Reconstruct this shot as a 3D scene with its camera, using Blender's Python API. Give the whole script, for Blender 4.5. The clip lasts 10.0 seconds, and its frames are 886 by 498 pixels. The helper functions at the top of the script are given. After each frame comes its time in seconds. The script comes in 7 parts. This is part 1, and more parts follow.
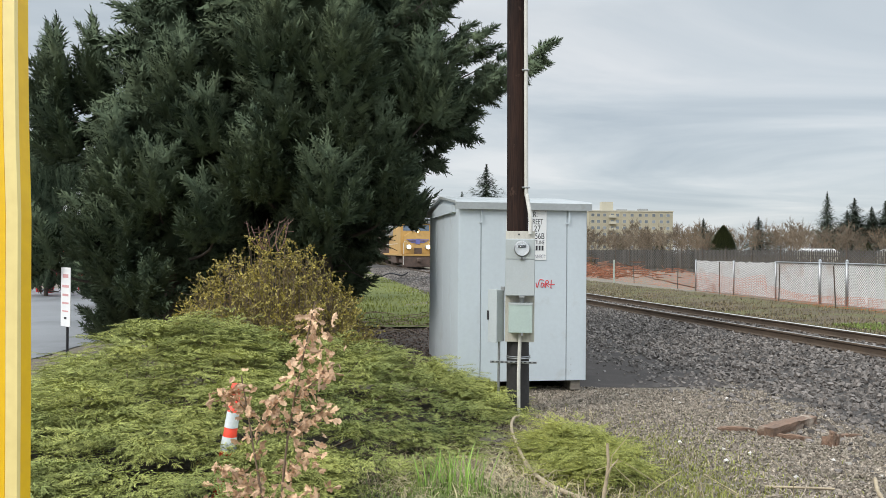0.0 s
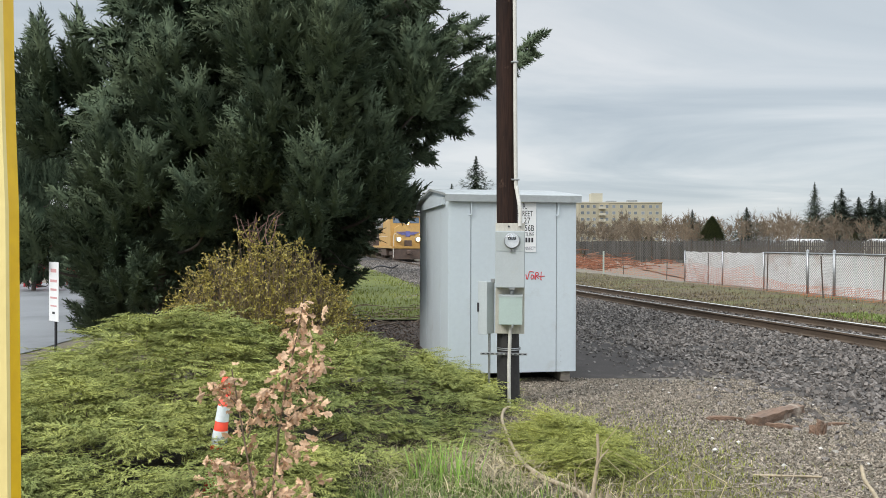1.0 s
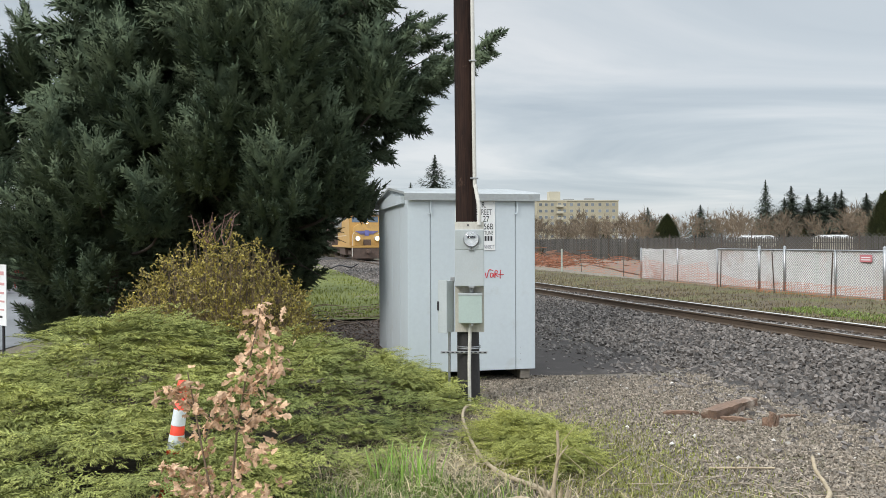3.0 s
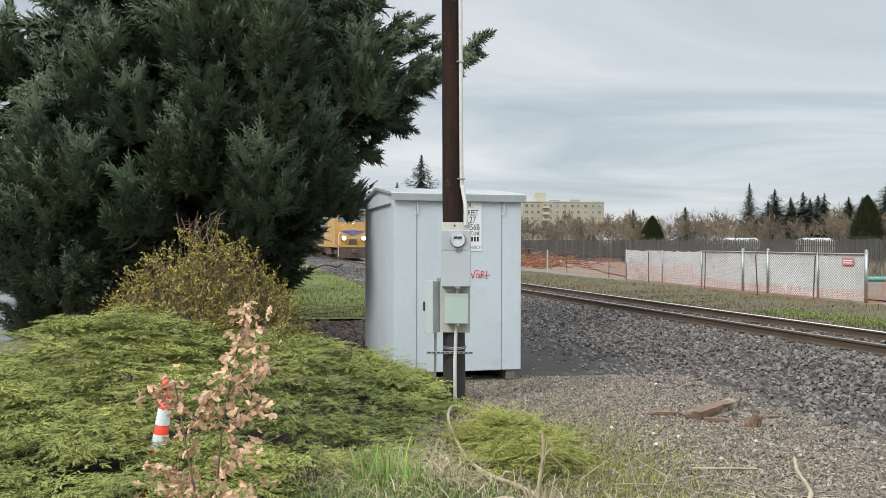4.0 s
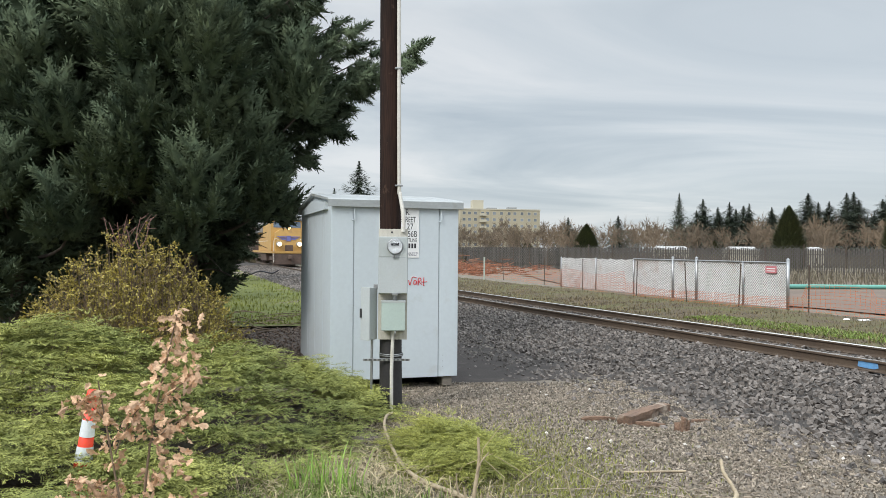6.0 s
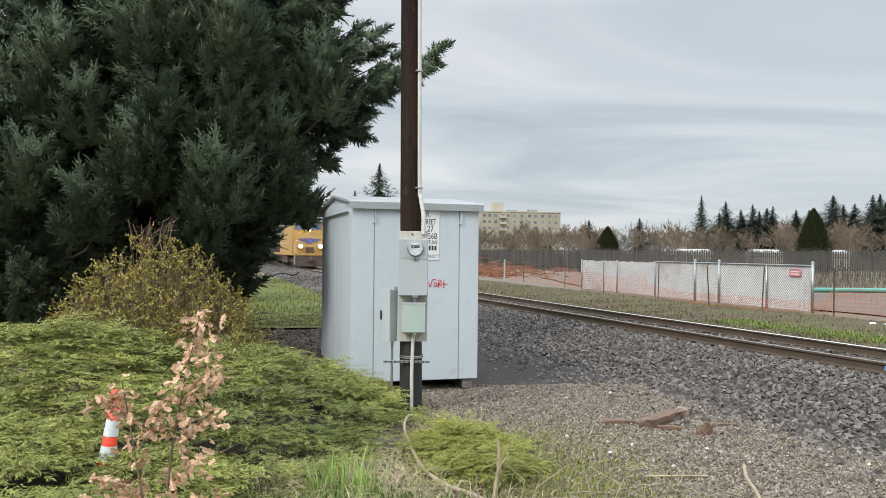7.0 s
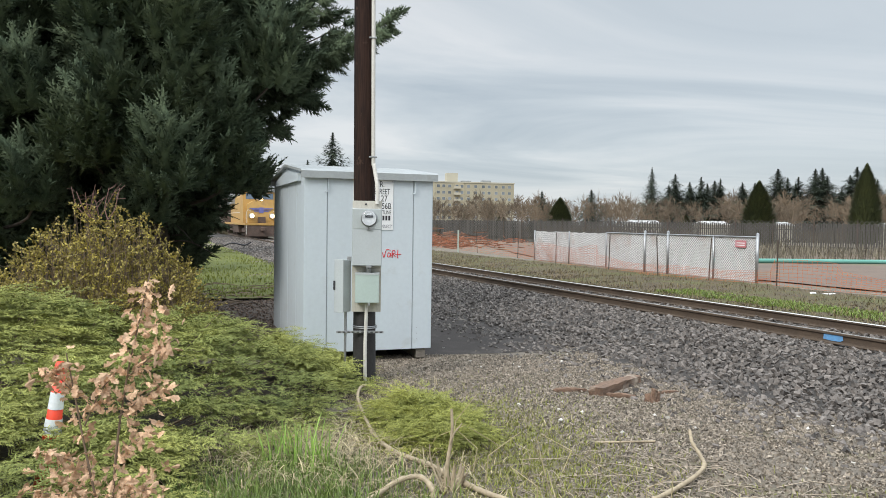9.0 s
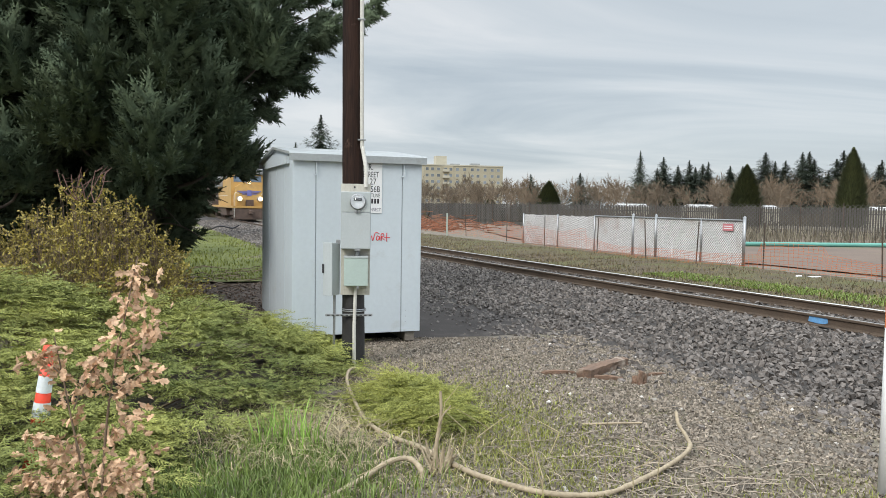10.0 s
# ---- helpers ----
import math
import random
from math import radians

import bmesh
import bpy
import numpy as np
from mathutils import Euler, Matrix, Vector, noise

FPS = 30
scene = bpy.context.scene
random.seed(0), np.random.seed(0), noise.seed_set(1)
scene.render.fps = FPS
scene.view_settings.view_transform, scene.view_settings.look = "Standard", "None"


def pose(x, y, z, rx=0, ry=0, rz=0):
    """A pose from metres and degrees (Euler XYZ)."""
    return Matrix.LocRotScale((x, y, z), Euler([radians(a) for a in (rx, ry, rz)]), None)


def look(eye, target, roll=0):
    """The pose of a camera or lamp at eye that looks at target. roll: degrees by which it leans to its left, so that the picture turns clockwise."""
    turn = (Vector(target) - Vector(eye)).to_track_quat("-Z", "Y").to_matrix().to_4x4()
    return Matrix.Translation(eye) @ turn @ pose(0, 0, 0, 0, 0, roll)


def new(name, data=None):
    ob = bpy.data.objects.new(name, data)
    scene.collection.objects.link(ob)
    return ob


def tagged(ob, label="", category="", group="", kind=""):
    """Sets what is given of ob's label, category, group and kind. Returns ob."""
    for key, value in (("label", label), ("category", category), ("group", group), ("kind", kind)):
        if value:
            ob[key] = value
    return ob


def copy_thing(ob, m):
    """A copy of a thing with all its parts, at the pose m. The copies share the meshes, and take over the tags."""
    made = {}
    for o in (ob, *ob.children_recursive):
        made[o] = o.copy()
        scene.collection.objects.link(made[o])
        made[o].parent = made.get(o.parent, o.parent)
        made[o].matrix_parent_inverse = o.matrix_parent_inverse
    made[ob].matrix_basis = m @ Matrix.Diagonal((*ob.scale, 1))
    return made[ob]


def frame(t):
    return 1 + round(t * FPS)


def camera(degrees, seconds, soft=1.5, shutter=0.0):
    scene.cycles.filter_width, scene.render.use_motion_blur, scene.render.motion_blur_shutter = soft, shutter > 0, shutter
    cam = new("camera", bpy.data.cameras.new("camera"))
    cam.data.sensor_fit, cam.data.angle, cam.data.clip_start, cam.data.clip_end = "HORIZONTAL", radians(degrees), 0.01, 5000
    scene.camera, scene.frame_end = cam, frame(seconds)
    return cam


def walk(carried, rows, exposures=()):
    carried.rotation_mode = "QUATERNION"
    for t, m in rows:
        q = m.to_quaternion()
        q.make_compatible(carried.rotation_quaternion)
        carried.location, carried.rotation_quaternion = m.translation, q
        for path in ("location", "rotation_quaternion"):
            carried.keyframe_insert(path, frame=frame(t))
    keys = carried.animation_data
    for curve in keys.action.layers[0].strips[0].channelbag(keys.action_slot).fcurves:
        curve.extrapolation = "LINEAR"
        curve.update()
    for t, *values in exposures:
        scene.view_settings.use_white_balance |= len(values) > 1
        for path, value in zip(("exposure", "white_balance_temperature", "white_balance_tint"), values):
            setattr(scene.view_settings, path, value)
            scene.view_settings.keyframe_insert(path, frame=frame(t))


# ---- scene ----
# ---- the camera, held by hand and turned on the spot ----
cam = camera(60.13, 10.0, 0.65)
EYE = 1.95
PATH = [
    (0.0, 0.0062, 0.0001, -0.0041, 6.529, 0.172, 0.464),
    (0.5, 0.0057, 0.0026, -0.0028, 6.846, -0.241, 0.520),
    (1.0, 0.0076, -0.0055, -0.0015, 5.780, -0.406, 0.156),
    (1.5, 0.0037, 0.0110, -0.0021, 3.915, -0.503, -0.035),
    (2.0, 0.0067, 0.0099, -0.0010, 3.192, -0.538, -0.305),
    (2.5, 0.0088, 0.0107, -0.0004, 2.926, -0.503, -0.412),
    (2.7, 0.0080, 0.0100, -0.0002, 2.820, -0.500, -0.370),
    (3.25, 0.0050, 0.0050, 0.0005, 2.660, -0.500, -0.140),
    (3.8, 0.0020, 0.0010, 0.0012, 2.120, -0.490, 0.090),
    (4.0, 0.0009, 0.0000, 0.0013, 1.696, -0.483, 0.153),
    (4.5, 0.0000, 0.0000, 0.0000, 0.000, -0.420, 0.300),
    (5.0, 0.0036, 0.0124, 0.0003, -2.080, -0.330, 0.355),
    (5.2, 0.0036, 0.0110, 0.0008, -2.757, -0.300, 0.380),
    (5.7, 0.0030, 0.0070, 0.0018, -3.250, -0.080, 0.460),
    (6.3, 0.0023, 0.0042, 0.0025, -2.490, 0.110, 0.520),
    (6.5, 0.0022, 0.0038, 0.0025, -2.196, 0.119, 0.527),
    (7.0, 0.0017, 0.0033, 0.0001, -1.469, 0.208, 0.577),
    (7.5, -0.0017, -0.0004, 0.0016, -1.711, 0.121, 0.664),
    (8.0, -0.0034, 0.0026, 0.0006, -2.553, -0.241, 0.709),
    (8.5, -0.0021, 0.0123, 0.0001, -3.773, -0.990, 0.820),
    (9.0, 0.0013, 0.0286, -0.0034, -4.953, -1.960, 0.820),
    (9.5, 0.0007, 0.0304, -0.0024, -5.588, -2.718, 0.839),
    (10.0, -0.0004, 0.0214, -0.0019, -5.809, -3.213, 0.876),
]
walk(cam, [(t, pose(x, y, EYE + z, 0, 0, yaw) @ pose(0, 0, 0, 90 + pitch) @ pose(0, 0, 0, 0, 0, roll))
           for t, x, y, z, yaw, pitch, roll in PATH])

# ---- daylight: an overcast sky with thin streaks, and a weak veiled sun ----
SUN_HIGH, SUN_TURN = 40.0, 226.0
world = bpy.data.worlds.new("overcast_sky")
scene.world = world
world.use_nodes = True


def build_sky():
    nt = world.node_tree
    nt.nodes.clear()
    N, L = nt.nodes.new, nt.links.new
    out, bg = N("ShaderNodeOutputWorld"), N("ShaderNodeBackground")
    sky = N("ShaderNodeTexSky")
    sky.sky_type, sky.sun_disc = "NISHITA", False
    sky.sun_elevation, sky.sun_rotation = radians(SUN_HIGH), radians(SUN_TURN)
    weak = N("ShaderNodeVectorMath"); weak.operation = "SCALE"; weak.inputs["Scale"].default_value = 0.10
    L(sky.outputs[0], weak.inputs[0])
    tc, sep = N("ShaderNodeTexCoord"), N("ShaderNodeSeparateXYZ")
    L(tc.outputs["Generated"], sep.inputs[0])
    # cloud deck: the direction is laid on a plane overhead, so streaks narrow towards the horizon
    up = N("ShaderNodeMath"); up.operation = "MAXIMUM"; up.inputs[1].default_value = 0.0
    L(sep.outputs["Z"], up.inputs[0])
    lift = N("ShaderNodeMath"); lift.operation = "ADD"; lift.inputs[1].default_value = 0.16
    L(up.outputs[0], lift.inputs[0])
    dx, dy = N("ShaderNodeMath"), N("ShaderNodeMath")
    dx.operation = dy.operation = "DIVIDE"
    L(sep.outputs["X"], dx.inputs[0]); L(lift.outputs[0], dx.inputs[1])
    L(sep.outputs["Y"], dy.inputs[0]); L(lift.outputs[0], dy.inputs[1])
    flat = N("ShaderNodeCombineXYZ")
    L(dx.outputs[0], flat.inputs[0]); L(dy.outputs[0], flat.inputs[1])
    mp = N("ShaderNodeMapping")
    mp.inputs["Rotation"].default_value = (0, 0, radians(12))
    mp.inputs["Scale"].default_value = (0.5, 0.95, 1)
    L(flat.outputs[0], mp.inputs[0])
    streak = N("ShaderNodeTexNoise")
    streak.inputs["Scale"].default_value, streak.inputs["Detail"].default_value = 0.9, 7
    streak.inputs["Roughness"].default_value, streak.inputs["Distortion"].default_value = 0.55, 0.9
    L(mp.outputs[0], streak.inputs["Vector"])
    ramp = N("ShaderNodeValToRGB")
    e = ramp.color_ramp.elements
    e[0].position, e[0].color = 0.36, (0.52, 0.59, 0.65, 1)
    e[1].position, e[1].color = 0.66, (0.85, 0.875, 0.895, 1)
    m = ramp.color_ramp.elements.new(0.50); m.color = (0.66, 0.72, 0.765, 1)
    L(streak.outputs["Fac"], ramp.inputs[0])
    # an overcast sky is brightest overhead
    high = N("ShaderNodeMapRange")
    high.inputs["From Min"].default_value, high.inputs["From Max"].default_value = 0.30, 1.0
    high.inputs["To Min"].default_value, high.inputs["To Max"].default_value = SKY_LOW, SKY_TOP
    L(up.outputs[0], high.inputs["Value"])
    deck = N("ShaderNodeVectorMath"); deck.operation = "SCALE"
    L(ramp.outputs[0], deck.inputs[0]); L(high.outputs[0], deck.inputs["Scale"])
    mix = N("ShaderNodeMix"); mix.data_type = "RGBA"; mix.inputs["Factor"].default_value = 0.88
    L(weak.outputs[0], mix.inputs["A"]); L(deck.outputs[0], mix.inputs["B"])
    L(mix.outputs["Result"], bg.inputs[0])
    bg.inputs[1].default_value = 1.0
    L(bg.outputs[0], out.inputs[0])


SKY_LOW, SKY_TOP = 0.82, 4.1
build_sky()
sun_data = bpy.data.lights.new("sun", "SUN")
sun_data.energy, sun_data.angle, sun_data.color = 2.0, radians(20), (1.0, 0.96, 0.90)
sun = new("sun", sun_data)
sun.matrix_world = look((0, 0, 0), (-math.sin(radians(SUN_TURN)) * math.cos(radians(SUN_HIGH)), -math.cos(radians(SUN_TURN)) * math.cos(radians(SUN_HIGH)), -math.sin(radians(SUN_HIGH))))
scene.view_settings.exposure = 0.2


# ---- materials ----
def mat(name, a, b=None, rough=0.7, metal=0.0, scale=3.0, fine=40.0, bump=0.2, dist=0.01, island=0.0, rand=0.0, stretch=(1, 1, 1), glow=0.0, thin=0.0, spec=0.5, dirt=None, dirt_scale=1.2, dirt_at=0.6):
    """A surface that drifts between two colours at two scales, with fine relief. island, rand: spread of value between pieces."""
    b = b or tuple(c * 0.8 for c in a)
    m = bpy.data.materials.new(name)
    m.use_nodes = True
    nt = m.node_tree
    N, L = nt.nodes.new, nt.links.new
    p = nt.nodes["Principled BSDF"]
    tc, mp = N("ShaderNodeTexCoord"), N("ShaderNodeMapping")
    mp.inputs["Scale"].default_value = stretch
    L(tc.outputs["Object"], mp.inputs[0])
    big, small = N("ShaderNodeTexNoise"), N("ShaderNodeTexNoise")
    big.inputs["Scale"].default_value, big.inputs["Detail"].default_value = scale, 5
    small.inputs["Scale"].default_value, small.inputs["Detail"].default_value = fine, 4
    L(mp.outputs[0], big.inputs["Vector"]); L(mp.outputs[0], small.inputs["Vector"])
    mul = N("ShaderNodeMath"); mul.operation = "MULTIPLY_ADD"; mul.inputs[1].default_value = 0.55
    half = N("ShaderNodeMath"); half.operation = "MULTIPLY"; half.inputs[1].default_value = 0.45
    L(small.outputs["Fac"], half.inputs[0])
    L(big.outputs["Fac"], mul.inputs[0]); L(half.outputs[0], mul.inputs[2])
    mr = N("ShaderNodeMapRange")
    mr.inputs["From Min"].default_value, mr.inputs["From Max"].default_value = 0.36, 0.64
    L(mul.outputs[0], mr.inputs["Value"])
    mix = N("ShaderNodeMix"); mix.data_type = "RGBA"
    mix.inputs["A"].default_value, mix.inputs["B"].default_value = (*a, 1), (*b, 1)
    L(mr.outputs[0], mix.inputs["Factor"])
    col = mix.outputs["Result"]
    if dirt:
        dn = N("ShaderNodeTexNoise"); dn.inputs["Scale"].default_value, dn.inputs["Detail"].default_value = dirt_scale, 8
        dn.inputs["Roughness"].default_value = 0.65
        L(tc.outputs["Object"], dn.inputs["Vector"])
        dr = N("ShaderNodeMapRange"); dr.inputs["From Min"].default_value, dr.inputs["From Max"].default_value = dirt_at - 0.08, dirt_at + 0.08
        L(dn.outputs["Fac"], dr.inputs["Value"])
        dm = N("ShaderNodeMix"); dm.data_type = "RGBA"; dm.inputs["B"].default_value = (*dirt, 1)
        L(dr.outputs[0], dm.inputs["Factor"]); L(col, dm.inputs["A"])
        col = dm.outputs["Result"]
    if island or rand:
        src = N("ShaderNodeNewGeometry").outputs["Random Per Island"] if island else N("ShaderNodeObjectInfo").outputs["Random"]
        k = island or rand
        vr = N("ShaderNodeMapRange"); vr.inputs["To Min"].default_value, vr.inputs["To Max"].default_value = 1 - k, 1 + k
        L(src, vr.inputs["Value"])
        sc = N("ShaderNodeVectorMath"); sc.operation = "SCALE"
        L(col, sc.inputs[0]); L(vr.outputs[0], sc.inputs["Scale"])
        col = sc.outputs[0]
    L(col, p.inputs["Base Color"])
    p.inputs["Roughness"].default_value, p.inputs["Metallic"].default_value = rough, metal
    p.inputs["Specular IOR Level"].default_value = spec
    if bump:
        bp = N("ShaderNodeBump"); bp.inputs["Strength"].default_value, bp.inputs["Distance"].default_value = bump, dist
        L(small.outputs["Fac"], bp.inputs["Height"]); L(bp.outputs[0], p.inputs["Normal"])
    if glow:
        p.inputs["Emission Color"].default_value, p.inputs["Emission Strength"].default_value = (*a, 1), glow
    if thin:
        tr, ms = N("ShaderNodeBsdfTranslucent"), N("ShaderNodeMixShader")
        ms.inputs[0].default_value = thin
        L(col, tr.inputs[0]); L(p.outputs[0], ms.inputs[1]); L(tr.outputs[0], ms.inputs[2])
        L(ms.outputs[0], nt.nodes["Material Output"].inputs["Surface"])
    return m


def glass(name, colour=(0.9, 0.95, 1.0), rough=0.02):
    m = bpy.data.materials.new(name)
    m.use_nodes = True
    p = m.node_tree.nodes["Principled BSDF"]
    p.inputs["Base Color"].default_value = (*colour, 1)
    p.inputs["Roughness"].default_value, p.inputs["Transmission Weight"].default_value = rough, 1.0
    return m


M_SHED = mat("shed_paint", (0.56, 0.62, 0.66), (0.515, 0.57, 0.61), 0.42, scale=1.2, fine=18, bump=0.06, dirt=(0.46, 0.49, 0.50), dirt_scale=2.2, dirt_at=0.66)
M_SHED_ROOF = mat("shed_roof_paint", (0.36, 0.385, 0.395), (0.30, 0.32, 0.325), 0.5, scale=2, fine=25, bump=0.1, dirt=(0.27, 0.28, 0.26), dirt_scale=3, dirt_at=0.62)
M_SEAM = mat("shed_seam", (0.40, 0.43, 0.46), rough=0.6, bump=0.1)
M_DARK = mat("dark_gap", (0.02, 0.02, 0.02), rough=0.9, bump=0)
M_SKID = mat("weathered_timber", (0.30, 0.27, 0.22), (0.16, 0.14, 0.12), 0.85, scale=2, fine=30, bump=0.4, stretch=(1, 8, 8))
M_POLE = mat("creosoted_pole", (0.036, 0.019, 0.014), (0.008, 0.006, 0.006), 0.9, scale=2.2, fine=26, bump=0.7, dist=0.02, stretch=(2.2, 2.2, 0.16), dirt=(0.13, 0.08, 0.058), dirt_scale=6, dirt_at=0.70, spec=0.2)
M_POLE_LOW = mat("pole_tar_wrap", (0.020, 0.019, 0.020), (0.035, 0.033, 0.033), 0.75, scale=3, fine=30, bump=0.4)
M_BOX = mat("grey_enamel", (0.40, 0.435, 0.44), (0.36, 0.39, 0.395), 0.4, scale=4, fine=50, bump=0.04, dirt=(0.36, 0.36, 0.33), dirt_scale=6, dirt_at=0.70)
M_BOX_PALE = mat("pale_enamel", (0.43, 0.465, 0.48), (0.39, 0.42, 0.435), 0.4, scale=4, fine=50, bump=0.04, dirt=(0.42, 0.41, 0.38), dirt_scale=6, dirt_at=0.70)
M_BOX_GREEN = mat("green_grey_enamel", (0.40, 0.485, 0.455), (0.36, 0.435, 0.41), 0.4, scale=4, fine=50, bump=0.04)
M_BOARD = mat("backing_board_paint", (0.52, 0.50, 0.44), (0.40, 0.38, 0.33), 0.75, scale=4, fine=40, bump=0.3, stretch=(6, 6, 1))
M_ZINC = mat("galvanised_steel", (0.42, 0.43, 0.44), (0.30, 0.31, 0.32), 0.45, 0.8, scale=8, fine=60, bump=0.1)
M_PVC = mat("conduit_grey", (0.62, 0.61, 0.57), (0.50, 0.48, 0.44), 0.55, scale=5, fine=40, bump=0.05)
M_WHITE = mat("white_plate", (0.80, 0.80, 0.80), (0.74, 0.75, 0.76), 0.45, scale=6, fine=60, bump=0.03)
M_BLACK = mat("black_print", (0.03, 0.03, 0.035), rough=0.6, bump=0)
M_RED = mat("red_spray_paint", (0.62, 0.05, 0.06), (0.5, 0.04, 0.05), 0.6, bump=0)
M_GLASS = glass("meter_glass")
M_DIAL = mat("meter_dial", (0.55, 0.56, 0.57), (0.4, 0.41, 0.42), 0.4, bump=0)
M_RAIL = mat("rusty_rail", (0.120, 0.086, 0.060), (0.072, 0.052, 0.039), 0.75, 0.2, scale=4, fine=60, bump=0.3, stretch=(1, 0.2, 1))
M_RAIL_TOP = mat("polished_rail_head", (0.72, 0.70, 0.67), (0.58, 0.55, 0.51), 0.25, 0.9, scale=3, fine=40, bump=0.03, stretch=(6, 0.1, 1))
M_TIE = mat("sleeper_wood", (0.115, 0.088, 0.068), (0.055, 0.044, 0.036), 0.9, scale=3, fine=30, bump=0.6, rand=0.25, stretch=(1, 8, 8))
# bed far darker than its stones: the shade between them is in its colour
M_BALLAST = mat("ballast_bed", (0.060, 0.052, 0.046), (0.028, 0.024, 0.022), 0.9, scale=7, fine=34, bump=1.0, dist=0.05)
M_STONE = mat("ballast_stone", (0.162, 0.142, 0.128), (0.082, 0.071, 0.064), 0.8, scale=8, fine=60, bump=0.3, island=0.55)
M_GRAVEL_STONE = mat("gravel_stone", (0.265, 0.224, 0.178), (0.155, 0.130, 0.103), 0.85, scale=8, fine=60, bump=0.2, island=0.6)
M_ASPHALT = mat("old_asphalt_pad", (0.060, 0.052, 0.048), (0.040, 0.035, 0.033), 0.95, scale=1.3, fine=60, bump=0.4, dist=0.008, dirt=(0.095, 0.085, 0.078), dirt_scale=1.8, dirt_at=0.62, spec=0.2)
M_PARKING = mat("parking_asphalt", (0.20, 0.205, 0.215), (0.16, 0.165, 0.175), 0.6, scale=0.5, fine=30, bump=0.15, dirt=(0.12, 0.125, 0.13), dirt_scale=0.35, dirt_at=0.58)
M_EARTH = mat("reddish_earth", (0.165, 0.118, 0.090), (0.115, 0.088, 0.070), 0.95, scale=0.35, fine=6, bump=0.5, dist=0.05, dirt=(0.14, 0.13, 0.07), dirt_scale=0.25, dirt_at=0.62)
M_VERGE = mat("rough_verge", (0.094, 0.066, 0.036), (0.055, 0.041, 0.024), 0.95, scale=0.8, fine=9, bump=0.6, dist=0.05, dirt=(0.078, 0.077, 0.022), dirt_scale=0.5, dirt_at=0.52)
M_LAWN = mat("green_verge", (0.135, 0.150, 0.028), (0.085, 0.10, 0.025), 0.95, scale=0.6, fine=14, bump=0.5, dist=0.04)
M_BARKSOIL = mat("bark_soil", (0.115, 0.085, 0.066), (0.055, 0.043, 0.035), 0.95, scale=3, fine=30, bump=0.8, dist=0.03)


def ground_material():
    """Grey gravel near the tracks that gives way to moss, thatch and far meadow."""
    m = mat("gravelly_ground", (0.215, 0.182, 0.146), (0.10, 0.085, 0.068), 0.92, scale=2.5, fine=45, bump=0.9, dist=0.02, dirt=(0.14, 0.125, 0.062), dirt_scale=0.9, dirt_at=0.585)
    return m


M_GROUND = ground_material()


# ---- mesh helpers ----
def npmesh(name, V, F):
    """A mesh from arrays of points and of triangles or quads."""
    V, F = np.asarray(V, np.float32).reshape(-1, 3), np.asarray(F, np.int32)
    k = F.shape[1]
    me = bpy.data.meshes.new(name)
    me.vertices.add(len(V)); me.vertices.foreach_set("co", V.ravel())
    me.loops.add(F.size); me.loops.foreach_set("vertex_index", F.ravel())
    me.polygons.add(len(F)); me.polygons.foreach_set("loop_start", np.arange(0, F.size, k, dtype=np.int32))
    me.polygons.foreach_set("use_smooth", np.zeros(len(F), bool))
    me.update(calc_edges=True)
    return me


def spread(V, F, mats):
    """Copies of a small shape under many 4 x 4 matrices, joined."""
    V, F, mats = np.asarray(V, float), np.asarray(F, int), np.asarray(mats, float)
    out = np.einsum("nij,vj->nvi", mats[:, :3, :3], V) + mats[:, None, :3, 3]
    return out.reshape(-1, 3), (F[None] + (np.arange(len(mats)) * len(V))[:, None, None]).reshape(-1, F.shape[1])


def joined(pairs):
    Vs, Fs, n = [], [], 0
    for V, F in pairs:
        Vs.append(V); Fs.append(np.asarray(F) + n); n += len(V)
    return np.concatenate(Vs), np.concatenate(Fs)


def frames(pos, axis, size, spin=None, ref=(0, 0, 1)):
    """Matrices that lay a shape's +Z along each axis, its +X as near level as can be (or spun), scaled."""
    pos, axis = np.asarray(pos, float), np.asarray(axis, float)
    z = axis / np.linalg.norm(axis, axis=1, keepdims=True)
    r = np.tile(np.asarray(ref, float), (len(z), 1)); r[np.abs(z @ np.asarray(ref, float)) > 0.97] = (1, 0.1, 0)
    x = np.cross(r, z); x /= np.linalg.norm(x, axis=1, keepdims=True)
    y = np.cross(z, x)
    if spin is not None:
        c, s = np.cos(spin)[:, None], np.sin(spin)[:, None]
        x, y = c * x + s * y, -s * x + c * y
    size = np.asarray(size, float); size = size[:, None] if size.ndim == 1 else size
    m = np.zeros((len(z), 4, 4)); m[:, 3, 3] = 1
    m[:, :3, 0], m[:, :3, 1], m[:, :3, 2], m[:, :3, 3] = x * size, y * size, z * size, pos
    return m


def link(name, me, material, parent=None, m=None, label="", smooth=False):
    ob = new(name, me)
    if material:
        me.materials.append(material) if not me.materials else None
    if m is not None:
        ob.matrix_basis = m
    if parent:
        ob.parent = parent
    if label:
        ob["label"] = label
    if smooth:
        me.polygons.foreach_set("use_smooth", np.ones(len(me.polygons), bool))
    return ob


def part(name, bm, material, parent, label="", smooth=False, m=None):
    me = bpy.data.meshes.new(name)
    bm.normal_update()
    bm.to_mesh(me); bm.free()
    return link(name, me, material, parent, m, label, smooth)


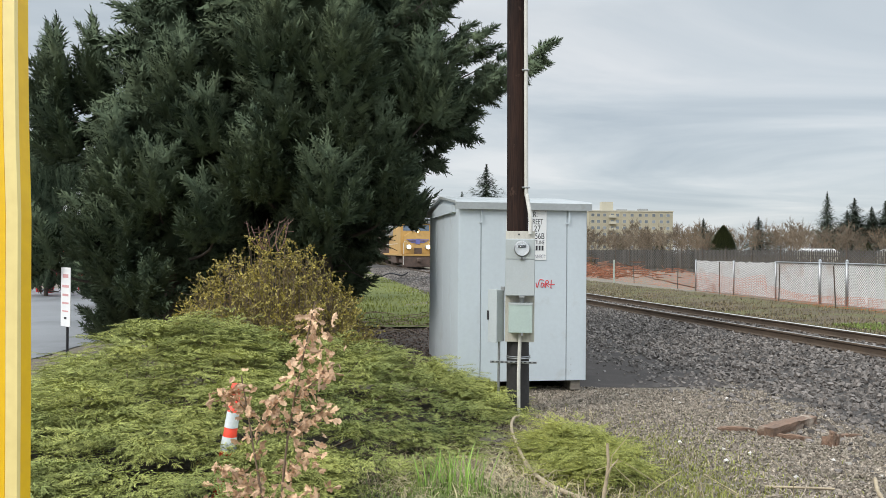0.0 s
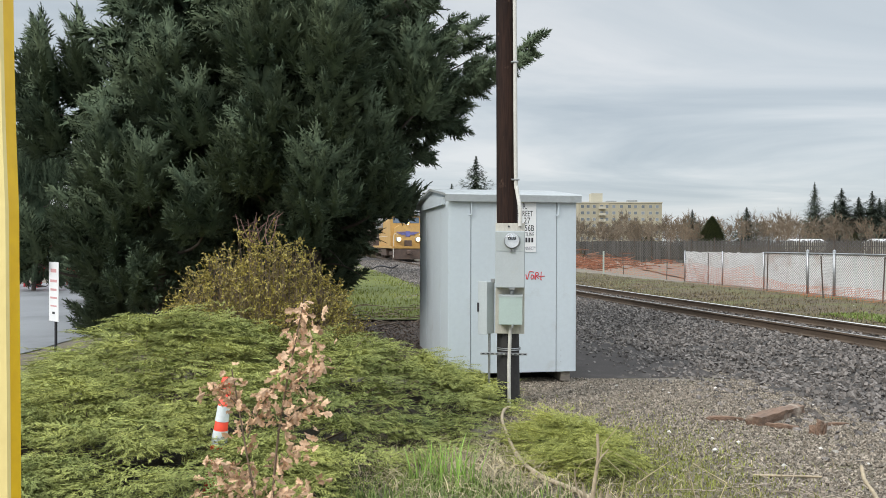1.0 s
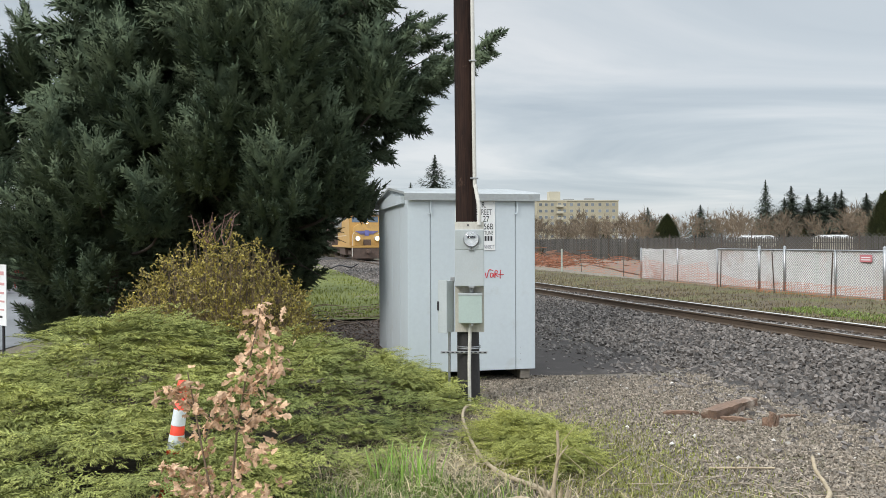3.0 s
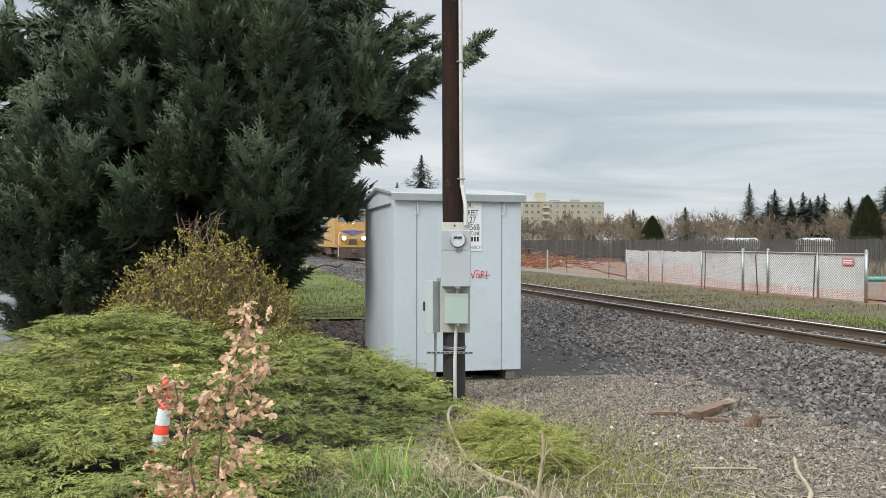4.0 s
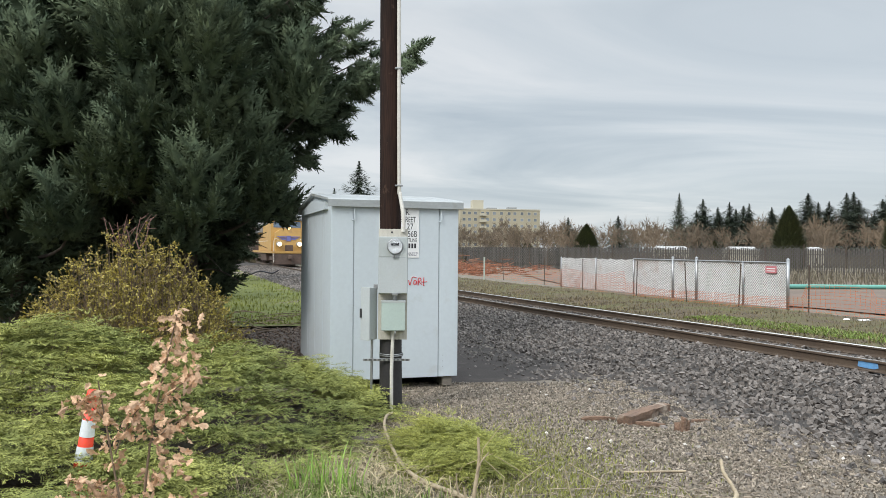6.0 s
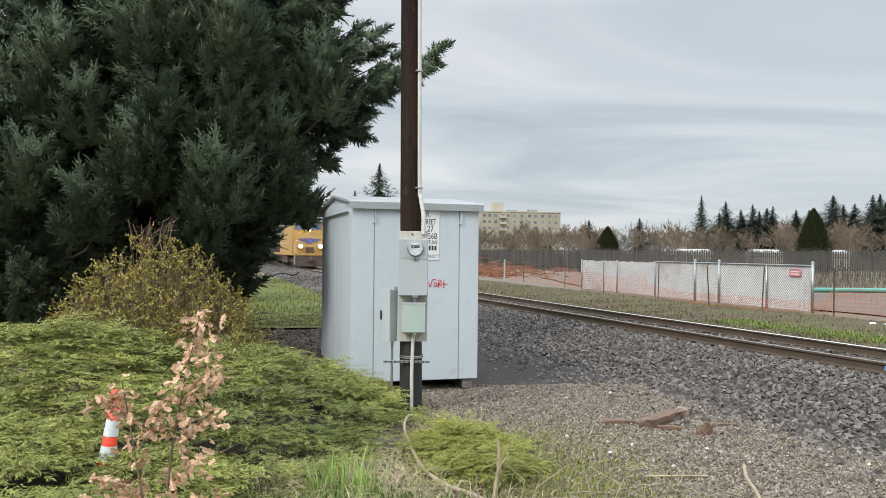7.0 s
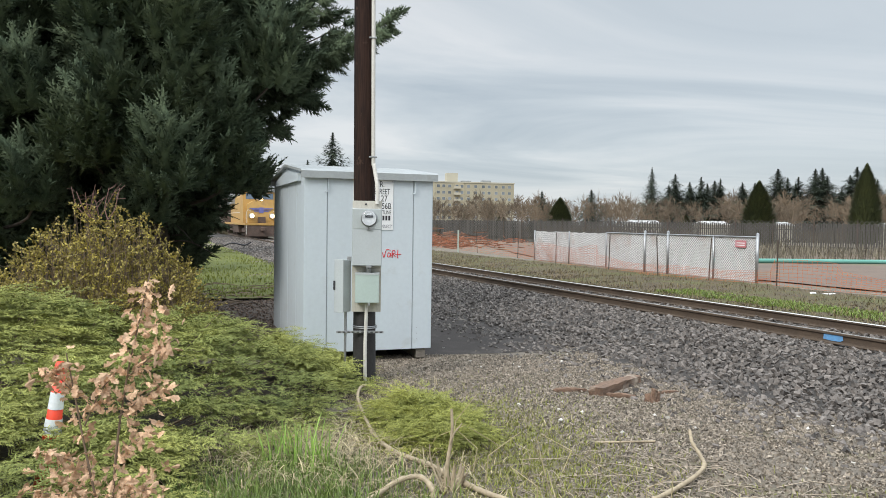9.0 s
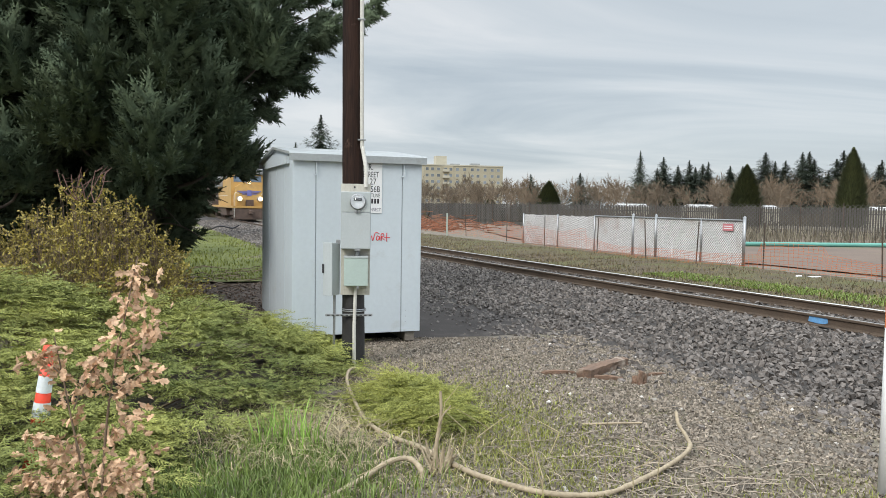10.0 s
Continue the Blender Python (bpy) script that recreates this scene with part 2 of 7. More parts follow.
def box(x0, y0, z0, x1, y1, z1, bevel=0.0, seg=2, bm=None):
    bm = bm or bmesh.new()
    r = bmesh.ops.create_cube(bm, size=1, matrix=Matrix.Translation(((x0 + x1) / 2, (y0 + y1) / 2, (z0 + z1) / 2)) @ Matrix.Diagonal((x1 - x0, y1 - y0, z1 - z0, 1)))
    if bevel:
        es = {e for v in r["verts"] for e in v.link_edges}
        bmesh.ops.bevel(bm, geom=list(es), offset=bevel, segments=seg, affect="EDGES", profile=0.6)
    return bm


def cyl(a, b, ra, rb=None, seg=16, bm=None, caps=True):
    bm = bm or bmesh.new()
    a, b = Vector(a), Vector(b)
    rb = ra if rb is None else rb
    q = (b - a).to_track_quat("Z", "Y").to_matrix().to_4x4()
    bmesh.ops.create_cone(bm, cap_ends=caps, segments=seg, radius1=ra, radius2=rb, depth=(b - a).length, matrix=Matrix.Translation((a + b) / 2) @ q)
    return bm


def smooth_path(pts, n=8):
    """Catmull-Rom through the points."""
    P = [Vector(p) for p in pts]
    P = [2 * P[0] - P[1]] + P + [2 * P[-1] - P[-2]]
    out = []
    for i in range(1, len(P) - 2):
        for k in range(n):
            t = k / n
            a, b, c, d = P[i - 1:i + 3]
            out.append(0.5 * ((2 * b) + (c - a) * t + (2 * a - 5 * b + 4 * c - d) * t * t + (3 * b - a - 3 * c + d) * t ** 3))
    out.append(P[-2])
    return out


def tube_arrays(pts, radii, seg=7):
    """Points and quads of a round tube along a line; radii one a point."""
    P = np.array([tuple(p) for p in pts], float)
    T = np.gradient(P, axis=0); T /= np.linalg.norm(T, axis=1, keepdims=True) + 1e-9
    ref = np.array((0.31, 0.17, 0.93)) if abs(T[:, 2]).mean() < 0.8 else np.array((0.95, 0.2, 0.1))
    X = np.cross(ref, T); X /= np.linalg.norm(X, axis=1, keepdims=True); Yv = np.cross(T, X)
    a = np.linspace(0, 2 * np.pi, seg, endpoint=False)
    R = np.broadcast_to(np.asarray(radii, float), (len(P),))
    V = P[:, None] + R[:, None, None] * (np.cos(a)[None, :, None] * X[:, None] + np.sin(a)[None, :, None] * Yv[:, None])
    i, j = np.meshgrid(np.arange(len(P) - 1), np.arange(seg), indexing="ij")
    k = (j + 1) % seg
    F = np.stack([i * seg + j, i * seg + k, (i + 1) * seg + k, (i + 1) * seg + j], -1).reshape(-1, 4)
    return V.reshape(-1, 3), F


def tube(name, pts, radii, material, parent=None, seg=7, label=""):
    V, F = tube_arrays(pts, radii, seg)
    return link(name, npmesh(name, V, F), material, parent, None, label, True)


def tris(F):
    F = np.asarray(F)
    return F if F.shape[1] == 3 else np.concatenate([F[:, [0, 1, 2]], F[:, [0, 2, 3]]])


def empty(name, m, label, category, group="", kind=""):
    ob = new(name)
    ob.matrix_basis = m
    return tagged(ob, label, category, group, kind)


def lettering(name, text, size, m, material, parent, align="LEFT"):
    cu = bpy.data.curves.new(name, "FONT")
    cu.body, cu.size, cu.align_x, cu.extrude = text, size, align, 0.0006
    tmp = bpy.data.objects.new(name, cu)
    me = bpy.data.meshes.new_from_object(tmp)
    bpy.data.objects.remove(tmp)
    me.materials.clear()
    return link(name, me, material, parent, m)


def rounded(me, N):
    """Shade loose leaves as the round masses that they make up: normals N, one a point, with the faces turned the same way."""
    V = np.empty(len(me.vertices) * 3, np.float32); me.vertices.foreach_get("co", V); V = V.reshape(-1, 3, 3)
    N = np.asarray(N, np.float32).reshape(-1, 3, 3)
    flip = (np.cross(V[:, 1] - V[:, 0], V[:, 2] - V[:, 0]) * N.sum(1)).sum(-1) < 0
    V[flip] = V[flip][:, ::-1]; N[flip] = N[flip][:, ::-1]
    me.vertices.foreach_set("co", V.ravel())
    me.polygons.foreach_set("use_smooth", np.ones(len(me.polygons), bool))
    me.update()
    me.normals_split_custom_set_from_vertices(N.reshape(-1, 3))


def rng(seed):
    return np.random.default_rng(seed)


# ---- the line of the track: the rail next to the camera, as x over y ----
def near_x(y):
    u = np.maximum(np.asarray(y, float) - 11.34, -45)
    return 7 - 0.26 * u - 3.6 * (1 - np.exp(-u / 40))


def track(y, off=0.0, z=0.0):
    """A place off metres beyond the near rail, square to the track."""
    y = np.asarray(y, float)
    d = (near_x(y + 0.05) - near_x(y - 0.05)) / 0.1
    n = np.stack([np.ones_like(d), -d], -1) / np.sqrt(1 + d * d)[..., None]
    return np.concatenate([np.stack([near_x(y), y], -1) + n * np.asarray(off)[..., None] * np.ones_like(n), np.broadcast_to(z, y.shape)[..., None]], -1)


RAIL_TOP, TIE_TOP = 0.35, 0.165


def ground_height(x, y):
    """Level, but for small unevenness away from the shed and the slack banks by the track."""
    w = np.clip((np.hypot(x, y - 10) - 14) / 30, 0, 1)
    return 0.05 * np.sin(x * 0.21 + 1) * np.cos(y * 0.17) * w - 0.004


def build_ground():
    g = np.concatenate([-np.geomspace(2500, 16, 26), np.linspace(-15, 25, 81), np.geomspace(27, 2500, 30)])
    h = np.concatenate([-np.geomspace(400, 6, 14), np.linspace(-5, 40, 91), np.geomspace(42, 3500, 34)])
    X, Yg = np.meshgrid(g, h, indexing="ij")
    Z = ground_height(X, Yg)
    V = np.stack([X, Yg, Z], -1).reshape(-1, 3)
    i, j = np.meshgrid(np.arange(len(g) - 1), np.arange(len(h) - 1), indexing="ij")
    n = len(h)
    F = np.stack([i * n + j, (i + 1) * n + j, (i + 1) * n + j + 1, i * n + j + 1], -1).reshape(-1, 4)
    tagged(link("ground", npmesh("ground", V, F), M_GROUND, smooth=True), "grey gravelly ground with moss and dry thatch", "ground", kind="structure")


def sheet(name, edge, z, material, label, category, step=0.0, rough=0.0, seed=1):
    """A flat patch with a wandering edge."""
    r = rng(seed)
    pts = []
    for (ax, ay), (bx, by) in zip(edge, edge[1:] + edge[:1]):
        n = max(1, int(math.hypot(bx - ax, by - ay) / step)) if step else 1
        for k in range(n):
            t = k / n
            pts.append((ax + (bx - ax) * t + r.normal(0, rough), ay + (by - ay) * t + r.normal(0, rough)))
    bm = bmesh.new()
    f = bm.faces.new([bm.verts.new((x, y, z)) for x, y in pts])
    if f.calc_area() and f.normal.z < 0:
        f.normal_flip()
    bmesh.ops.triangulate(bm, faces=bm.faces[:])
    ob = part(name, bm, material, None)
    return tagged(ob, label, category, kind="structure")


build_ground()
sheet("parking_lot", [(-60, 8.5), (-9.3, 8.5), (-8.6, 12), (-9.5, 20), (-16, 45), (-60, 60)], 0.012, M_PARKING, "grey wet asphalt parking lot", "parking lot", 1.0, 0.03)
sheet("asphalt_pad", [(0.2, 11.2), (0.85, 11.15), (1.9, 11.35), (2.95, 11.75), (2.75, 12.7), (2.3, 14.2), (1.5, 15.9), (0.6, 16.8), (0.0, 15.0)], 0.002, M_ASPHALT, "dark worn asphalt pad beside the shed", "asphalt", 0.3, 0.04)
sheet("earth_lot", [(9.5, 70), (9.0, 41), (14, 26), (17, 18), (20, 10), (90, 10), (80, 75)], 0.05, M_EARTH, "bare reddish-brown building lot", "ground", 1.0, 0.15)


def ribbon(name, ys, offs, zs, material, label, category, jitter=0.0, seed=3, kind="structure"):
    """A strip along the track with the cross-section offs, zs."""
    r = rng(seed)
    rows = [track(ys, np.full(len(ys), o) + r.normal(0, jitter, len(ys)) * (k in (0, len(offs) - 1)), z) for k, (o, z) in enumerate(zip(offs, zs))]
    V = np.stack(rows, 1)
    V[:, 1:-1, 2] += r.normal(0, jitter * 0.15, V[:, 1:-1, 2].shape)
    n = len(offs)
    i, j = np.meshgrid(np.arange(len(ys) - 1), np.arange(n - 1), indexing="ij")
    F = np.stack([i * n + j, i * n + j + 1, (i + 1) * n + j + 1, (i + 1) * n + j], -1).reshape(-1, 4)
    return tagged(link(name, npmesh(name, V.reshape(-1, 3), F), material, smooth=True), label, category, kind=kind)


YS = np.concatenate([np.arange(-12, 40, 0.35), np.arange(40, 170, 1.5)])
BED_OFF = [-3.9, -3.3, -2.6, -1.9, -1.2, -0.6, 0.0, 0.75, 1.5, 2.1, 2.8, 3.6]
BED_Z = [-0.02, 0.02, 0.06, 0.11, 0.15, 0.165, 0.155, 0.15, 0.155, 0.15, 0.08, -0.02]
ribbon("rough_verge", YS, [3.2, 4.5, 6.5, 9.5], [0.03, 0.02, 0.045, 0.06], M_VERGE, "rough verge of dry grass and soil along the track", "verge", 0.15, 5)
ribbon("ballast_bed", YS, BED_OFF, BED_Z, M_BALLAST, "bed of grey crushed-stone ballast under the track", "ballast", 0.10)
ribbon("green_verge", np.arange(21, 110, 0.8), [-11.5, -8, -6.0, -4.6, -3.5], [0.03, 0.05, 0.06, 0.03, 0.0], M_LAWN, "green grassy verge beside the track", "grass", 0.25, 8)


# ---- the track ----
def build_track():
    road = empty("railway_track", Matrix(), "single railway track with rusty rails on wooden sleepers", "railway track")
    prof = [(-0.070, 0.0), (-0.070, 0.012), (-0.014, 0.026), (-0.009, 0.040), (-0.009, 0.125), (-0.036, 0.136), (-0.036, 0.163), (-0.026, 0.172), (0.026, 0.172), (0.036, 0.163), (0.036, 0.136), (0.009, 0.125), (0.009, 0.040), (0.014, 0.026), (0.070, 0.012), (0.070, 0.0)]
    k = len(prof)
    ys = np.concatenate([np.arange(-12, 40, 0.5), np.arange(40, 170, 1.5)])
    for off in (0.0, 1.505):
        V = np.stack([track(ys, np.full(len(ys), off + a), RAIL_TOP - 0.172 + b) for a, b in prof], 1)
        i, j = np.meshgrid(np.arange(len(ys) - 1), np.arange(k - 1), indexing="ij")
        F = np.stack([i * k + j, (i + 1) * k + j, (i + 1) * k + j + 1, i * k + j + 1], -1).reshape(-1, 4)
        me = npmesh("rail", V.reshape(-1, 3), F)
        me.materials.append(M_RAIL); me.materials.append(M_RAIL_TOP)
        me.polygons.foreach_set("material_index", (np.isin(j.ravel(), (6, 7, 8)) if off > 1 else j.ravel() == 7).astype(np.int32))
        link("rail", me, None, road, label="long rusty steel rail with a polished head")
    tie = bmesh.new()
    box(-0.58, -0.11, -0.17, 2.08, 0.11, 0.0, 0.012, 1, tie)
    me = bpy.data.meshes.new("sleeper"); tie.to_mesh(me); tie.free(); me.materials.append(M_TIE)
    r = rng(11)
    y = -6.0
    spike = bmesh.new()
    for sx in (-0.085, 0.085):
        cyl((sx, 0.05, 0), (sx, 0.05, 0.035), 0.012, 0.016, 6, spike)
    box(-0.12, -0.1, -0.002, 0.12, 0.1, 0.012, 0, 1, spike)
    pm = bpy.data.meshes.new("tie_plate"); spike.to_mesh(pm); spike.free(); pm.materials.append(M_RAIL)
    while y < 90:
        a, b = track(np.array([y]), np.array([0.0]))[0], track(np.array([y]), np.array([1.0]))[0]
        ang = math.degrees(math.atan2(b[1] - a[1], b[0] - a[0]))
        t = link("sleeper", me, None, road, pose(a[0], a[1], TIE_TOP + r.normal(0, 0.006), 0, 0, ang + r.normal(0, 0.5)))
        if y < 32:
            link("tie_plate", pm, None, t, pose(0, 0, 0.003))
            link("tie_plate", pm, None, t, pose(1.505, 0, 0.003))
        y += 0.5 * math.cos(math.atan(0.3)) + r.normal(0, 0.012)
    mark = bmesh.new()
    a, b = track(np.array([11.05, 11.42]), np.array([-0.0125, -0.0125]))
    d = Vector(b - a).normalized()
    q = [Vector(a) + d * s + Vector((0, 0, z)) for s, z in ((0, 0.24), (0.01, 0.305), (0.17, 0.312), (0.34, 0.306), (0.355, 0.225), (0.2, 0.212), (0.06, 0.216))]
    mark.faces.new([mark.verts.new(p + Vector((-0.006, -0.002, 0))) for p in q])
    part("paint_mark", mark, mat("blue_spray_paint", (0.13, 0.35, 0.64), (0.12, 0.26, 0.48), 0.7, scale=12, fine=60, bump=0.1), road, "sky-blue spray-paint mark on the rail's web")


build_track()


# ---- the signal shed ----
def build_shed():
    W, D, Z0, Z1, PEAK = 1.82, 3.00, 0.16, 2.555, 2.80
    shed = empty("signal_shed", pose(-0.97, 10.40, 0, 0, 0, 15), "small white-painted steel railway equipment shed on skids", "shed")
    # sheet-steel walls with folded vertical joints
    def wall(a, b, joints, name):
        xs = [0.0] + joints + [1.0]
        A, B = Vector((*a, 0)), Vector((*b, 0))
        d = (B - A).normalized(); n = Vector((d.y, -d.x, 0))
        c = (A + B) / 2 - n * 0.034
        w = part(name, box(-(B - A).length / 2 + 0.036, -0.003, Z0 + 0.004, (B - A).length / 2 - 0.036, 0.003, Z1 - 0.004), M_SHED, shed, m=Matrix.Translation(c) @ Matrix.Rotation(math.atan2(d.y, d.x), 4, "Z"))
        for s, e in zip(xs, xs[1:]):
            bm = bmesh.new()
            p, q = A.lerp(B, s) + d * 0.006, A.lerp(B, e) - d * 0.006
            vs = [p, q, q - n * 0.03, p - n * 0.03]
            lo = [bm.verts.new((v.x, v.y, Z0)) for v in vs]; hi = [bm.verts.new((v.x, v.y, Z1)) for v in vs]
            bm.faces.new(lo[::-1]); bm.faces.new(hi)
            for k in range(4):
                bm.faces.new((lo[k], lo[(k + 1) % 4], hi[(k + 1) % 4], hi[k]))
            bmesh.ops.recalc_face_normals(bm, faces=bm.faces[:])
            bmesh.ops.bevel(bm, geom=bm.edges[:], offset=0.004, segments=2, affect="EDGES")
            part("wall_panel", bm, M_SHED, w).matrix_parent_inverse = w.matrix_basis.inverted()
        for s in joints:
            p = A.lerp(B, s)
            j = bmesh.new()
            cyl((p.x + n.x * -0.012, p.y + n.y * -0.012, Z0 + 0.01), (p.x + n.x * -0.012, p.y + n.y * -0.012, Z1 - 0.01), 0.006, seg=6, bm=j)
            part("joint", j, M_SEAM, w).matrix_parent_inverse = w.matrix_basis.inverted()
        return w
    front = wall((0, 0), (W, 0), [0.172, 0.842], "front_wall")
    wall((0, D), (0, 0), [0.28, 0.52, 0.78], "side_wall")
    wall((W, 0), (W, D), [0.5], "side_wall")
    wall((W, D), (0, D), [0.5], "back_wall")
    part("floor_pan", box(0.02, 0.02, Z0 + 0.001, W - 0.02, D - 0.02, Z0 + 0.06), M_SHED, shed)
    # shallow gabled roof with a folded drip edge
    bm = bmesh.new()
    o, th = 0.055, 0.035
    prof = [(-o, Z1 - 0.03), (-o, Z1 + 0.065), (-o + 0.03, Z1 + 0.085), (D / 2, PEAK), (D + o - 0.03, Z1 + 0.085), (D + o, Z1 + 0.065), (D + o, Z1 - 0.03), (D + o - 0.012, Z1 - 0.03), (D + o - 0.012, Z1 + 0.05), (D / 2, PEAK - th), (-o + 0.012, Z1 + 0.05), (-o + 0.012, Z1 - 0.03)]
    L = [bm.verts.new((-o, y, z)) for y, z in prof]; R = [bm.verts.new((W + o, y, z)) for y, z in prof]
    n = len(prof)
    for k in range(n):
        bm.faces.new((L[k], R[k], R[(k + 1) % n], L[(k + 1) % n]))
    for s in (L, R):
        for a, b, c, d in ((0, 1, 10, 11), (1, 2, 9, 10), (2, 3, 9, None), (3, 4, 9, None), (4, 5, 8, 9), (5, 6, 7, 8)):
            bm.faces.new([s[i] for i in (a, b, c, d) if i is not None])
    bmesh.ops.recalc_face_normals(bm, faces=bm.faces[:])
    part("roof", bm, M_SHED_ROOF, shed, "weathered grey-white gabled roof")
    for x in (0.0, W):
        g = bmesh.new()
        s = 0.004 if x == 0 else -0.004
        a = [(0.03, Z1 - 0.005), (D - 0.03, Z1 - 0.005), (D - 0.03, Z1 + 0.05), (D / 2, PEAK - th - 0.004), (0.03, Z1 + 0.05)]
        v0 = [g.verts.new((x + s, y, z)) for y, z in a]; v1 = [g.verts.new((x + s * 8, y, z)) for y, z in a]
        g.faces.new(v0); g.faces.new(v1[::-1])
        for k in range(5):
            g.faces.new((v0[k], v1[k], v1[(k + 1) % 5], v0[(k + 1) % 5]))
        bmesh.ops.recalc_face_normals(g, faces=g.faces[:])
        part("gable", g, M_SHED, shed)
    # louvre hood under the gable
    h = bmesh.new()
    a = [(0.25, Z1 - 0.06), (D - 0.55, Z1 - 0.06), (D - 0.55, Z1 + 0.02), (D / 2, Z1 + 0.12), (0.25, Z1 + 0.045)]
    v0 = [h.verts.new((-0.002, y, z)) for y, z in a]; v1 = [h.verts.new((-0.05, y, z)) for y, z in a]
    h.faces.new(v0); h.faces.new(v1[::-1])
    for k in range(5):
        h.faces.new((v0[k], v1[k], v1[(k + 1) % 5], v0[(k + 1) % 5]))
    bmesh.ops.recalc_face_normals(h, faces=h.faces[:])
    part("vent_hood", h, M_SHED, shed, "white folded vent hood")
    # hooks by the joints
    for x in (0.172 * W, 0.842 * W + 0.02):
        tube("hook", smooth_path([(x, -0.002, 2.54), (x, -0.022, 2.53), (x + 0.004, -0.024, 2.40), (x - 0.004, -0.022, 2.35), (x - 0.028, -0.014, 2.345), (x - 0.03, -0.010, 2.36)], 5), 0.007, M_SHED, shed, 7)
    # rivets low on the front
    for z in (0.30, 0.38, 0.46):
        b = bmesh.new(); cyl((1.60, 0.0, z), (1.60, -0.006, z), 0.007, 0.004, 8, b)
        part("rivet", b, M_SEAM, shed)
    # skids and blocks
    for x in (0.10, W - 0.14):
        part("skid", box(x - 0.07, 0.04, 0.02, x + 0.07, D - 0.04, 0.158, 0.01), M_SKID, shed)
    part("block", box(0.78, 0.1, 0.0, 0.98, 0.4, 0.157, 0.01), M_SKID, shed)
    # notice plate
    plate = part("notice_plate", box(0.665, -0.008, 1.835, 1.235, -0.0015, 2.525, 0.002, 1), M_WHITE, shed, "white notice plate with black lettering, partly behind the pole")
    def put(text, right, z, size, squeeze=0.62, ink=M_BLACK):
        m = Matrix.Translation((right, -0.0095, z)) @ Matrix.Rotation(radians(90), 4, "X") @ Matrix.Diagonal((squeeze, 1, 1, 1))
        lettering("lettering", text, size, m, ink, plate, "RIGHT")
    put("R.R.", 1.105, 2.432, 0.112, 0.75)
    put("STREET", 1.185, 2.330, 0.112, 0.62)
    put("27", 1.150, 2.230, 0.122, 0.80)
    put("56B", 1.205, 2.128, 0.118, 0.75)
    put("HOTLINE", 1.205, 2.055, 0.075, 0.66)
    # a number that is only bars
    for k in range(3):
        part("number_bar", box(1.08 + k * 0.042, -0.0098, 1.968, 1.108 + k * 0.042, -0.0085, 2.034), M_BLACK, plate)
    put("DISCONNECT", 1.215, 1.862, 0.070, 0.62, mat("faded_print", (0.25, 0.25, 0.30), rough=0.6, bump=0))
    for x, z in ((0.685, 2.505), (1.215, 1.90), (1.215, 2.505), (0.685, 1.855)):
        b = bmesh.new(); cyl((x, -0.0085, z), (x, -0.012, z), 0.006, seg=8, bm=b)
        part("screw", b, M_SEAM, plate)
    # sprayed scrawl
    strokes = [[(0, .055), (.018, .0), (.05, .085), (.105, .08)], [(.10, .045), (.075, .05), (.068, .012), (.09, .006), (.108, .045), (.110, .006)], [(.135, .05), (.128, -.005), (.130, .07), (.16, .075), (.165, .05), (.14, .04), (.175, .005)], [(.205, .085), (.198, .0), (.212, -.004)], [(.165, .035), (.20, .032), (.25, .036)]]
    for s in strokes:
        tube("scrawl", [(1.09 + x * 1.08, -0.0008, 1.455 + z * 1.25) for x, z in [(p.x, p.y) for p in smooth_path([(a, b, 0) for a, b in s], 5)]], 0.0062, M_RED, shed, 5, "red spray-painted scrawl")


build_shed()


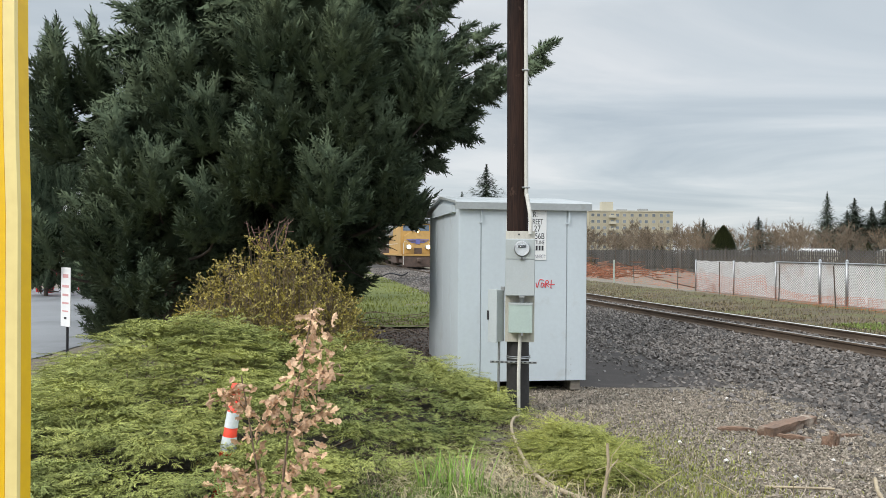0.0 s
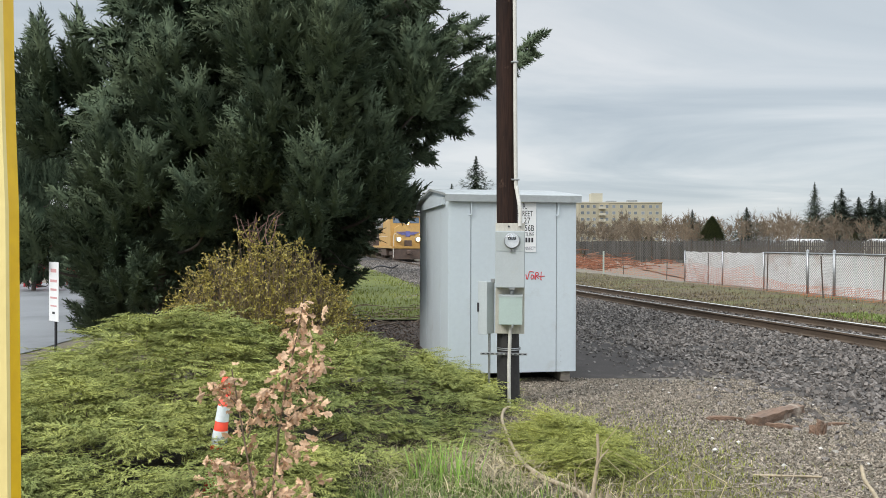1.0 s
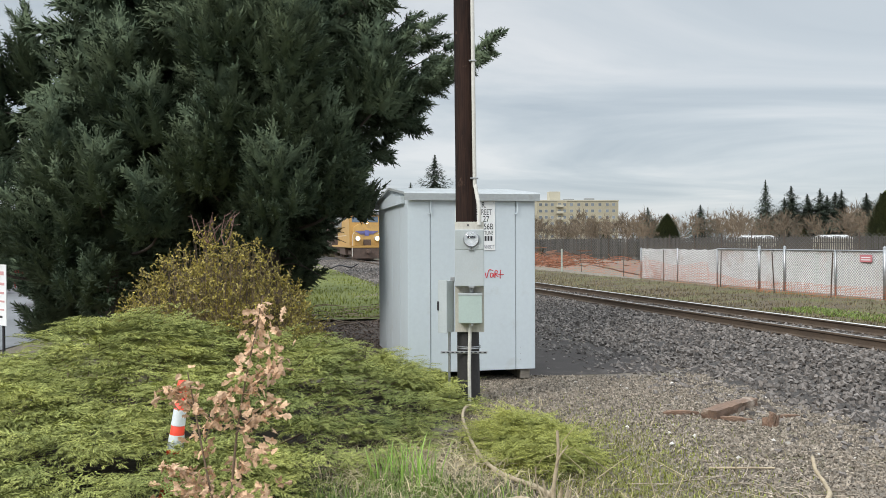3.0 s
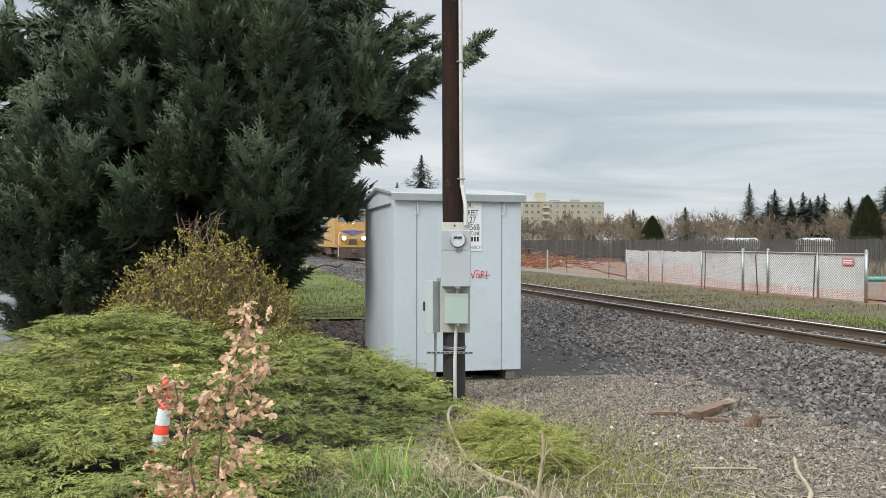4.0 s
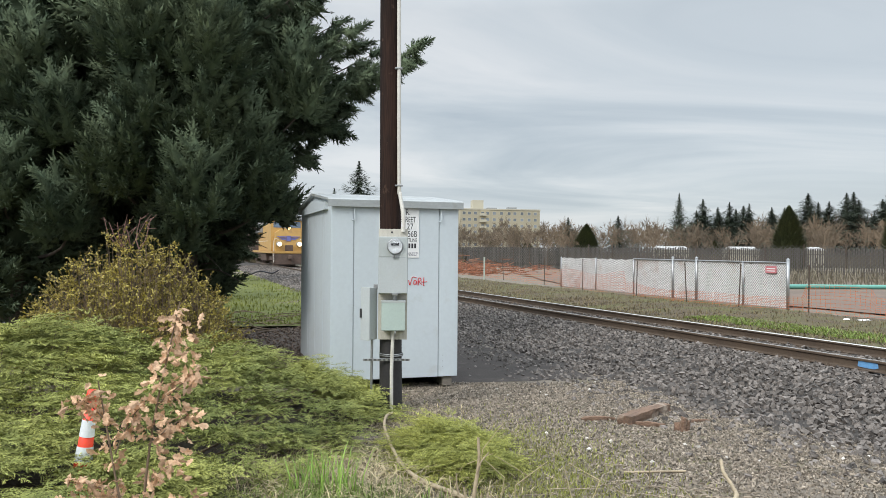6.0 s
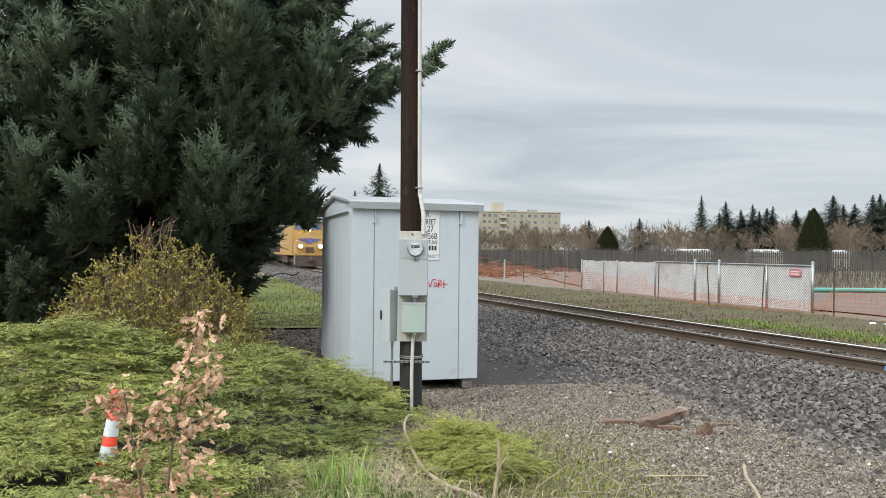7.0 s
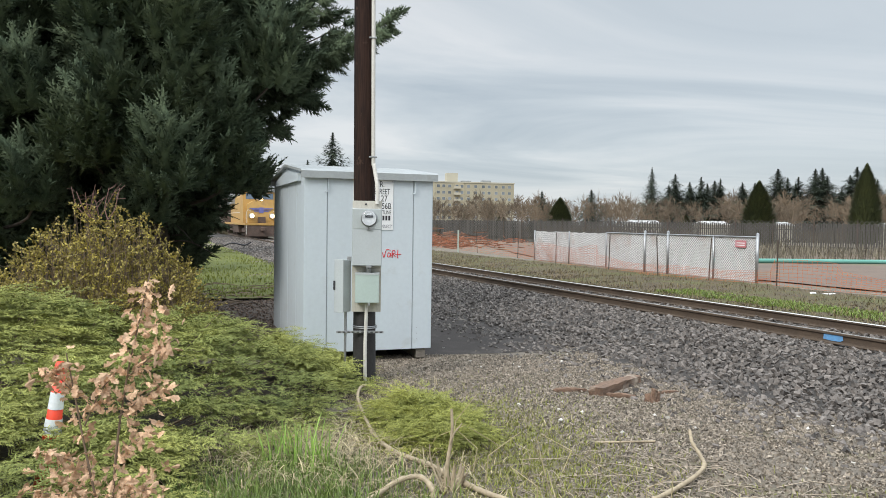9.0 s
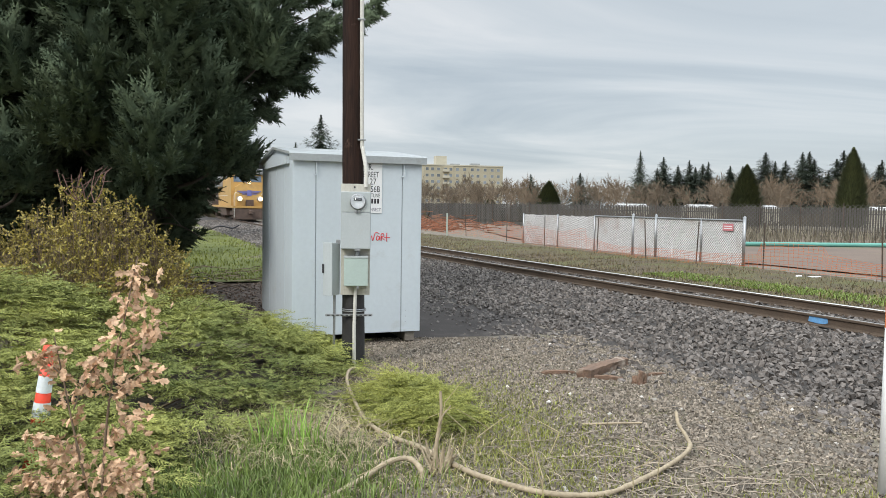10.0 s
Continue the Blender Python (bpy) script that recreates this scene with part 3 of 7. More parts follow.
# ---- the utility pole with its meter ----
def build_pole():
    pole = empty("utility_pole", pose(-0.132, 9.36, 0), "dark creosoted wooden utility pole with meter and cabinets", "utility pole")
    lean = -0.0105
    r = rng(21)
    zs = np.linspace(-0.2, 9.5, 60)
    seg = 28
    a = np.linspace(0, 2 * np.pi, seg, endpoint=False)
    rad = 0.137 - 0.0042 * zs
    dent = 1 + 0.012 * np.sin(3 * a + 1)[None] + 0.008 * r.normal(0, 1, (1, seg)) + 0.004 * r.normal(0, 1, (len(zs), seg))
    V = np.stack([lean * zs[:, None] + rad[:, None] * dent * np.cos(a), rad[:, None] * dent * np.sin(a), np.repeat(zs[:, None], seg, 1)], -1)
    i, j = np.meshgrid(np.arange(len(zs) - 1), np.arange(seg), indexing="ij")
    k = (j + 1) % seg
    F = np.stack([i * seg + j, i * seg + k, (i + 1) * seg + k, (i + 1) * seg + j], -1).reshape(-1, 4)
    me = npmesh("shaft", V.reshape(-1, 3), F)
    me.materials.append(M_POLE); me.materials.append(M_POLE_LOW)
    me.polygons.foreach_set("material_index", (zs[:-1][i] < 0.95).astype(np.int32).ravel())
    link("shaft", me, None, pole, smooth=True)
    # backing board, front of the pole
    fy = -0.145
    part("backing_board", box(-0.158, fy - 0.02, 0.87, 0.190, fy, 2.195, 0.004), M_BOARD, pole, "weathered grey backing board")
    f2 = fy - 0.021
    cab = part("meter_cabinet", box(-0.156, f2 - 0.13, 1.425, 0.192, f2, 2.10, 0.008), M_BOX_PALE, pole, "pale grey enamelled meter cabinet")
    part("cover", box(-0.150, f2 - 0.137, 1.432, 0.186, f2 - 0.1305, 1.855, 0.004), M_BOX_PALE, cab)
    part("cover", box(-0.150, f2 - 0.137, 1.862, 0.186, f2 - 0.1305, 2.094, 0.004), M_BOX, cab)
    part("latch", box(0.008, f2 - 0.15, 1.405, 0.075, f2 - 0.12, 1.43, 0.004), M_ZINC, cab)
    mx, mz = 0.040, 1.985
    ring = bmesh.new(); cyl((mx, f2 - 0.137, mz), (mx, f2 - 0.165, mz), 0.096, 0.090, 40, ring)
    part("meter", ring, M_ZINC, cab, "round glass electricity meter", True)
    b = bmesh.new(); cyl((mx, f2 - 0.165, mz), (mx, f2 - 0.18, mz), 0.078, 0.072, 32, b)
    part("dial", b, M_DIAL, cab)
    g = bmesh.new(); cyl((mx, f2 - 0.166, mz), (mx, f2 - 0.235, mz), 0.086, 0.078, 40, g)
    bmesh.ops.bevel(g, geom=[e for e in g.edges if all(v.co.y < f2 - 0.2 for v in e.verts)], offset=0.018, segments=4, affect="EDGES")
    go = part("glass_dome", g, M_GLASS, cab, smooth=True); go.visible_shadow = False
    part("readout", box(mx - 0.035, f2 - 0.184, mz + 0.008, mx + 0.035, f2 - 0.1805, mz + 0.03), M_BLACK, cab)
    for dx in (-0.02, 0.015):
        part("seal", box(mx + dx - 0.008, f2 - 0.16, 1.85, mx + dx + 0.012, f2 - 0.138, 1.885, 0.003), M_ZINC, cab)
    # small breaker box below
    low = part("breaker_box", box(-0.105, f2 - 0.11, 0.985, 0.155, f2, 1.335, 0.008), M_BOX_GREEN, pole, "grey-green breaker box")
    part("lid", box(-0.115, f2 - 0.122, 0.99, 0.165, f2 - 0.1105, 1.325, 0.006), M_BOX_GREEN, low)
    part("lid_hood", box(-0.118, f2 - 0.126, 1.318, 0.168, f2 - 0.02, 1.345, 0.004), M_BOX, low)
    b = bmesh.new(); cyl((0.04, f2 - 0.06, 1.335), (0.04, f2 - 0.06, 1.43), 0.026, seg=14, bm=b)
    part("nipple", b, M_ZINC, low, smooth=True)
    part("padlock", box(0.035, f2 - 0.14, 0.955, 0.06, f2 - 0.115, 0.985, 0.004), M_ZINC, low)
    # tall switch box turned to the side
    m = pose(-0.262, -0.14, 0, 0, 0, 50)
    side = bmesh.new(); box(-0.065, -0.068, 0.87, 0.065, 0.068, 1.49, 0.006, 2, side); side.transform(m)
    sw = part("switch_box", side, M_BOX, pole, "tall pale grey switch box")
    d = bmesh.new(); box(-0.078, -0.072, 0.862, -0.066, 0.072, 1.498, 0.004, 2, d); d.transform(m)
    part("door", d, M_BOX_PALE, sw)
    d = bmesh.new(); box(-0.092, 0.05, 1.13, -0.079, 0.075, 1.24, 0.004, 2, d); d.transform(m)
    part("hasp", d, M_BLACK, sw)
    part("bracket", box(-0.215, -0.16, 1.475, -0.165, -0.13, 1.53, 0.004), M_ZINC, pole)
    # conduits
    tube("riser_conduit", smooth_path([(0.135, fy - 0.04, 2.16), (0.137, fy - 0.045, 2.26), (0.128, fy - 0.03, 2.40), (0.092, -0.125, 2.62), (0.080, -0.122, 2.85), (0.060, -0.118, 5.0), (0.018, -0.105, 9.2)], 8), 0.024, M_PVC, pole, 12, "pale grey conduit up the pole")
    for z in (2.71, 4.12, 5.6):
        b = bmesh.new(); box(0.03 - 0.008 * (z - 2.7), -0.152, z, 0.125 - 0.012 * (z - 2.7), -0.10, z + 0.018, 0.003, 1, b)
        part("clamp", b, M_ZINC, pole)
    tube("conduit", [(0.012, -0.20, -0.02), (0.008, -0.195, 0.5), (0.022, -0.19, 0.99)], 0.021, M_PVC, pole, 12, "grey conduit into the ground")
    tube("conduit", [(-0.235, -0.12, -0.02), (-0.232, -0.12, 0.5), (-0.230, -0.115, 0.88)], 0.0155, M_ZINC, pole, 12, "thin steel conduit into the ground")
    b = bmesh.new(); box(-0.335, -0.165, 0.612, 0.225, -0.142, 0.64, 0.003, 1, b)
    bar = part("strut_channel", b, M_ZINC, pole, "slotted steel strut channel")
    for x in np.arange(-0.315, 0.2, 0.055):
        part("slot", box(x, -0.1665, 0.619, x + 0.03, -0.1652, 0.632), M_BLACK, bar)
    for z in (0.685, 0.665):
        V, Fq = tube_arrays([(0.142 * math.cos(t), 0.142 * math.sin(t), z) for t in np.linspace(0, 2 * math.pi, 33)], 0.007, 6)
        link("strap", npmesh("strap", V, Fq), M_ZINC, pole)
    b = bmesh.new(); cyl((0.0, fy - 0.02, 2.155), (0.0, fy - 0.03, 2.155), 0.012, seg=10, bm=b)
    part("bolt", b, M_BLACK, pole)


build_pole()


# ---- the freight locomotive on the far curve ----
M_YEL = mat("armour_yellow_paint", (0.50, 0.30, 0.085), (0.40, 0.235, 0.07), 0.5, scale=2, fine=20, bump=0.05, dirt=(0.30, 0.18, 0.08), dirt_scale=1.5, dirt_at=0.62)
M_LGREY = mat("roof_grey_paint", (0.30, 0.31, 0.32), (0.20, 0.21, 0.21), 0.6, scale=2, fine=20, bump=0.05)
M_PILOT = mat("grimy_pilot", (0.13, 0.085, 0.065), (0.07, 0.05, 0.042), 0.8, scale=3, fine=20, bump=0.1)
M_LBLUE = mat("blue_emblem", (0.16, 0.17, 0.42), (0.13, 0.13, 0.33), 0.5, bump=0)
M_WIN = mat("dark_windscreen", (0.16, 0.22, 0.30), (0.10, 0.14, 0.20), 0.12, bump=0)
M_LAMP = mat("lit_headlamp", (1.0, 0.70, 0.34), (1.0, 0.70, 0.34), 0.4, bump=0, glow=5.0)
M_RAILING = mat("white_handrail", (0.70, 0.68, 0.62), rough=0.5, bump=0)


def build_train():
    y0 = 70.0
    a, b = track(np.array([y0, y0 + 8]), np.array([0.75, 0.75]))
    ang = math.degrees(math.atan2(b[1] - a[1], b[0] - a[0])) - 90
    loco = empty("locomotive", pose(a[0], a[1], RAIL_TOP, 0, 0, ang), "yellow and grey freight diesel locomotive with lit headlamps", "locomotive")
    def prism(name, side, y0_, y1_, material, parent=loco, label="", taper=0.0):
        bm = bmesh.new()
        f = [bm.verts.new((x, y0_ + taper * max(0, z - 1.2), z)) for x, z in side]; k = [bm.verts.new((x, y1_, z)) for x, z in side]
        bm.faces.new(f); bm.faces.new(k[::-1])
        for i in range(len(side)):
            bm.faces.new((f[i], k[i], k[(i + 1) % len(side)], f[(i + 1) % len(side)]))
        bmesh.ops.recalc_face_normals(bm, faces=bm.faces[:])
        bmesh.ops.bevel(bm, geom=bm.edges[:], offset=0.03, segments=2, affect="EDGES")
        return part(name, bm, material, parent, label)
    prism("pilot", [(-1.45, 0.12), (1.45, 0.12), (1.52, 1.12), (-1.52, 1.12)], -0.1, 0.5, M_PILOT, label="grimy dark pilot plate")
    prism("deck", [(-1.55, 1.12), (1.55, 1.12), (1.55, 1.34), (-1.55, 1.34)], -0.15, 21.5, M_YEL)
    prism("nose", [(-1.22, 1.34), (1.22, 1.34), (1.18, 3.05), (0.7, 3.35), (-0.7, 3.35), (-1.18, 3.05)], 0.55, 3.2, M_YEL, taper=0.16)
    cabp = prism("cab", [(-1.5, 1.34), (1.5, 1.34), (1.5, 3.95), (1.2, 4.42), (-1.2, 4.42), (-1.5, 3.95)], 1.75, 4.6, M_YEL, taper=0.1)
    prism("cab_roof", [(-1.54, 4.20), (1.54, 4.20), (1.25, 4.60), (0.7, 4.70), (-0.7, 4.70), (-1.25, 4.60)], 1.9, 4.7, M_LGREY)
    for x in (-0.72, 0.72):
        prism("windscreen", [(x - 0.58, 3.50), (x + 0.58, 3.50), (x + 0.5, 4.08), (x - 0.5, 4.08)], 1.90, 2.15, M_WIN, cabp, "dark cab windscreen", 0.03)
        prism("number_board", [(x - 0.36, 4.28), (x + 0.36, 4.28), (x + 0.36, 4.52), (x - 0.36, 4.52)], 1.80, 2.1, M_BLACK, cabp)
        for k in range(4):
            part("number_bar", box(x - 0.26 + 0.14 * k, 1.79, 4.33, x - 0.17 + 0.14 * k, 1.799, 4.47), M_RAILING, cabp)
    prism("hood", [(-0.95, 1.34), (0.95, 1.34), (0.95, 3.95), (0.6, 4.35), (-0.6, 4.35), (-0.95, 3.95)], 4.7, 20.5, M_YEL)
    prism("hood_roof", [(-0.8, 4.15), (0.8, 4.15), (0.55, 4.5), (-0.55, 4.5)], 4.8, 20.4, M_LGREY)
    prism("radiator_housing", [(-1.4, 3.3), (1.4, 3.3), (1.3, 4.5), (-1.3, 4.5)], 15.5, 20.0, M_LGREY)
    prism("fuel_tank", [(-1.3, 0.35), (1.3, 0.35), (1.4, 1.1), (-1.4, 1.1)], 7.5, 13.5, M_PILOT)
    for y in (2.4, 4.2, 6.0, 15.2, 17.0, 18.8):
        for x in (-0.75, 0.75):
            w = bmesh.new(); cyl((x - 0.07, y, 0.50), (x + 0.07, y, 0.50), 0.50, seg=20, bm=w)
            part("wheel", w, M_PILOT, loco)
    for y in (4.2, 17.0):
        for x in (-1.05, 1.05):
            part("truck_frame", box(x - 0.08, y - 2.4, 0.45, x + 0.08, y + 2.4, 0.85, 0.04), M_PILOT, loco)
    # lamps
    for x, z, y, r0 in ((0.0, 3.52, 1.0, 0.18), (-0.9, 1.98, 0.06, 0.19), (0.9, 1.98, 0.06, 0.19)):
        h = bmesh.new(); cyl((x, y + 0.6, z), (x, y - 0.08, z), r0 + 0.05, seg=20, bm=h)
        hh = part("headlamp", h, M_LGREY, loco)
        l = bmesh.new(); cyl((x, y - 0.085, z), (x, y - 0.11, z), r0, r0 * 0.9, 20, l)
        part("lens", l, M_LAMP, hh, "bright warm headlamp lens")
    # winged shield emblem as plain blue shapes
    for s in (-1, 1):
        for k in range(3):
            z = 2.62 - 0.12 * k
            part("emblem", box(min(s * 0.22, s * (1.05 - 0.2 * k)), 0.70, z, max(s * 0.22, s * (1.05 - 0.2 * k)), 0.735, z + 0.075), M_LBLUE, loco)
    part("emblem", box(-0.2, 0.68, 2.25, 0.2, 0.735, 2.75), M_LBLUE, loco)
    part("ladder_plate", box(-0.35, 0.40, 1.34, 0.35, 0.50, 1.9, 0.02), M_PILOT, loco)
    b = bmesh.new(); box(-0.16, -0.75, 0.62, 0.16, 0.0, 0.95, 0.05, 2, b)
    part("coupler", b, M_PILOT, loco)
    for x in (-1.42, 1.42):
        tube("handrail", smooth_path([(x, -0.08, 1.2), (x, -0.08, 2.2), (x * 0.9, 0.0, 2.5), (x * 0.7, 0.2, 2.4)], 5), 0.025, M_RAILING, loco, 6)
        tube("handrail", [(x, -0.12, 0.3), (x, -0.12, 1.25)], 0.03, M_RAILING, loco, 6)
        tube("handrail", [(x * 1.06, 4.8, 2.3), (x * 1.06, 20.8, 2.3)], 0.025, M_RAILING, loco, 6)
        for k in range(4):
            part("step", box(min(x * 0.86, x * 1.06), -0.14, 0.32 + 0.25 * k, max(x * 0.86, x * 1.06), 0.12, 0.36 + 0.25 * k), M_PILOT, loco)
    # freight wagons coupled behind
    for n in range(3):
        ya = y0 + 22.8 + n * 17.5
        a, b = track(np.array([ya, ya + 15]), np.array([0.75, 0.75]))
        ang = math.degrees(math.atan2(b[1] - a[1], b[0] - a[0])) - 90
        w = empty("freight_wagon", pose(a[0], a[1], RAIL_TOP, 0, 0, ang), "brown covered freight wagon coupled behind the locomotive", "wagon", "freight wagons")
        part("body", box(-1.45, 0.3, 1.1, 1.45, 16.2, 4.3, 0.08), M_PILOT, w)
        part("roof", box(-1.5, 0.25, 4.3, 1.5, 16.25, 4.42, 0.04), M_LGREY, w)
        part("sill", box(-1.3, 0.0, 0.85, 1.3, 16.5, 1.1, 0.02), M_PILOT, w)
        for y in (2, 3.8, 12.8, 14.6):
            for x in (-0.75, 0.75):
                q = bmesh.new(); cyl((x - 0.07, y, 0.45), (x + 0.07, y, 0.45), 0.45, seg=16, bm=q)
                part("wheel", q, M_PILOT, w)


build_train()


# ---- fences on the far side of the track ----
M_LINKWHITE = mat("white_screen_sheet", (0.80, 0.80, 0.80), (0.72, 0.71, 0.71), 0.7, scale=0.8, fine=12, bump=0.2, dirt=(0.58, 0.48, 0.44), dirt_scale=0.7, dirt_at=0.60)
M_WIRE = mat("galvanised_wire", (0.17, 0.165, 0.16), (0.11, 0.108, 0.105), 0.6, 0.4, bump=0)
M_NET = mat("orange_safety_net", (0.62, 0.17, 0.06), (0.50, 0.14, 0.06), 0.6, bump=0, scale=3, thin=0.3)
M_TPOST = mat("rusty_t_post", (0.11, 0.075, 0.055), (0.06, 0.05, 0.042), 0.8, bump=0.1)
M_SLAT = mat("weathered_slat", (0.095, 0.085, 0.076), (0.045, 0.042, 0.039), 0.9, scale=1, fine=12, bump=0.3, island=0.35, stretch=(1, 1, 0.2))


def strips(segs, w):
    """Flat thin wires between pairs of points, facing the track."""
    S = np.asarray(segs, float)
    d = S[:, 1] - S[:, 0]; d /= np.linalg.norm(d, axis=1, keepdims=True)
    n = np.cross(d, (-0.8, -0.6, 0)); n /= np.linalg.norm(n, axis=1, keepdims=True) + 1e-9
    V = np.stack([S[:, 0] - n * w, S[:, 0] + n * w, S[:, 1] + n * w, S[:, 1] - n * w], 1).reshape(-1, 3)
    return V, np.arange(len(V)).reshape(-1, 4)


def build_panel_fence():
    A, B, H = np.array((8.54, 40.96, 0.0)), np.array((13.17, 25.56, 0.0)), 1.60
    # where the posts stand along the line
    at = [0.0, 0.222, 0.425, 0.605, 0.70, 0.865, 1.0]
    fence = empty("screened_fence", Matrix(), "low chain-link fence backed with white sheeting", "fence")
    d = (B - A) / np.linalg.norm(B - A)
    back = np.array((d[1], -d[0], 0)) * -1
    back = np.array((-d[1], d[0], 0)) if (np.array((-d[1], d[0], 0)) @ np.array((1, 1, 0))) > 0 else np.array((d[1], -d[0], 0))
    for k, t in enumerate(at):
        p = A + (B - A) * t
        b = bmesh.new(); r = 0.055 if k in (3, 4, 6) else 0.035
        cyl((p[0], p[1], 0), (p[0], p[1], H + (0.10 if k in (3, 4, 6) else 0.02)), r, seg=10, bm=b)
        post = part("post", b, M_ZINC, fence, smooth=True)
        if k in (3, 4, 6):
            c = bmesh.new(); cyl((p[0], p[1], H + 0.10), (p[0], p[1], H + 0.16), r + 0.012, 0.01, 10, c)
            part("post_cap", c, M_ZINC, post)
    r = rng(31)
    for k, (s, e) in enumerate(zip(at, at[1:])):
        p, q = A + (B - A) * s, A + (B - A) * e
        n = 14
        t = np.linspace(0.004, 0.996, n)
        hz = np.linspace(0.04, H - 0.03, 6)
        G = p + (q - p) * t[:, None, None] + back * 0.03 + np.zeros((n, 6, 1))
        G = G + back * (r.normal(0, 0.012, (n, 6))[..., None])
        G[..., 2] = hz + (0.02 * r.normal(0, 1, n))[:, None] * (hz > 1)
        i, j = np.meshgrid(np.arange(n - 1), np.arange(5), indexing="ij")
        F = np.stack([i * 6 + j, (i + 1) * 6 + j, (i + 1) * 6 + j + 1, i * 6 + j + 1], -1).reshape(-1, 4)
        V2 = np.concatenate([G.reshape(-1, 3), G.reshape(-1, 3) + back * 0.006])
        link("sheet_panel", npmesh("sheet_panel", V2, np.concatenate([F, F[:, ::-1] + n * 6])), M_LINKWHITE, fence, label="sagging white sheeting", smooth=True)
        if k >= 2:
            V, Fq = tube_arrays([p + (0, 0, H), q + (0, 0, H)], 0.028, 8)
            link("top_rail", npmesh("top_rail", V, Fq), M_ZINC, fence)
    L = np.linalg.norm(B - A)
    segs = []
    for u in np.arange(-H, L, 0.11):
        for s in (1, -1):
            a0, a1 = (u, u + H) if s > 0 else (u + H, u)
            z0, z1 = 0.03, H
            # keep each wire within the fence's length
            t0, t1 = 0.0, 1.0
            if a1 != a0:
                f0, f1 = (0 - a0) / (a1 - a0), (L - a0) / (a1 - a0)
                t0, t1 = max(0, min(f0, f1)), min(1, max(f0, f1))
            if t1 <= t0:
                continue
            pa, pb = a0 + (a1 - a0) * t0, a0 + (a1 - a0) * t1
            off = back * (-0.006 * (s > 0))
            segs.append([A + d * pa + (0, 0, z0 + (z1 - z0) * t0) + off, A + d * pb + (0, 0, z0 + (z1 - z0) * t1) + off])
    V, Fq = strips(segs, 0.005)
    tagged(link("chain_link", npmesh("chain_link", V, Fq), M_WIRE, fence), kind="stuff")
    # small red notice on the end panel
    p = A + (B - A) * 0.955
    sgn = bmesh.new()
    c = [p + d * s - back * 0.02 + np.array((0, 0, z)) for s, z in ((-0.3, 1.22), (0.22, 1.22), (0.22, 1.47), (-0.3, 1.47))]
    f = [sgn.verts.new(v) for v in c] ; g = [sgn.verts.new(v - back * 0.008) for v in c]
    sgn.faces.new(f); sgn.faces.new(g[::-1])
    for k in range(4):
        sgn.faces.new((f[k], g[k], g[(k + 1) % 4], f[(k + 1) % 4]))
    bmesh.ops.recalc_face_normals(sgn, faces=sgn.faces[:])
    nt = part("notice", sgn, mat("red_notice", (0.55, 0.20, 0.22), (0.45, 0.15, 0.17), 0.5, bump=0), fence, "small red notice")
    for z in (1.28, 1.36):
        V, Fq = strips([[p - d * 0.24 - back * 0.031 + np.array((0, 0, z + 0.02)), p + d * 0.16 - back * 0.031 + np.array((0, 0, z + 0.02))]], 0.016)
        link("word_bar", npmesh("word_bar", V, Fq), M_WHITE, nt)


build_panel_fence()


def build_net():
    """Sagging orange safety netting on steel posts between the track and the lot."""
    run = [(4.0, 62), (6.6, 50), (8.0, 43), (8.9, 37.5), (9.9, 32.0), (10.64, 28.2), (11.6, 25.9), (13.0, 23.9), (14.6, 20.3), (16.0, 17.0), (18.0, 12.5)]
    net = empty("safety_net_fence", Matrix(), "sagging orange plastic safety netting on rusty steel posts", "safety netting")
    r = rng(41)
    P = np.array([tuple(p) for p in smooth_path([(x, y, 0) for x, y in run], 30)])
    s = np.r_[0, np.cumsum(np.linalg.norm(np.diff(P, axis=0), axis=1))]
    u = np.arange(0, s[-1], 0.16)
    X, Yv = np.interp(u, s, P[:, 0]), np.interp(u, s, P[:, 1])
    sag = 0.86 + 0.16 * np.sin(u * 0.9) * np.sin(u * 0.23 + 1) + 0.1 * np.sin(u * 0.11)
    sag *= np.where(Yv < 22, 0.72, np.where((Yv > 24) & (Yv < 33), 0.55, 1.0))
    wig = 0.06 * np.sin(u * 1.7)
    segs = []
    rows = 9
    for k in range(rows):
        z = 0.05 + sag * k / (rows - 1)
        pts = np.stack([X + wig * k / rows, Yv, z + 0.012 * np.sin(u * 2.1 + k)], -1)
        segs += [[a, b] for a, b in zip(pts[:-1], pts[1:])]
    for a, b, h, w in zip(X, Yv, sag, wig):
        segs.append([(a, b, 0.05), (a + w, b, 0.05 + h)])
    V, Fq = strips(segs, 0.0045)
    tagged(link("netting", npmesh("netting", V, Fq), M_NET, net, label="orange plastic netting"), kind="stuff")
    for k, (x, y) in enumerate(run[1:-1]):
        lean = r.normal(0, 0.05)
        b = bmesh.new()
        box(-0.022, -0.004, 0, 0.022, 0.004, 1.55, 0, 1, b); box(-0.004, -0.03, 0, 0.004, 0.0, 1.55, 0, 1, b)
        b.transform(pose(x, y, 0, 0, math.degrees(lean), 20))
        part("t_post", b, M_TPOST, net, "rusty steel fence post")


build_net()


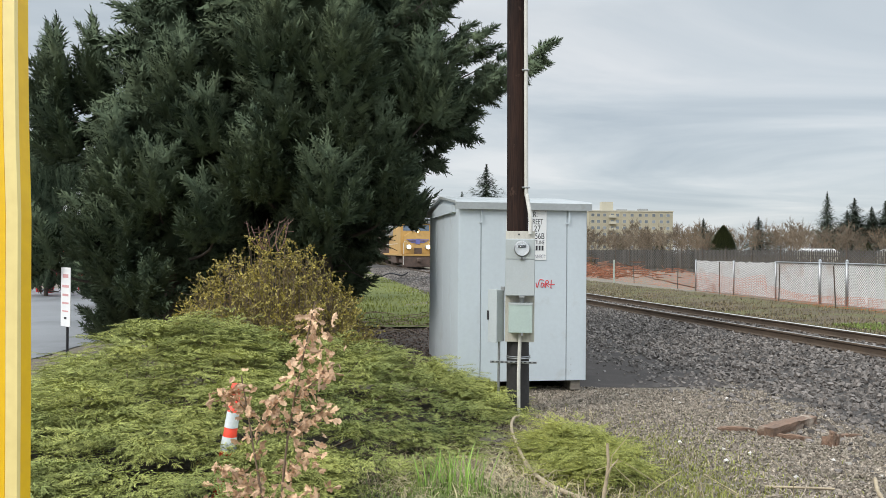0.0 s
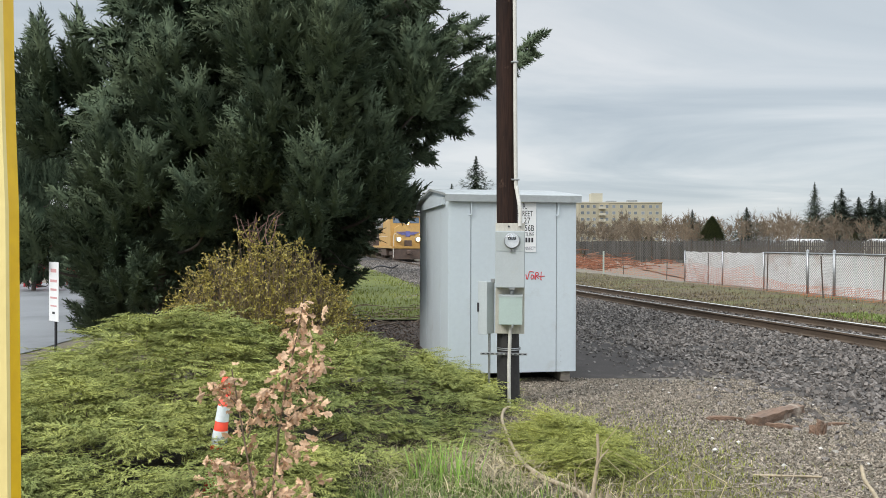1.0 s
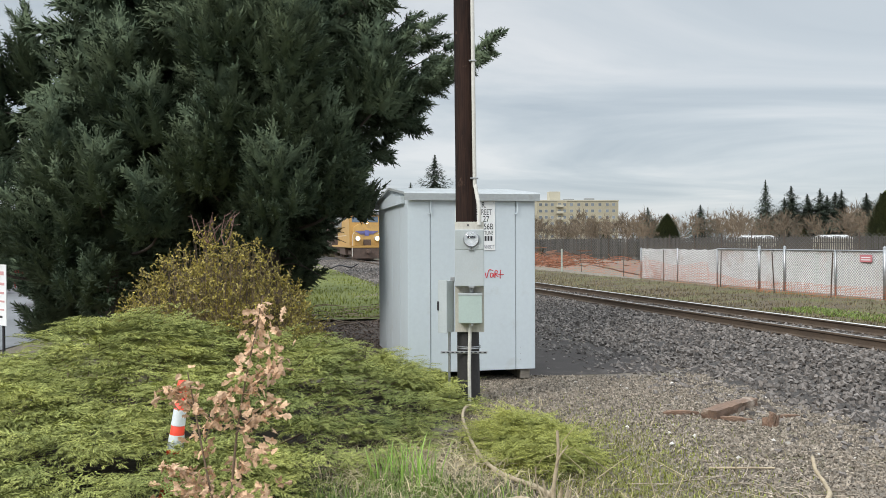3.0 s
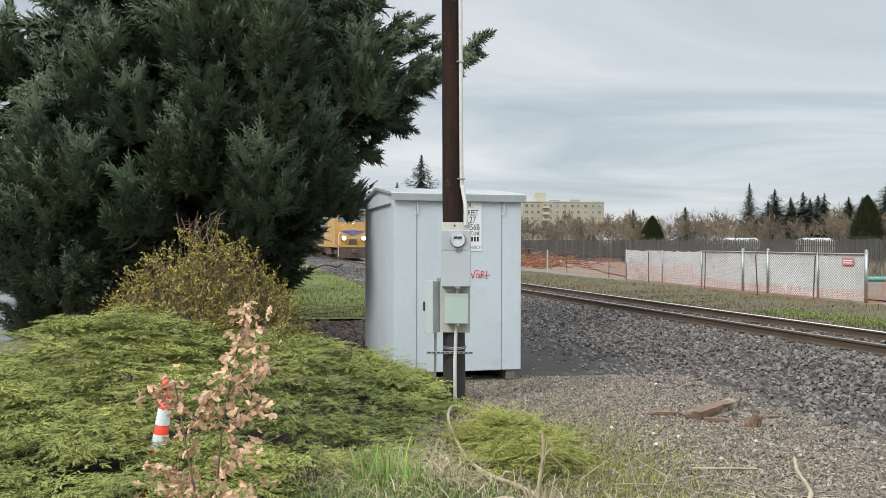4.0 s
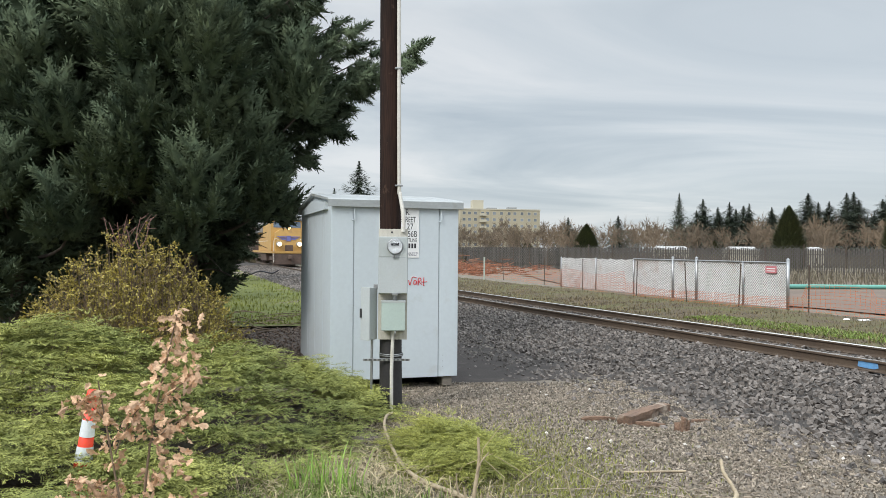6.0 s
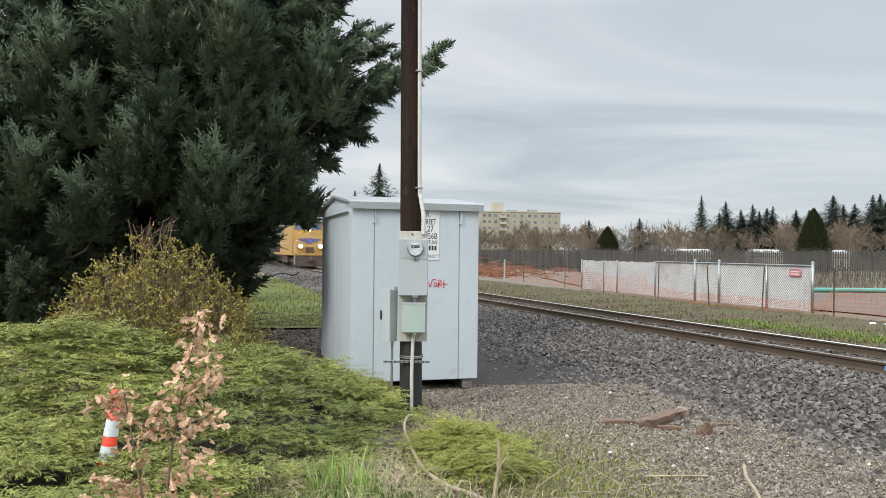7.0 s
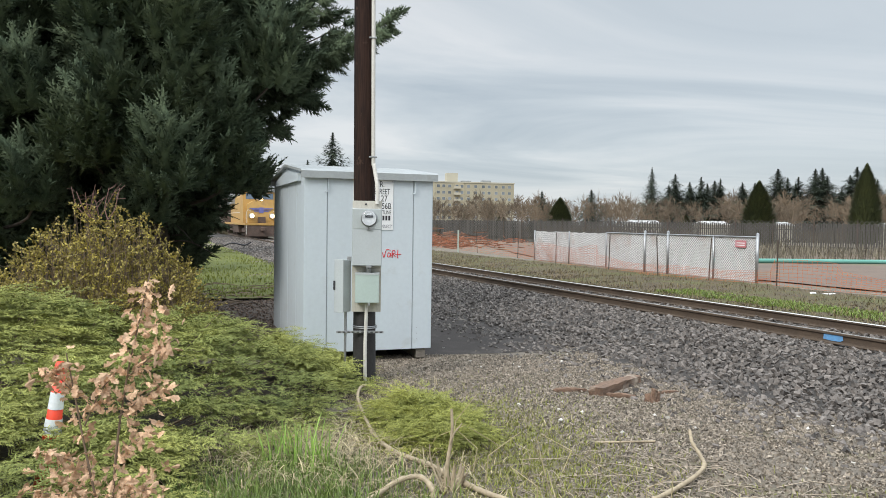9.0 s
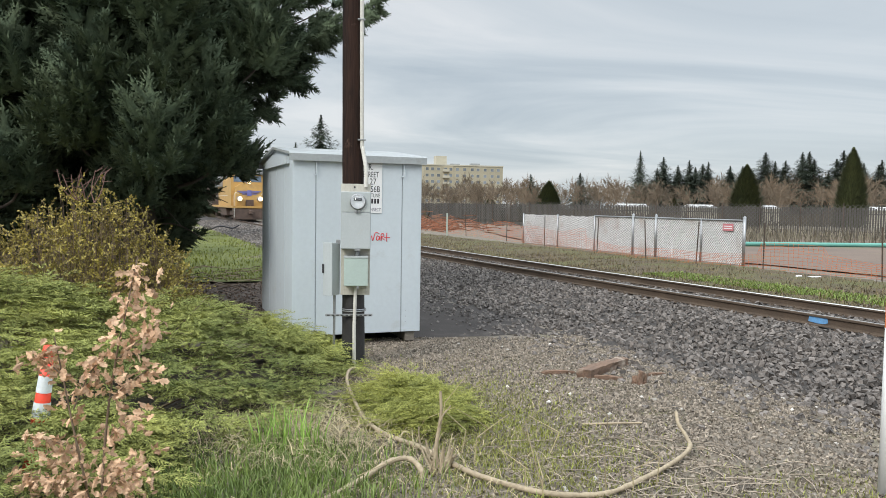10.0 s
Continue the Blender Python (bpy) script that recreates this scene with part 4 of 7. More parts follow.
def build_slat_fence():
    run = [(52.0, 41.0), (40, 49.5), (26, 64), (14, 82), (4.5, 104), (-4, 130)]
    fence = empty("slatted_fence", Matrix(), "long weathered grey slatted fence with wire on top", "fence")
    P = np.array([tuple(p) for p in smooth_path([(x, y, 0) for x, y in run], 20)])
    s = np.r_[0, np.cumsum(np.linalg.norm(np.diff(P, axis=0), axis=1))]
    u = np.arange(0, s[-1], 0.17)
    r = rng(51)
    X, Yv = np.interp(u, s, P[:, 0]), np.interp(u, s, P[:, 1])
    H = 2.25 + r.normal(0, 0.035, len(u))
    cube = bmesh.new(); box(-0.06, -0.011, 0, 0.06, 0.011, 1, 0, 1, cube)
    cv = np.array([v.co for v in cube.verts]); cf = np.array([[v.index for v in f.verts] for f in cube.faces]); cube.free()
    dX, dY = np.gradient(X), np.gradient(Yv)
    ang = np.arctan2(dY, dX)
    m = np.zeros((len(u), 4, 4)); m[:, 3, 3] = 1
    m[:, 0, 0], m[:, 1, 0], m[:, 0, 1], m[:, 1, 1], m[:, 2, 2] = np.cos(ang), np.sin(ang), -np.sin(ang), np.cos(ang), H
    m[:, 0, 3], m[:, 1, 3], m[:, 2, 3] = X, Yv, 0.03
    V, F = spread(cv, cf, m[300:])
    tagged(link("far_slats", npmesh("far_slats", V, F), M_SLAT, fence), kind="stuff")
    slat = npmesh("slat", cv, cf); slat.materials.append(M_SLAT)
    for q in m[:300]:
        link("slat", slat, None, fence, Matrix(q.tolist()))
    for z in (0.5, 1.8):
        V, Fq = tube_arrays(np.stack([P[:, 0] + 0.04, P[:, 1] + 0.05, np.full(len(P), z)], -1), 0.045, 5)
        link("fence_rail", npmesh("fence_rail", V, Fq), M_SLAT, fence)
    for q in np.arange(0, s[-1], 3.0):
        x, y = np.interp(q, s, P[:, 0]), np.interp(q, s, P[:, 1])
        b = bmesh.new(); cyl((x - 0.1, y - 0.15, 0), (x - 0.1, y - 0.15, 2.62), 0.03, seg=6, bm=b)
        part("post", b, M_TPOST, fence)
    segs = []
    Q = np.stack([X - 0.1, Yv - 0.15], -1)
    for k in range(0, len(Q) - 12, 2):
        for a, b in ((k, k + 12), (k + 12, k)):
            if b < len(Q) and a < len(Q):
                segs.append([(*Q[a], 0.6), (*Q[b], 2.5)])
    V, Fq = strips(segs, 0.010)
    tagged(link("wire_mesh", npmesh("wire_mesh", V, Fq), M_WIRE, fence), kind="stuff")


build_slat_fence()


# ---- the apartment block far off ----
M_CREAM = mat("cream_render", (0.37, 0.335, 0.245), (0.31, 0.285, 0.21), 0.9, scale=0.1, fine=1.5, bump=0.1)
M_CREAM2 = mat("pale_trim_render", (0.48, 0.45, 0.36), rough=0.9, scale=0.1, bump=0)
M_PANE = mat("far_window_glass", (0.13, 0.15, 0.17), (0.22, 0.24, 0.26), 0.15, scale=0.3, bump=0, rand=0.4)


def build_block():
    Wd, Dp, H, floors = 35.5, 15.0, 19.4, 7
    blk = empty("apartment_building", pose(24.6, 330, 0, 0, 0, 6), "seven-storey cream apartment building with small balconies", "building")
    part("wall", box(0, 0, 0, Wd, Dp, H), M_CREAM, blk)
    part("parapet", box(-0.2, -0.2, H, Wd + 0.2, Dp + 0.2, H + 0.5), M_CREAM2, blk)
    part("roof_house", box(6.2, 4, H + 0.5, 11.0, 9, H + 4.4), M_CREAM2, blk)
    part("roof_unit", box(22, 4, H + 0.5, 26, 7, H + 1.5), M_LGREY, blk)
    part("roof_unit", box(13, 4, H + 0.5, 17, 7, H + 1.2), M_LGREY, blk)
    part("stair_band", box(8.8, -0.12, 0, 13.0, 0.02, H), mat("tan_band", (0.42, 0.37, 0.26), rough=0.9, scale=0.1, bump=0), blk)
    me_w = bpy.data.meshes.new("window"); b = box(-0.75, -0.05, -0.7, 0.75, 0.10, 0.7); b.to_mesh(me_w); b.free(); me_w.materials.append(M_CREAM2)
    me_p = bpy.data.meshes.new("pane"); b = box(-0.64, -0.08, -0.6, 0.64, -0.052, 0.6); b.to_mesh(me_p); b.free(); me_p.materials.append(M_PANE)
    me_b = bpy.data.meshes.new("balcony"); b = box(-1.5, -1.2, -0.1, 1.5, 0, 0.0); box(-1.5, -1.2, 0, 1.5, -1.12, 0.95, bm=b); b.to_mesh(me_b); b.free(); me_b.materials.append(M_CREAM2)
    for k in range(floors):
        z = 1.6 + k * 2.72
        for x in (1.6, 4.0, 6.6, 15.0, 18.2, 21.6, 24.2, 27.4, 30.6, 33.4):
            w = link("window", me_w, None, blk, pose(x, 0, z))
            link("pane", me_p, None, w)
        for x in (9.8, 12.0):
            w = link("window", me_w, None, blk, pose(x, -0.12, z)); link("pane", me_p, None, w)
            link("balcony", me_b, None, blk, pose(x + 0.0, -0.12, z - 1.0)) if x < 11 else None


build_block()


# ---- plants ----
M_NEEDLE = mat("conifer_needles", (0.135, 0.172, 0.102), (0.048, 0.072, 0.046), 0.8, scale=0.9, fine=6, bump=0, island=0.24, thin=0.03, spec=0.12)
M_BARK = mat("conifer_bark", (0.13, 0.105, 0.085), (0.07, 0.058, 0.05), 0.9, scale=3, fine=20, bump=0.8, dist=0.03, stretch=(3, 3, 0.5))
M_JUNIPER = mat("juniper_scales", (0.39, 0.40, 0.118), (0.150, 0.18, 0.060), 0.65, scale=0.9, fine=5, bump=0, island=0.45, thin=0.06, spec=0.15)
M_TWIG = mat("brown_twig", (0.20, 0.145, 0.095), (0.13, 0.095, 0.065), 0.85, scale=4, fine=30, bump=0.2, island=0.3)
M_OLIVE = mat("olive_leaves", (0.44, 0.36, 0.075), (0.22, 0.185, 0.06), 0.65, scale=1.6, fine=9, bump=0, island=0.55, thin=0.2)
M_DEADLEAF = mat("dead_oak_leaf", (0.70, 0.475, 0.31), (0.48, 0.31, 0.195), 0.75, scale=6, fine=40, bump=0.3, rand=0.3, thin=0.15)
M_GRASS = mat("fresh_grass", (0.20, 0.27, 0.06), (0.13, 0.185, 0.05), 0.6, scale=2, fine=12, bump=0, island=0.45, thin=0.25)
M_STRAW = mat("dry_straw", (0.42, 0.35, 0.21), (0.27, 0.22, 0.13), 0.8, scale=2, fine=12, bump=0, island=0.4)
M_BAREWOOD = mat("bare_branch_wood", (0.40, 0.325, 0.22), (0.25, 0.20, 0.135), 0.75, scale=5, fine=40, bump=0.35)
M_FARTWIG = mat("bare_woods", (0.205, 0.152, 0.103), (0.132, 0.104, 0.075), 0.95, scale=0.05, fine=0.4, bump=0, island=0.3)
M_FARGREEN = mat("far_conifer_green", (0.098, 0.122, 0.085), (0.058, 0.078, 0.057), 0.9, scale=0.1, fine=1, bump=0, island=0.35)


def unit(v):
    return v / (np.linalg.norm(v, axis=-1, keepdims=True) + 1e-9)


def shoot(n, seed, reach=0.30, wide=0.12, core=0.11, slant=52):
    """A needle-clad shoot of length 1 along +Z: a slim three-sided body with needles standing off it."""
    r = rng(seed)
    V, F = [], []
    ring = [np.array((math.cos(q) * core, math.sin(q) * core, 0.25)) for q in (0.3, 2.4, 4.5)]
    for k in range(3):
        V += [ring[k], ring[(k + 1) % 3], np.array((0, 0, 1.0))]
    t = np.linspace(0.08, 0.97, n)
    a = np.arange(n) * 2.39996 + r.normal(0, 0.3, n)
    for k in range(n):
        q = radians(slant) * (1.1 - 0.5 * t[k])
        d = np.array((math.cos(a[k]) * math.sin(q), math.sin(a[k]) * math.sin(q), math.cos(q)))
        side = np.array((-math.sin(a[k]), math.cos(a[k]), 0)) * wide / 2
        p = np.array((0, 0, t[k]))
        V += [p - side, p + side, p + d * reach * (1.05 - 0.3 * t[k]) * r.uniform(0.8, 1.2)]
    return np.array(V), np.arange(len(V)).reshape(-1, 3)


SHOOTS = [shoot(7, k, 0.40, 0.14, 0.17, 62) for k in (1, 2, 3)]


def turned(profile, sides, r, rough):
    """Triangles of a rough closed body of revolution round +Z, with normals; profile: (z, radius) pairs."""
    a = np.arange(sides) * 6.283 / sides
    rings = [np.stack([np.cos(a + 0.4 * i) * q, np.sin(a + 0.4 * i) * q, np.full(sides, z)], -1) * (1 + r.normal(0, rough, (sides, 1)) * (1, 1, 0)) for i, (z, q) in enumerate(profile)]
    V = []
    for lo, hi in zip(rings, rings[1:]):
        for k in range(sides):
            n = (k + 1) % sides
            V += [lo[k], lo[n], hi[n], lo[k], hi[n], hi[k]]
    V = np.array(V)
    top = profile[-1][0]
    return V, unit(V * (1, 1, 0) + np.stack([0 * V[:, 0], 0 * V[:, 0], 0.06 * top * V[:, 2] / top + 0.001], -1))


def lobe_shape(seed, count=66, step=0.235):
    """A lifted twig end of length 1 along +Z: a close body of foliage, shaggy with short shoots. Points, normals."""
    r = rng(seed)
    prof = [(0.0, 0.04), (0.14, 0.17), (0.42, 0.15), (0.75, 0.075), (0.95, 0.01)]
    V, N = turned(prof, 6, r, 0.16)
    t = (np.arange(count) + r.random(count)) / count
    z = 0.95 * t ** 1.15
    a = np.arange(count) * 2.39996 + r.normal(0, 0.35, count)
    rad = np.interp(z, *zip(*prof)) * r.uniform(0.75, 1.15, count)
    o = np.stack([np.cos(a), np.sin(a), 0 * a], -1)
    pos = o * rad[:, None] + np.stack([0 * z, 0 * z, z], -1)
    ax = unit(o * (1.15 - 0.6 * t)[:, None] + np.stack([0 * z, 0 * z, 0.25 + 0.85 * t], -1) + r.normal(0, 0.20, (count, 3)))
    ax[-1] = (0, 0, 1)
    size = step * r.uniform(0.75, 1.25, count) * np.where(t > 0.97, 1.35, 1.0)
    which = r.integers(0, 3, count)
    Vs, Ns = [V], [N]
    for k in range(3):
        m = which == k
        V, F = spread(*SHOOTS[k], frames(pos[m], ax[m], size[m], r.uniform(0, 6.28, m.sum())))
        face = unit(np.cross(V[1::3] - V[0::3], V[2::3] - V[0::3]))
        rep = len(SHOOTS[k][0]) // 3
        body = np.repeat(unit(ax[m] + o[m] * 0.8), rep, 0)
        face = np.where((face * body).sum(-1, keepdims=True) < 0, -face, face)
        Vs.append(V); Ns.append(np.repeat(unit(face * 0.45 + body), 3, 0))
    return np.concatenate(Vs), np.concatenate(Ns)


LOBES = [lobe_shape(k) for k in (11, 12, 13, 14, 15)]
LOBES_PLAIN = [lobe_shape(k, 26, 0.28) for k in (21, 22, 23)]


def conifer(name, where, height, reach, limbs, z_low, seed, label, trunk_r=0.16, gap=1.3, see=7.6, lobe=0.50, masses=(), loose=(), fill=500, shapes=LOBES, open_side=None, bare=()):
    """reach(z, azimuth): how far limbs go out. Limbs end in upright masses of lifted lobes: given ones (x, y, z of the top, height,
    radius), then more with gaps between. loose: long limbs (z, azimuth, length, rise) hung with sparse lobes."""
    r = rng(seed)
    tree = empty(name, pose(*where), label, "tree")
    up = np.array((0, 0, 1.0))
    zs = np.linspace(-0.1, height, 12)
    V, F = tube_arrays([(0.05 * math.sin(z), 0.04 * math.cos(z * 1.3), z) for z in zs], trunk_r * (1 - zs / (height + 0.4)) + 0.012, 12)
    link("trunk", npmesh("trunk", V, F), M_BARK, tree, smooth=True)
    P, D, S, Hn, rank, wood, solid = [], [], [], [], [], [], []

    def add(p, d, s, heart, coarse=False):
        P.append(p); D.append(unit(d)); S.append(s); Hn.append(unit(p - heart)); rank.append(coarse or p[1] > 0.6)

    tops = [(np.array(m[:3]) - np.array(where), m[3], m[4] * 0.76) for m in masses]
    tries = 0
    while len(tops) < limbs + len(masses) and tries < limbs * 80:
        tries += 1
        z, az = z_low + (min(height, see) - z_low) * r.random(), r.uniform(-math.pi, math.pi)
        if open_side and z > 2.2 and abs(az - open_side[0]) < open_side[1] or (masses and z < 6.6 and abs(az + 1.57) < 1.15):
            continue
        R0 = max(0.1, reach(z, az) - 0.55) * r.uniform(0.82, 1.0)
        p = np.array((R0 * math.cos(az), R0 * math.sin(az), z))
        if all(np.linalg.norm((p - q) * (1, 1, 0.7)) > gap * 0.55 + 0.42 * h for q, h, _ in tops):
            k = r.uniform(0.7, 1.15) * min(1.0, 0.45 + R0 / 3)
            tops.append((p, gap * 1.25 * k, gap * 0.56 * k))
    for p, Hm, Rm in tops:
        R0 = math.hypot(p[0], p[1]) + 1e-6
        out = np.array((p[0] / R0, p[1] / R0, 0.0))
        lean = unit(up + out * r.uniform(0.1, 0.35) + r.normal(0, 0.08, 3))
        foot = p - lean * Hm
        # heart set high: lower lobes' normals turn down, which shades them darker
        heart = foot + lean * Hm * 0.62 - out * Rm * 0.25
        x = unit(np.cross(lean, (0.3, 0.2, 0.05))); y = np.cross(lean, x)
        rings = max(2, int(Hm / (0.50 * lobe)))
        for i in range(rings):
            s = i / rings
            rr = Rm * (1 - s) ** 0.75
            m = max(2, int(6.283 * rr / (0.58 * lobe)))
            for a in r.uniform(0, 6.283) + np.arange(m) * 6.283 / m + r.normal(0, 0.15, m):
                d = math.cos(a) * x + math.sin(a) * y
                if d @ out < -0.45 and R0 > 0.5:
                    continue
                q = r.uniform(0.45, 0.8)
                add(foot + lean * Hm * s * 0.94 + d * rr * q, d * r.uniform(0.45, 0.8) + lean * r.uniform(0.6, 1.1) + r.normal(0, 0.12, 3), lobe * (1 - 0.3 * s) * r.uniform(0.75, 1.25), heart)
        add(p - lean * lobe * 0.8, lean, lobe, heart)
        # solid core added in each mass, normals tipped down so gaps go dark
        V, N = turned([(0.0, 0.08 * Rm), (0.12 * Hm, 0.50 * Rm), (0.45 * Hm, 0.40 * Rm), (0.75 * Hm, 0.18 * Rm), (0.9 * Hm, 0.02)], 8, r, 0.10)
        M = np.stack([x, y, lean], -1)
        solid.append((V @ M.T + foot, unit(N @ M.T - 0.5 * up)))
        root = np.array((0, 0, max(0.1, foot[2] - 0.1 * R0)))
        Q = smooth_path([root, (root + foot) / 2 - up * 0.08 * R0, foot, p - lean * 0.2], 4)
        wood.append(tube_arrays(Q, np.linspace(0.016 + 0.012 * R0, 0.006, len(Q)), 5))
    for z0, az, L, rise in loose:
        out = np.array((math.cos(az), math.sin(az), 0.0)); side = np.cross(out, up)
        Q = np.array([tuple(q) for q in smooth_path([(0, 0, z0), out * L * 0.4 + up * (z0 - 0.08 * L), out * L * 0.75 + up * (z0 - 0.04 * L + 0.4 * rise), out * L + up * (z0 + rise)], max(4, int(L * 3.2)))])
        wood.append(tube_arrays(Q, np.linspace(0.035, 0.006, len(Q)), 5))
        for i in range(len(Q) // 4, len(Q)):
            f = i / len(Q); w = (0.75 - 0.5 * f) * min(1.0, 4 * (f - 0.2))
            for sg in (-1, 1):
                if r.random() < 0.36:
                    continue
                e = Q[i] + side * sg * w * r.uniform(0.3, 1.0) - up * r.uniform(0.0, 0.22)
                wood.append(tube_arrays([Q[i], (Q[i] + e) / 2 + up * 0.02, e], [0.010, 0.007, 0.005], 3))
                add(e, side * sg * 0.5 + out * r.uniform(0.4, 0.9) + up * r.uniform(-0.45, 0.35), lobe * r.uniform(0.5, 0.85), Q[i] - up * 0.3)
                if r.random() < 0.5:
                    add((Q[i] + e) / 2, side * sg * 0.3 + out * 0.5 + up * r.uniform(-1.0, -0.4), lobe * r.uniform(0.45, 0.7), Q[i])
        add(Q[-1], out + up * 0.5, lobe * 0.8, Q[-3])
    # added closed hull round the stem blocks light; normals tipped down darken it
    V, N = turned([(z_low + 0.6, 0.1)] + [(z, 0.52 * max(0.2, reach(z, -1.57) - 0.5)) for z in np.arange(z_low + 1.0, height - 0.6, 0.5)] + [(height - 0.4, 0.05)], 14, r, 0.12)
    solid.append((V, unit(N - 0.5 * up)))
    # sparse dead limbs under the crown
    for z0, az, L in bare:
        o = np.array((math.cos(az), math.sin(az), 0.0))
        Q = smooth_path([(0, 0, z0), o * L * 0.5 + up * (z0 + 0.05), o * L + up * (z0 - 0.25)], 4)
        wood.append(tube_arrays(Q, np.linspace(0.022, 0.005, len(Q)), 5))
    # the shaded inside of the crown
    n = int(fill)
    z = z_low + 0.3 + (height - z_low - 0.3) * r.random(n); az = r.uniform(-math.pi, math.pi, n)
    R0 = np.array([max(0.15, reach(a, b) - 0.7) for a, b in zip(z, az)]) * np.sqrt(r.uniform(0.18, 0.48, n))
    for k in range(n):
        o = np.array((math.cos(az[k]), math.sin(az[k]), 0.0))
        add(o * R0[k] + up * z[k], o + r.normal(0, 0.5, 3), 0.65 * r.uniform(0.8, 1.3), np.array((0, 0, z[k] - 0.2)), z[k] > 6.5)
    V, F = joined(wood)
    link("branchwork", npmesh("branchwork", V, F), M_BARK, tree, smooth=True)["kind"] = "stuff"
    P, D, S, Hn = (np.array(q) for q in (P, D, S, Hn))
    shapes = [*shapes, *LOBES_PLAIN]
    which, spin = np.where(rank, len(shapes) - 1 - r.integers(0, 3, len(P)), r.integers(0, len(shapes) - 3, len(P))), r.uniform(0, 6.28, len(P))
    Vs, Ns = [], []
    for k, (sv, sn) in enumerate(shapes):
        m = which == k
        M = frames(P[m], D[m], S[m], spin[m])
        Vs.append((np.einsum("nij,vj->nvi", M[:, :3, :3], sv) + M[:, None, :3, 3]).reshape(-1, 3))
        N = np.einsum("nij,vj->nvi", M[:, :3, :3] / S[m][:, None, None], sn)
        Ns.append(unit(N + 1.25 * Hn[m][:, None]).reshape(-1, 3))
    V, N = np.concatenate(Vs + [q[0] for q in solid]), np.concatenate(Ns + [q[1] for q in solid])
    me = npmesh("crown", V, np.arange(len(V)).reshape(-1, 3))
    rounded(me, N)
    link("crown", me, M_NEEDLE, tree, label="dense dark green needles")
    return tree


def curve_of(*pairs):
    z, v = zip(*pairs)
    return lambda q: float(np.interp(q, z, v))


big = curve_of((0.8, 0.6), (1.5, 1.1), (2.5, 1.9), (3.0, 2.4), (3.6, 2.9), (4.4, 3.2), (5.4, 3.2), (6.5, 3.0), (8, 2.6), (12.5, 0.4))
east = curve_of((1.2, 0.5), (2.0, 0.9), (2.9, 1.5), (3.4, 2.2), (4.3, 2.7), (5.2, 3.0), (6.5, 3.1), (8, 2.7), (12.5, 0.4))
conifer("conifer_tree", (-3.95, 14.2, 0), 12.5, lambda z, a: min(big(z), east(z) / max(0.05, math.cos(a))), 24, 1.7, 101,
        "tall dense dark green conifer with up-curved branch ends", 0.2, see=8.2, fill=450, open_side=(0.1, 0.75),
        masses=[(-3.91, 11.6, 5.12, 1.9, 0.85), (-2.9, 11.7, 5.1, 2.0, 0.8), (-2.44, 12.3, 4.53, 1.7, 0.75), (-5.8, 12.2, 5.71, 1.9, 0.85), (-4.54, 12.6, 6.02, 1.9, 0.8), (-1.7, 13.0, 5.81, 1.7, 0.7), (-3.12, 11.5, 3.69, 1.3, 0.75), (-4.25, 11.4, 4.04, 1.3, 0.7), (-2.16, 12.6, 3.65, 1.2, 0.6), (-2.84, 12.6, 5.92, 1.6, 0.8), (-5.42, 12.0, 4.72, 1.2, 0.7), (-3.69, 12.2, 2.88, 1.0, 0.7), (-2.86, 11.9, 6.15, 1.6, 0.8), (-4.02, 11.8, 6.34, 1.6, 0.8)],
        loose=[(2.1, 0.0, 0.95, -0.1), (2.3, -0.5, 0.9, -0.1), (2.6, -0.3, 1.05, -0.15), (3.0, 0.15, 1.3, 0.05), (3.4, -0.35, 1.75, 0.1), (3.7, 0.25, 2.15, 0.15), (4.1, -0.1, 2.7, 0.2), (4.5, -0.5, 2.7, 0.2), (4.6, 0.35, 3.0, 0.3), (4.6, -0.2, 3.2, 0.35),
               (4.9, -0.1, 4.1, 0.65), (5.2, -0.25, 3.1, 0.5), (5.1, 0.1, 3.3, 0.5), (5.7, 0.2, 2.6, 0.5), (5.9, -0.5, 2.5, 0.4), (6.4, -0.1, 2.6, 0.5), (7.0, 0.3, 2.5, 0.5), (7.0, -0.4, 2.5, 0.5), (7.6, 0.0, 2.5, 0.5)],
        bare=[(1.5, -0.2, 1.2), (1.8, -0.9, 1.5), (1.2, -0.5, 0.9), (2.2, -0.1, 1.5), (2.0, -1.4, 1.6), (1.6, 0.4, 1.0)])
low = curve_of((0.2, 0.75), (1.0, 1.35), (2.2, 1.95), (4.3, 1.9), (5.3, 1.55), (6.4, 0.9), (7.4, 0.2))
left_tree = conifer("conifer_tree", (-6.55, 13.3, 0), 7.4, lambda z, a: low(z) * (1.0 + 0.12 * math.cos(a + 2.0)), 26, 0.9, 131,
                    "bushy conifer with branches down to the ground", 0.12, gap=1.15, fill=200, masses=[(-6.8, 11.9, 4.34, 1.8, 0.85), (-6.55, 11.6, 3.27, 1.9, 0.85), (-8.31, 12.6, 5.85, 1.5, 0.55), (-7.88, 13.0, 6.05, 1.6, 0.6), (-8.33, 12.4, 4.78, 1.3, 0.6), (-8.4, 12.2, 2.54, 1.0, 0.6), (-5.88, 11.4, 1.79, 0.8, 0.45), (-5.9, 11.7, 3.67, 1.1, 0.55), (-5.19, 11.7, 3.13, 1.1, 0.6), (-7.37, 12, 2.99, 1.2, 0.6)])
back_tree = conifer("conifer_tree", (-7.3, 19.8, 0), 11.0, lambda z, a: 1.5 * low(z / 1.5), 34, 1.6, 151, "dark conifer standing behind the others", 0.16, gap=1.9, see=11.0, lobe=0.8, shapes=LOBES_PLAIN, fill=200)
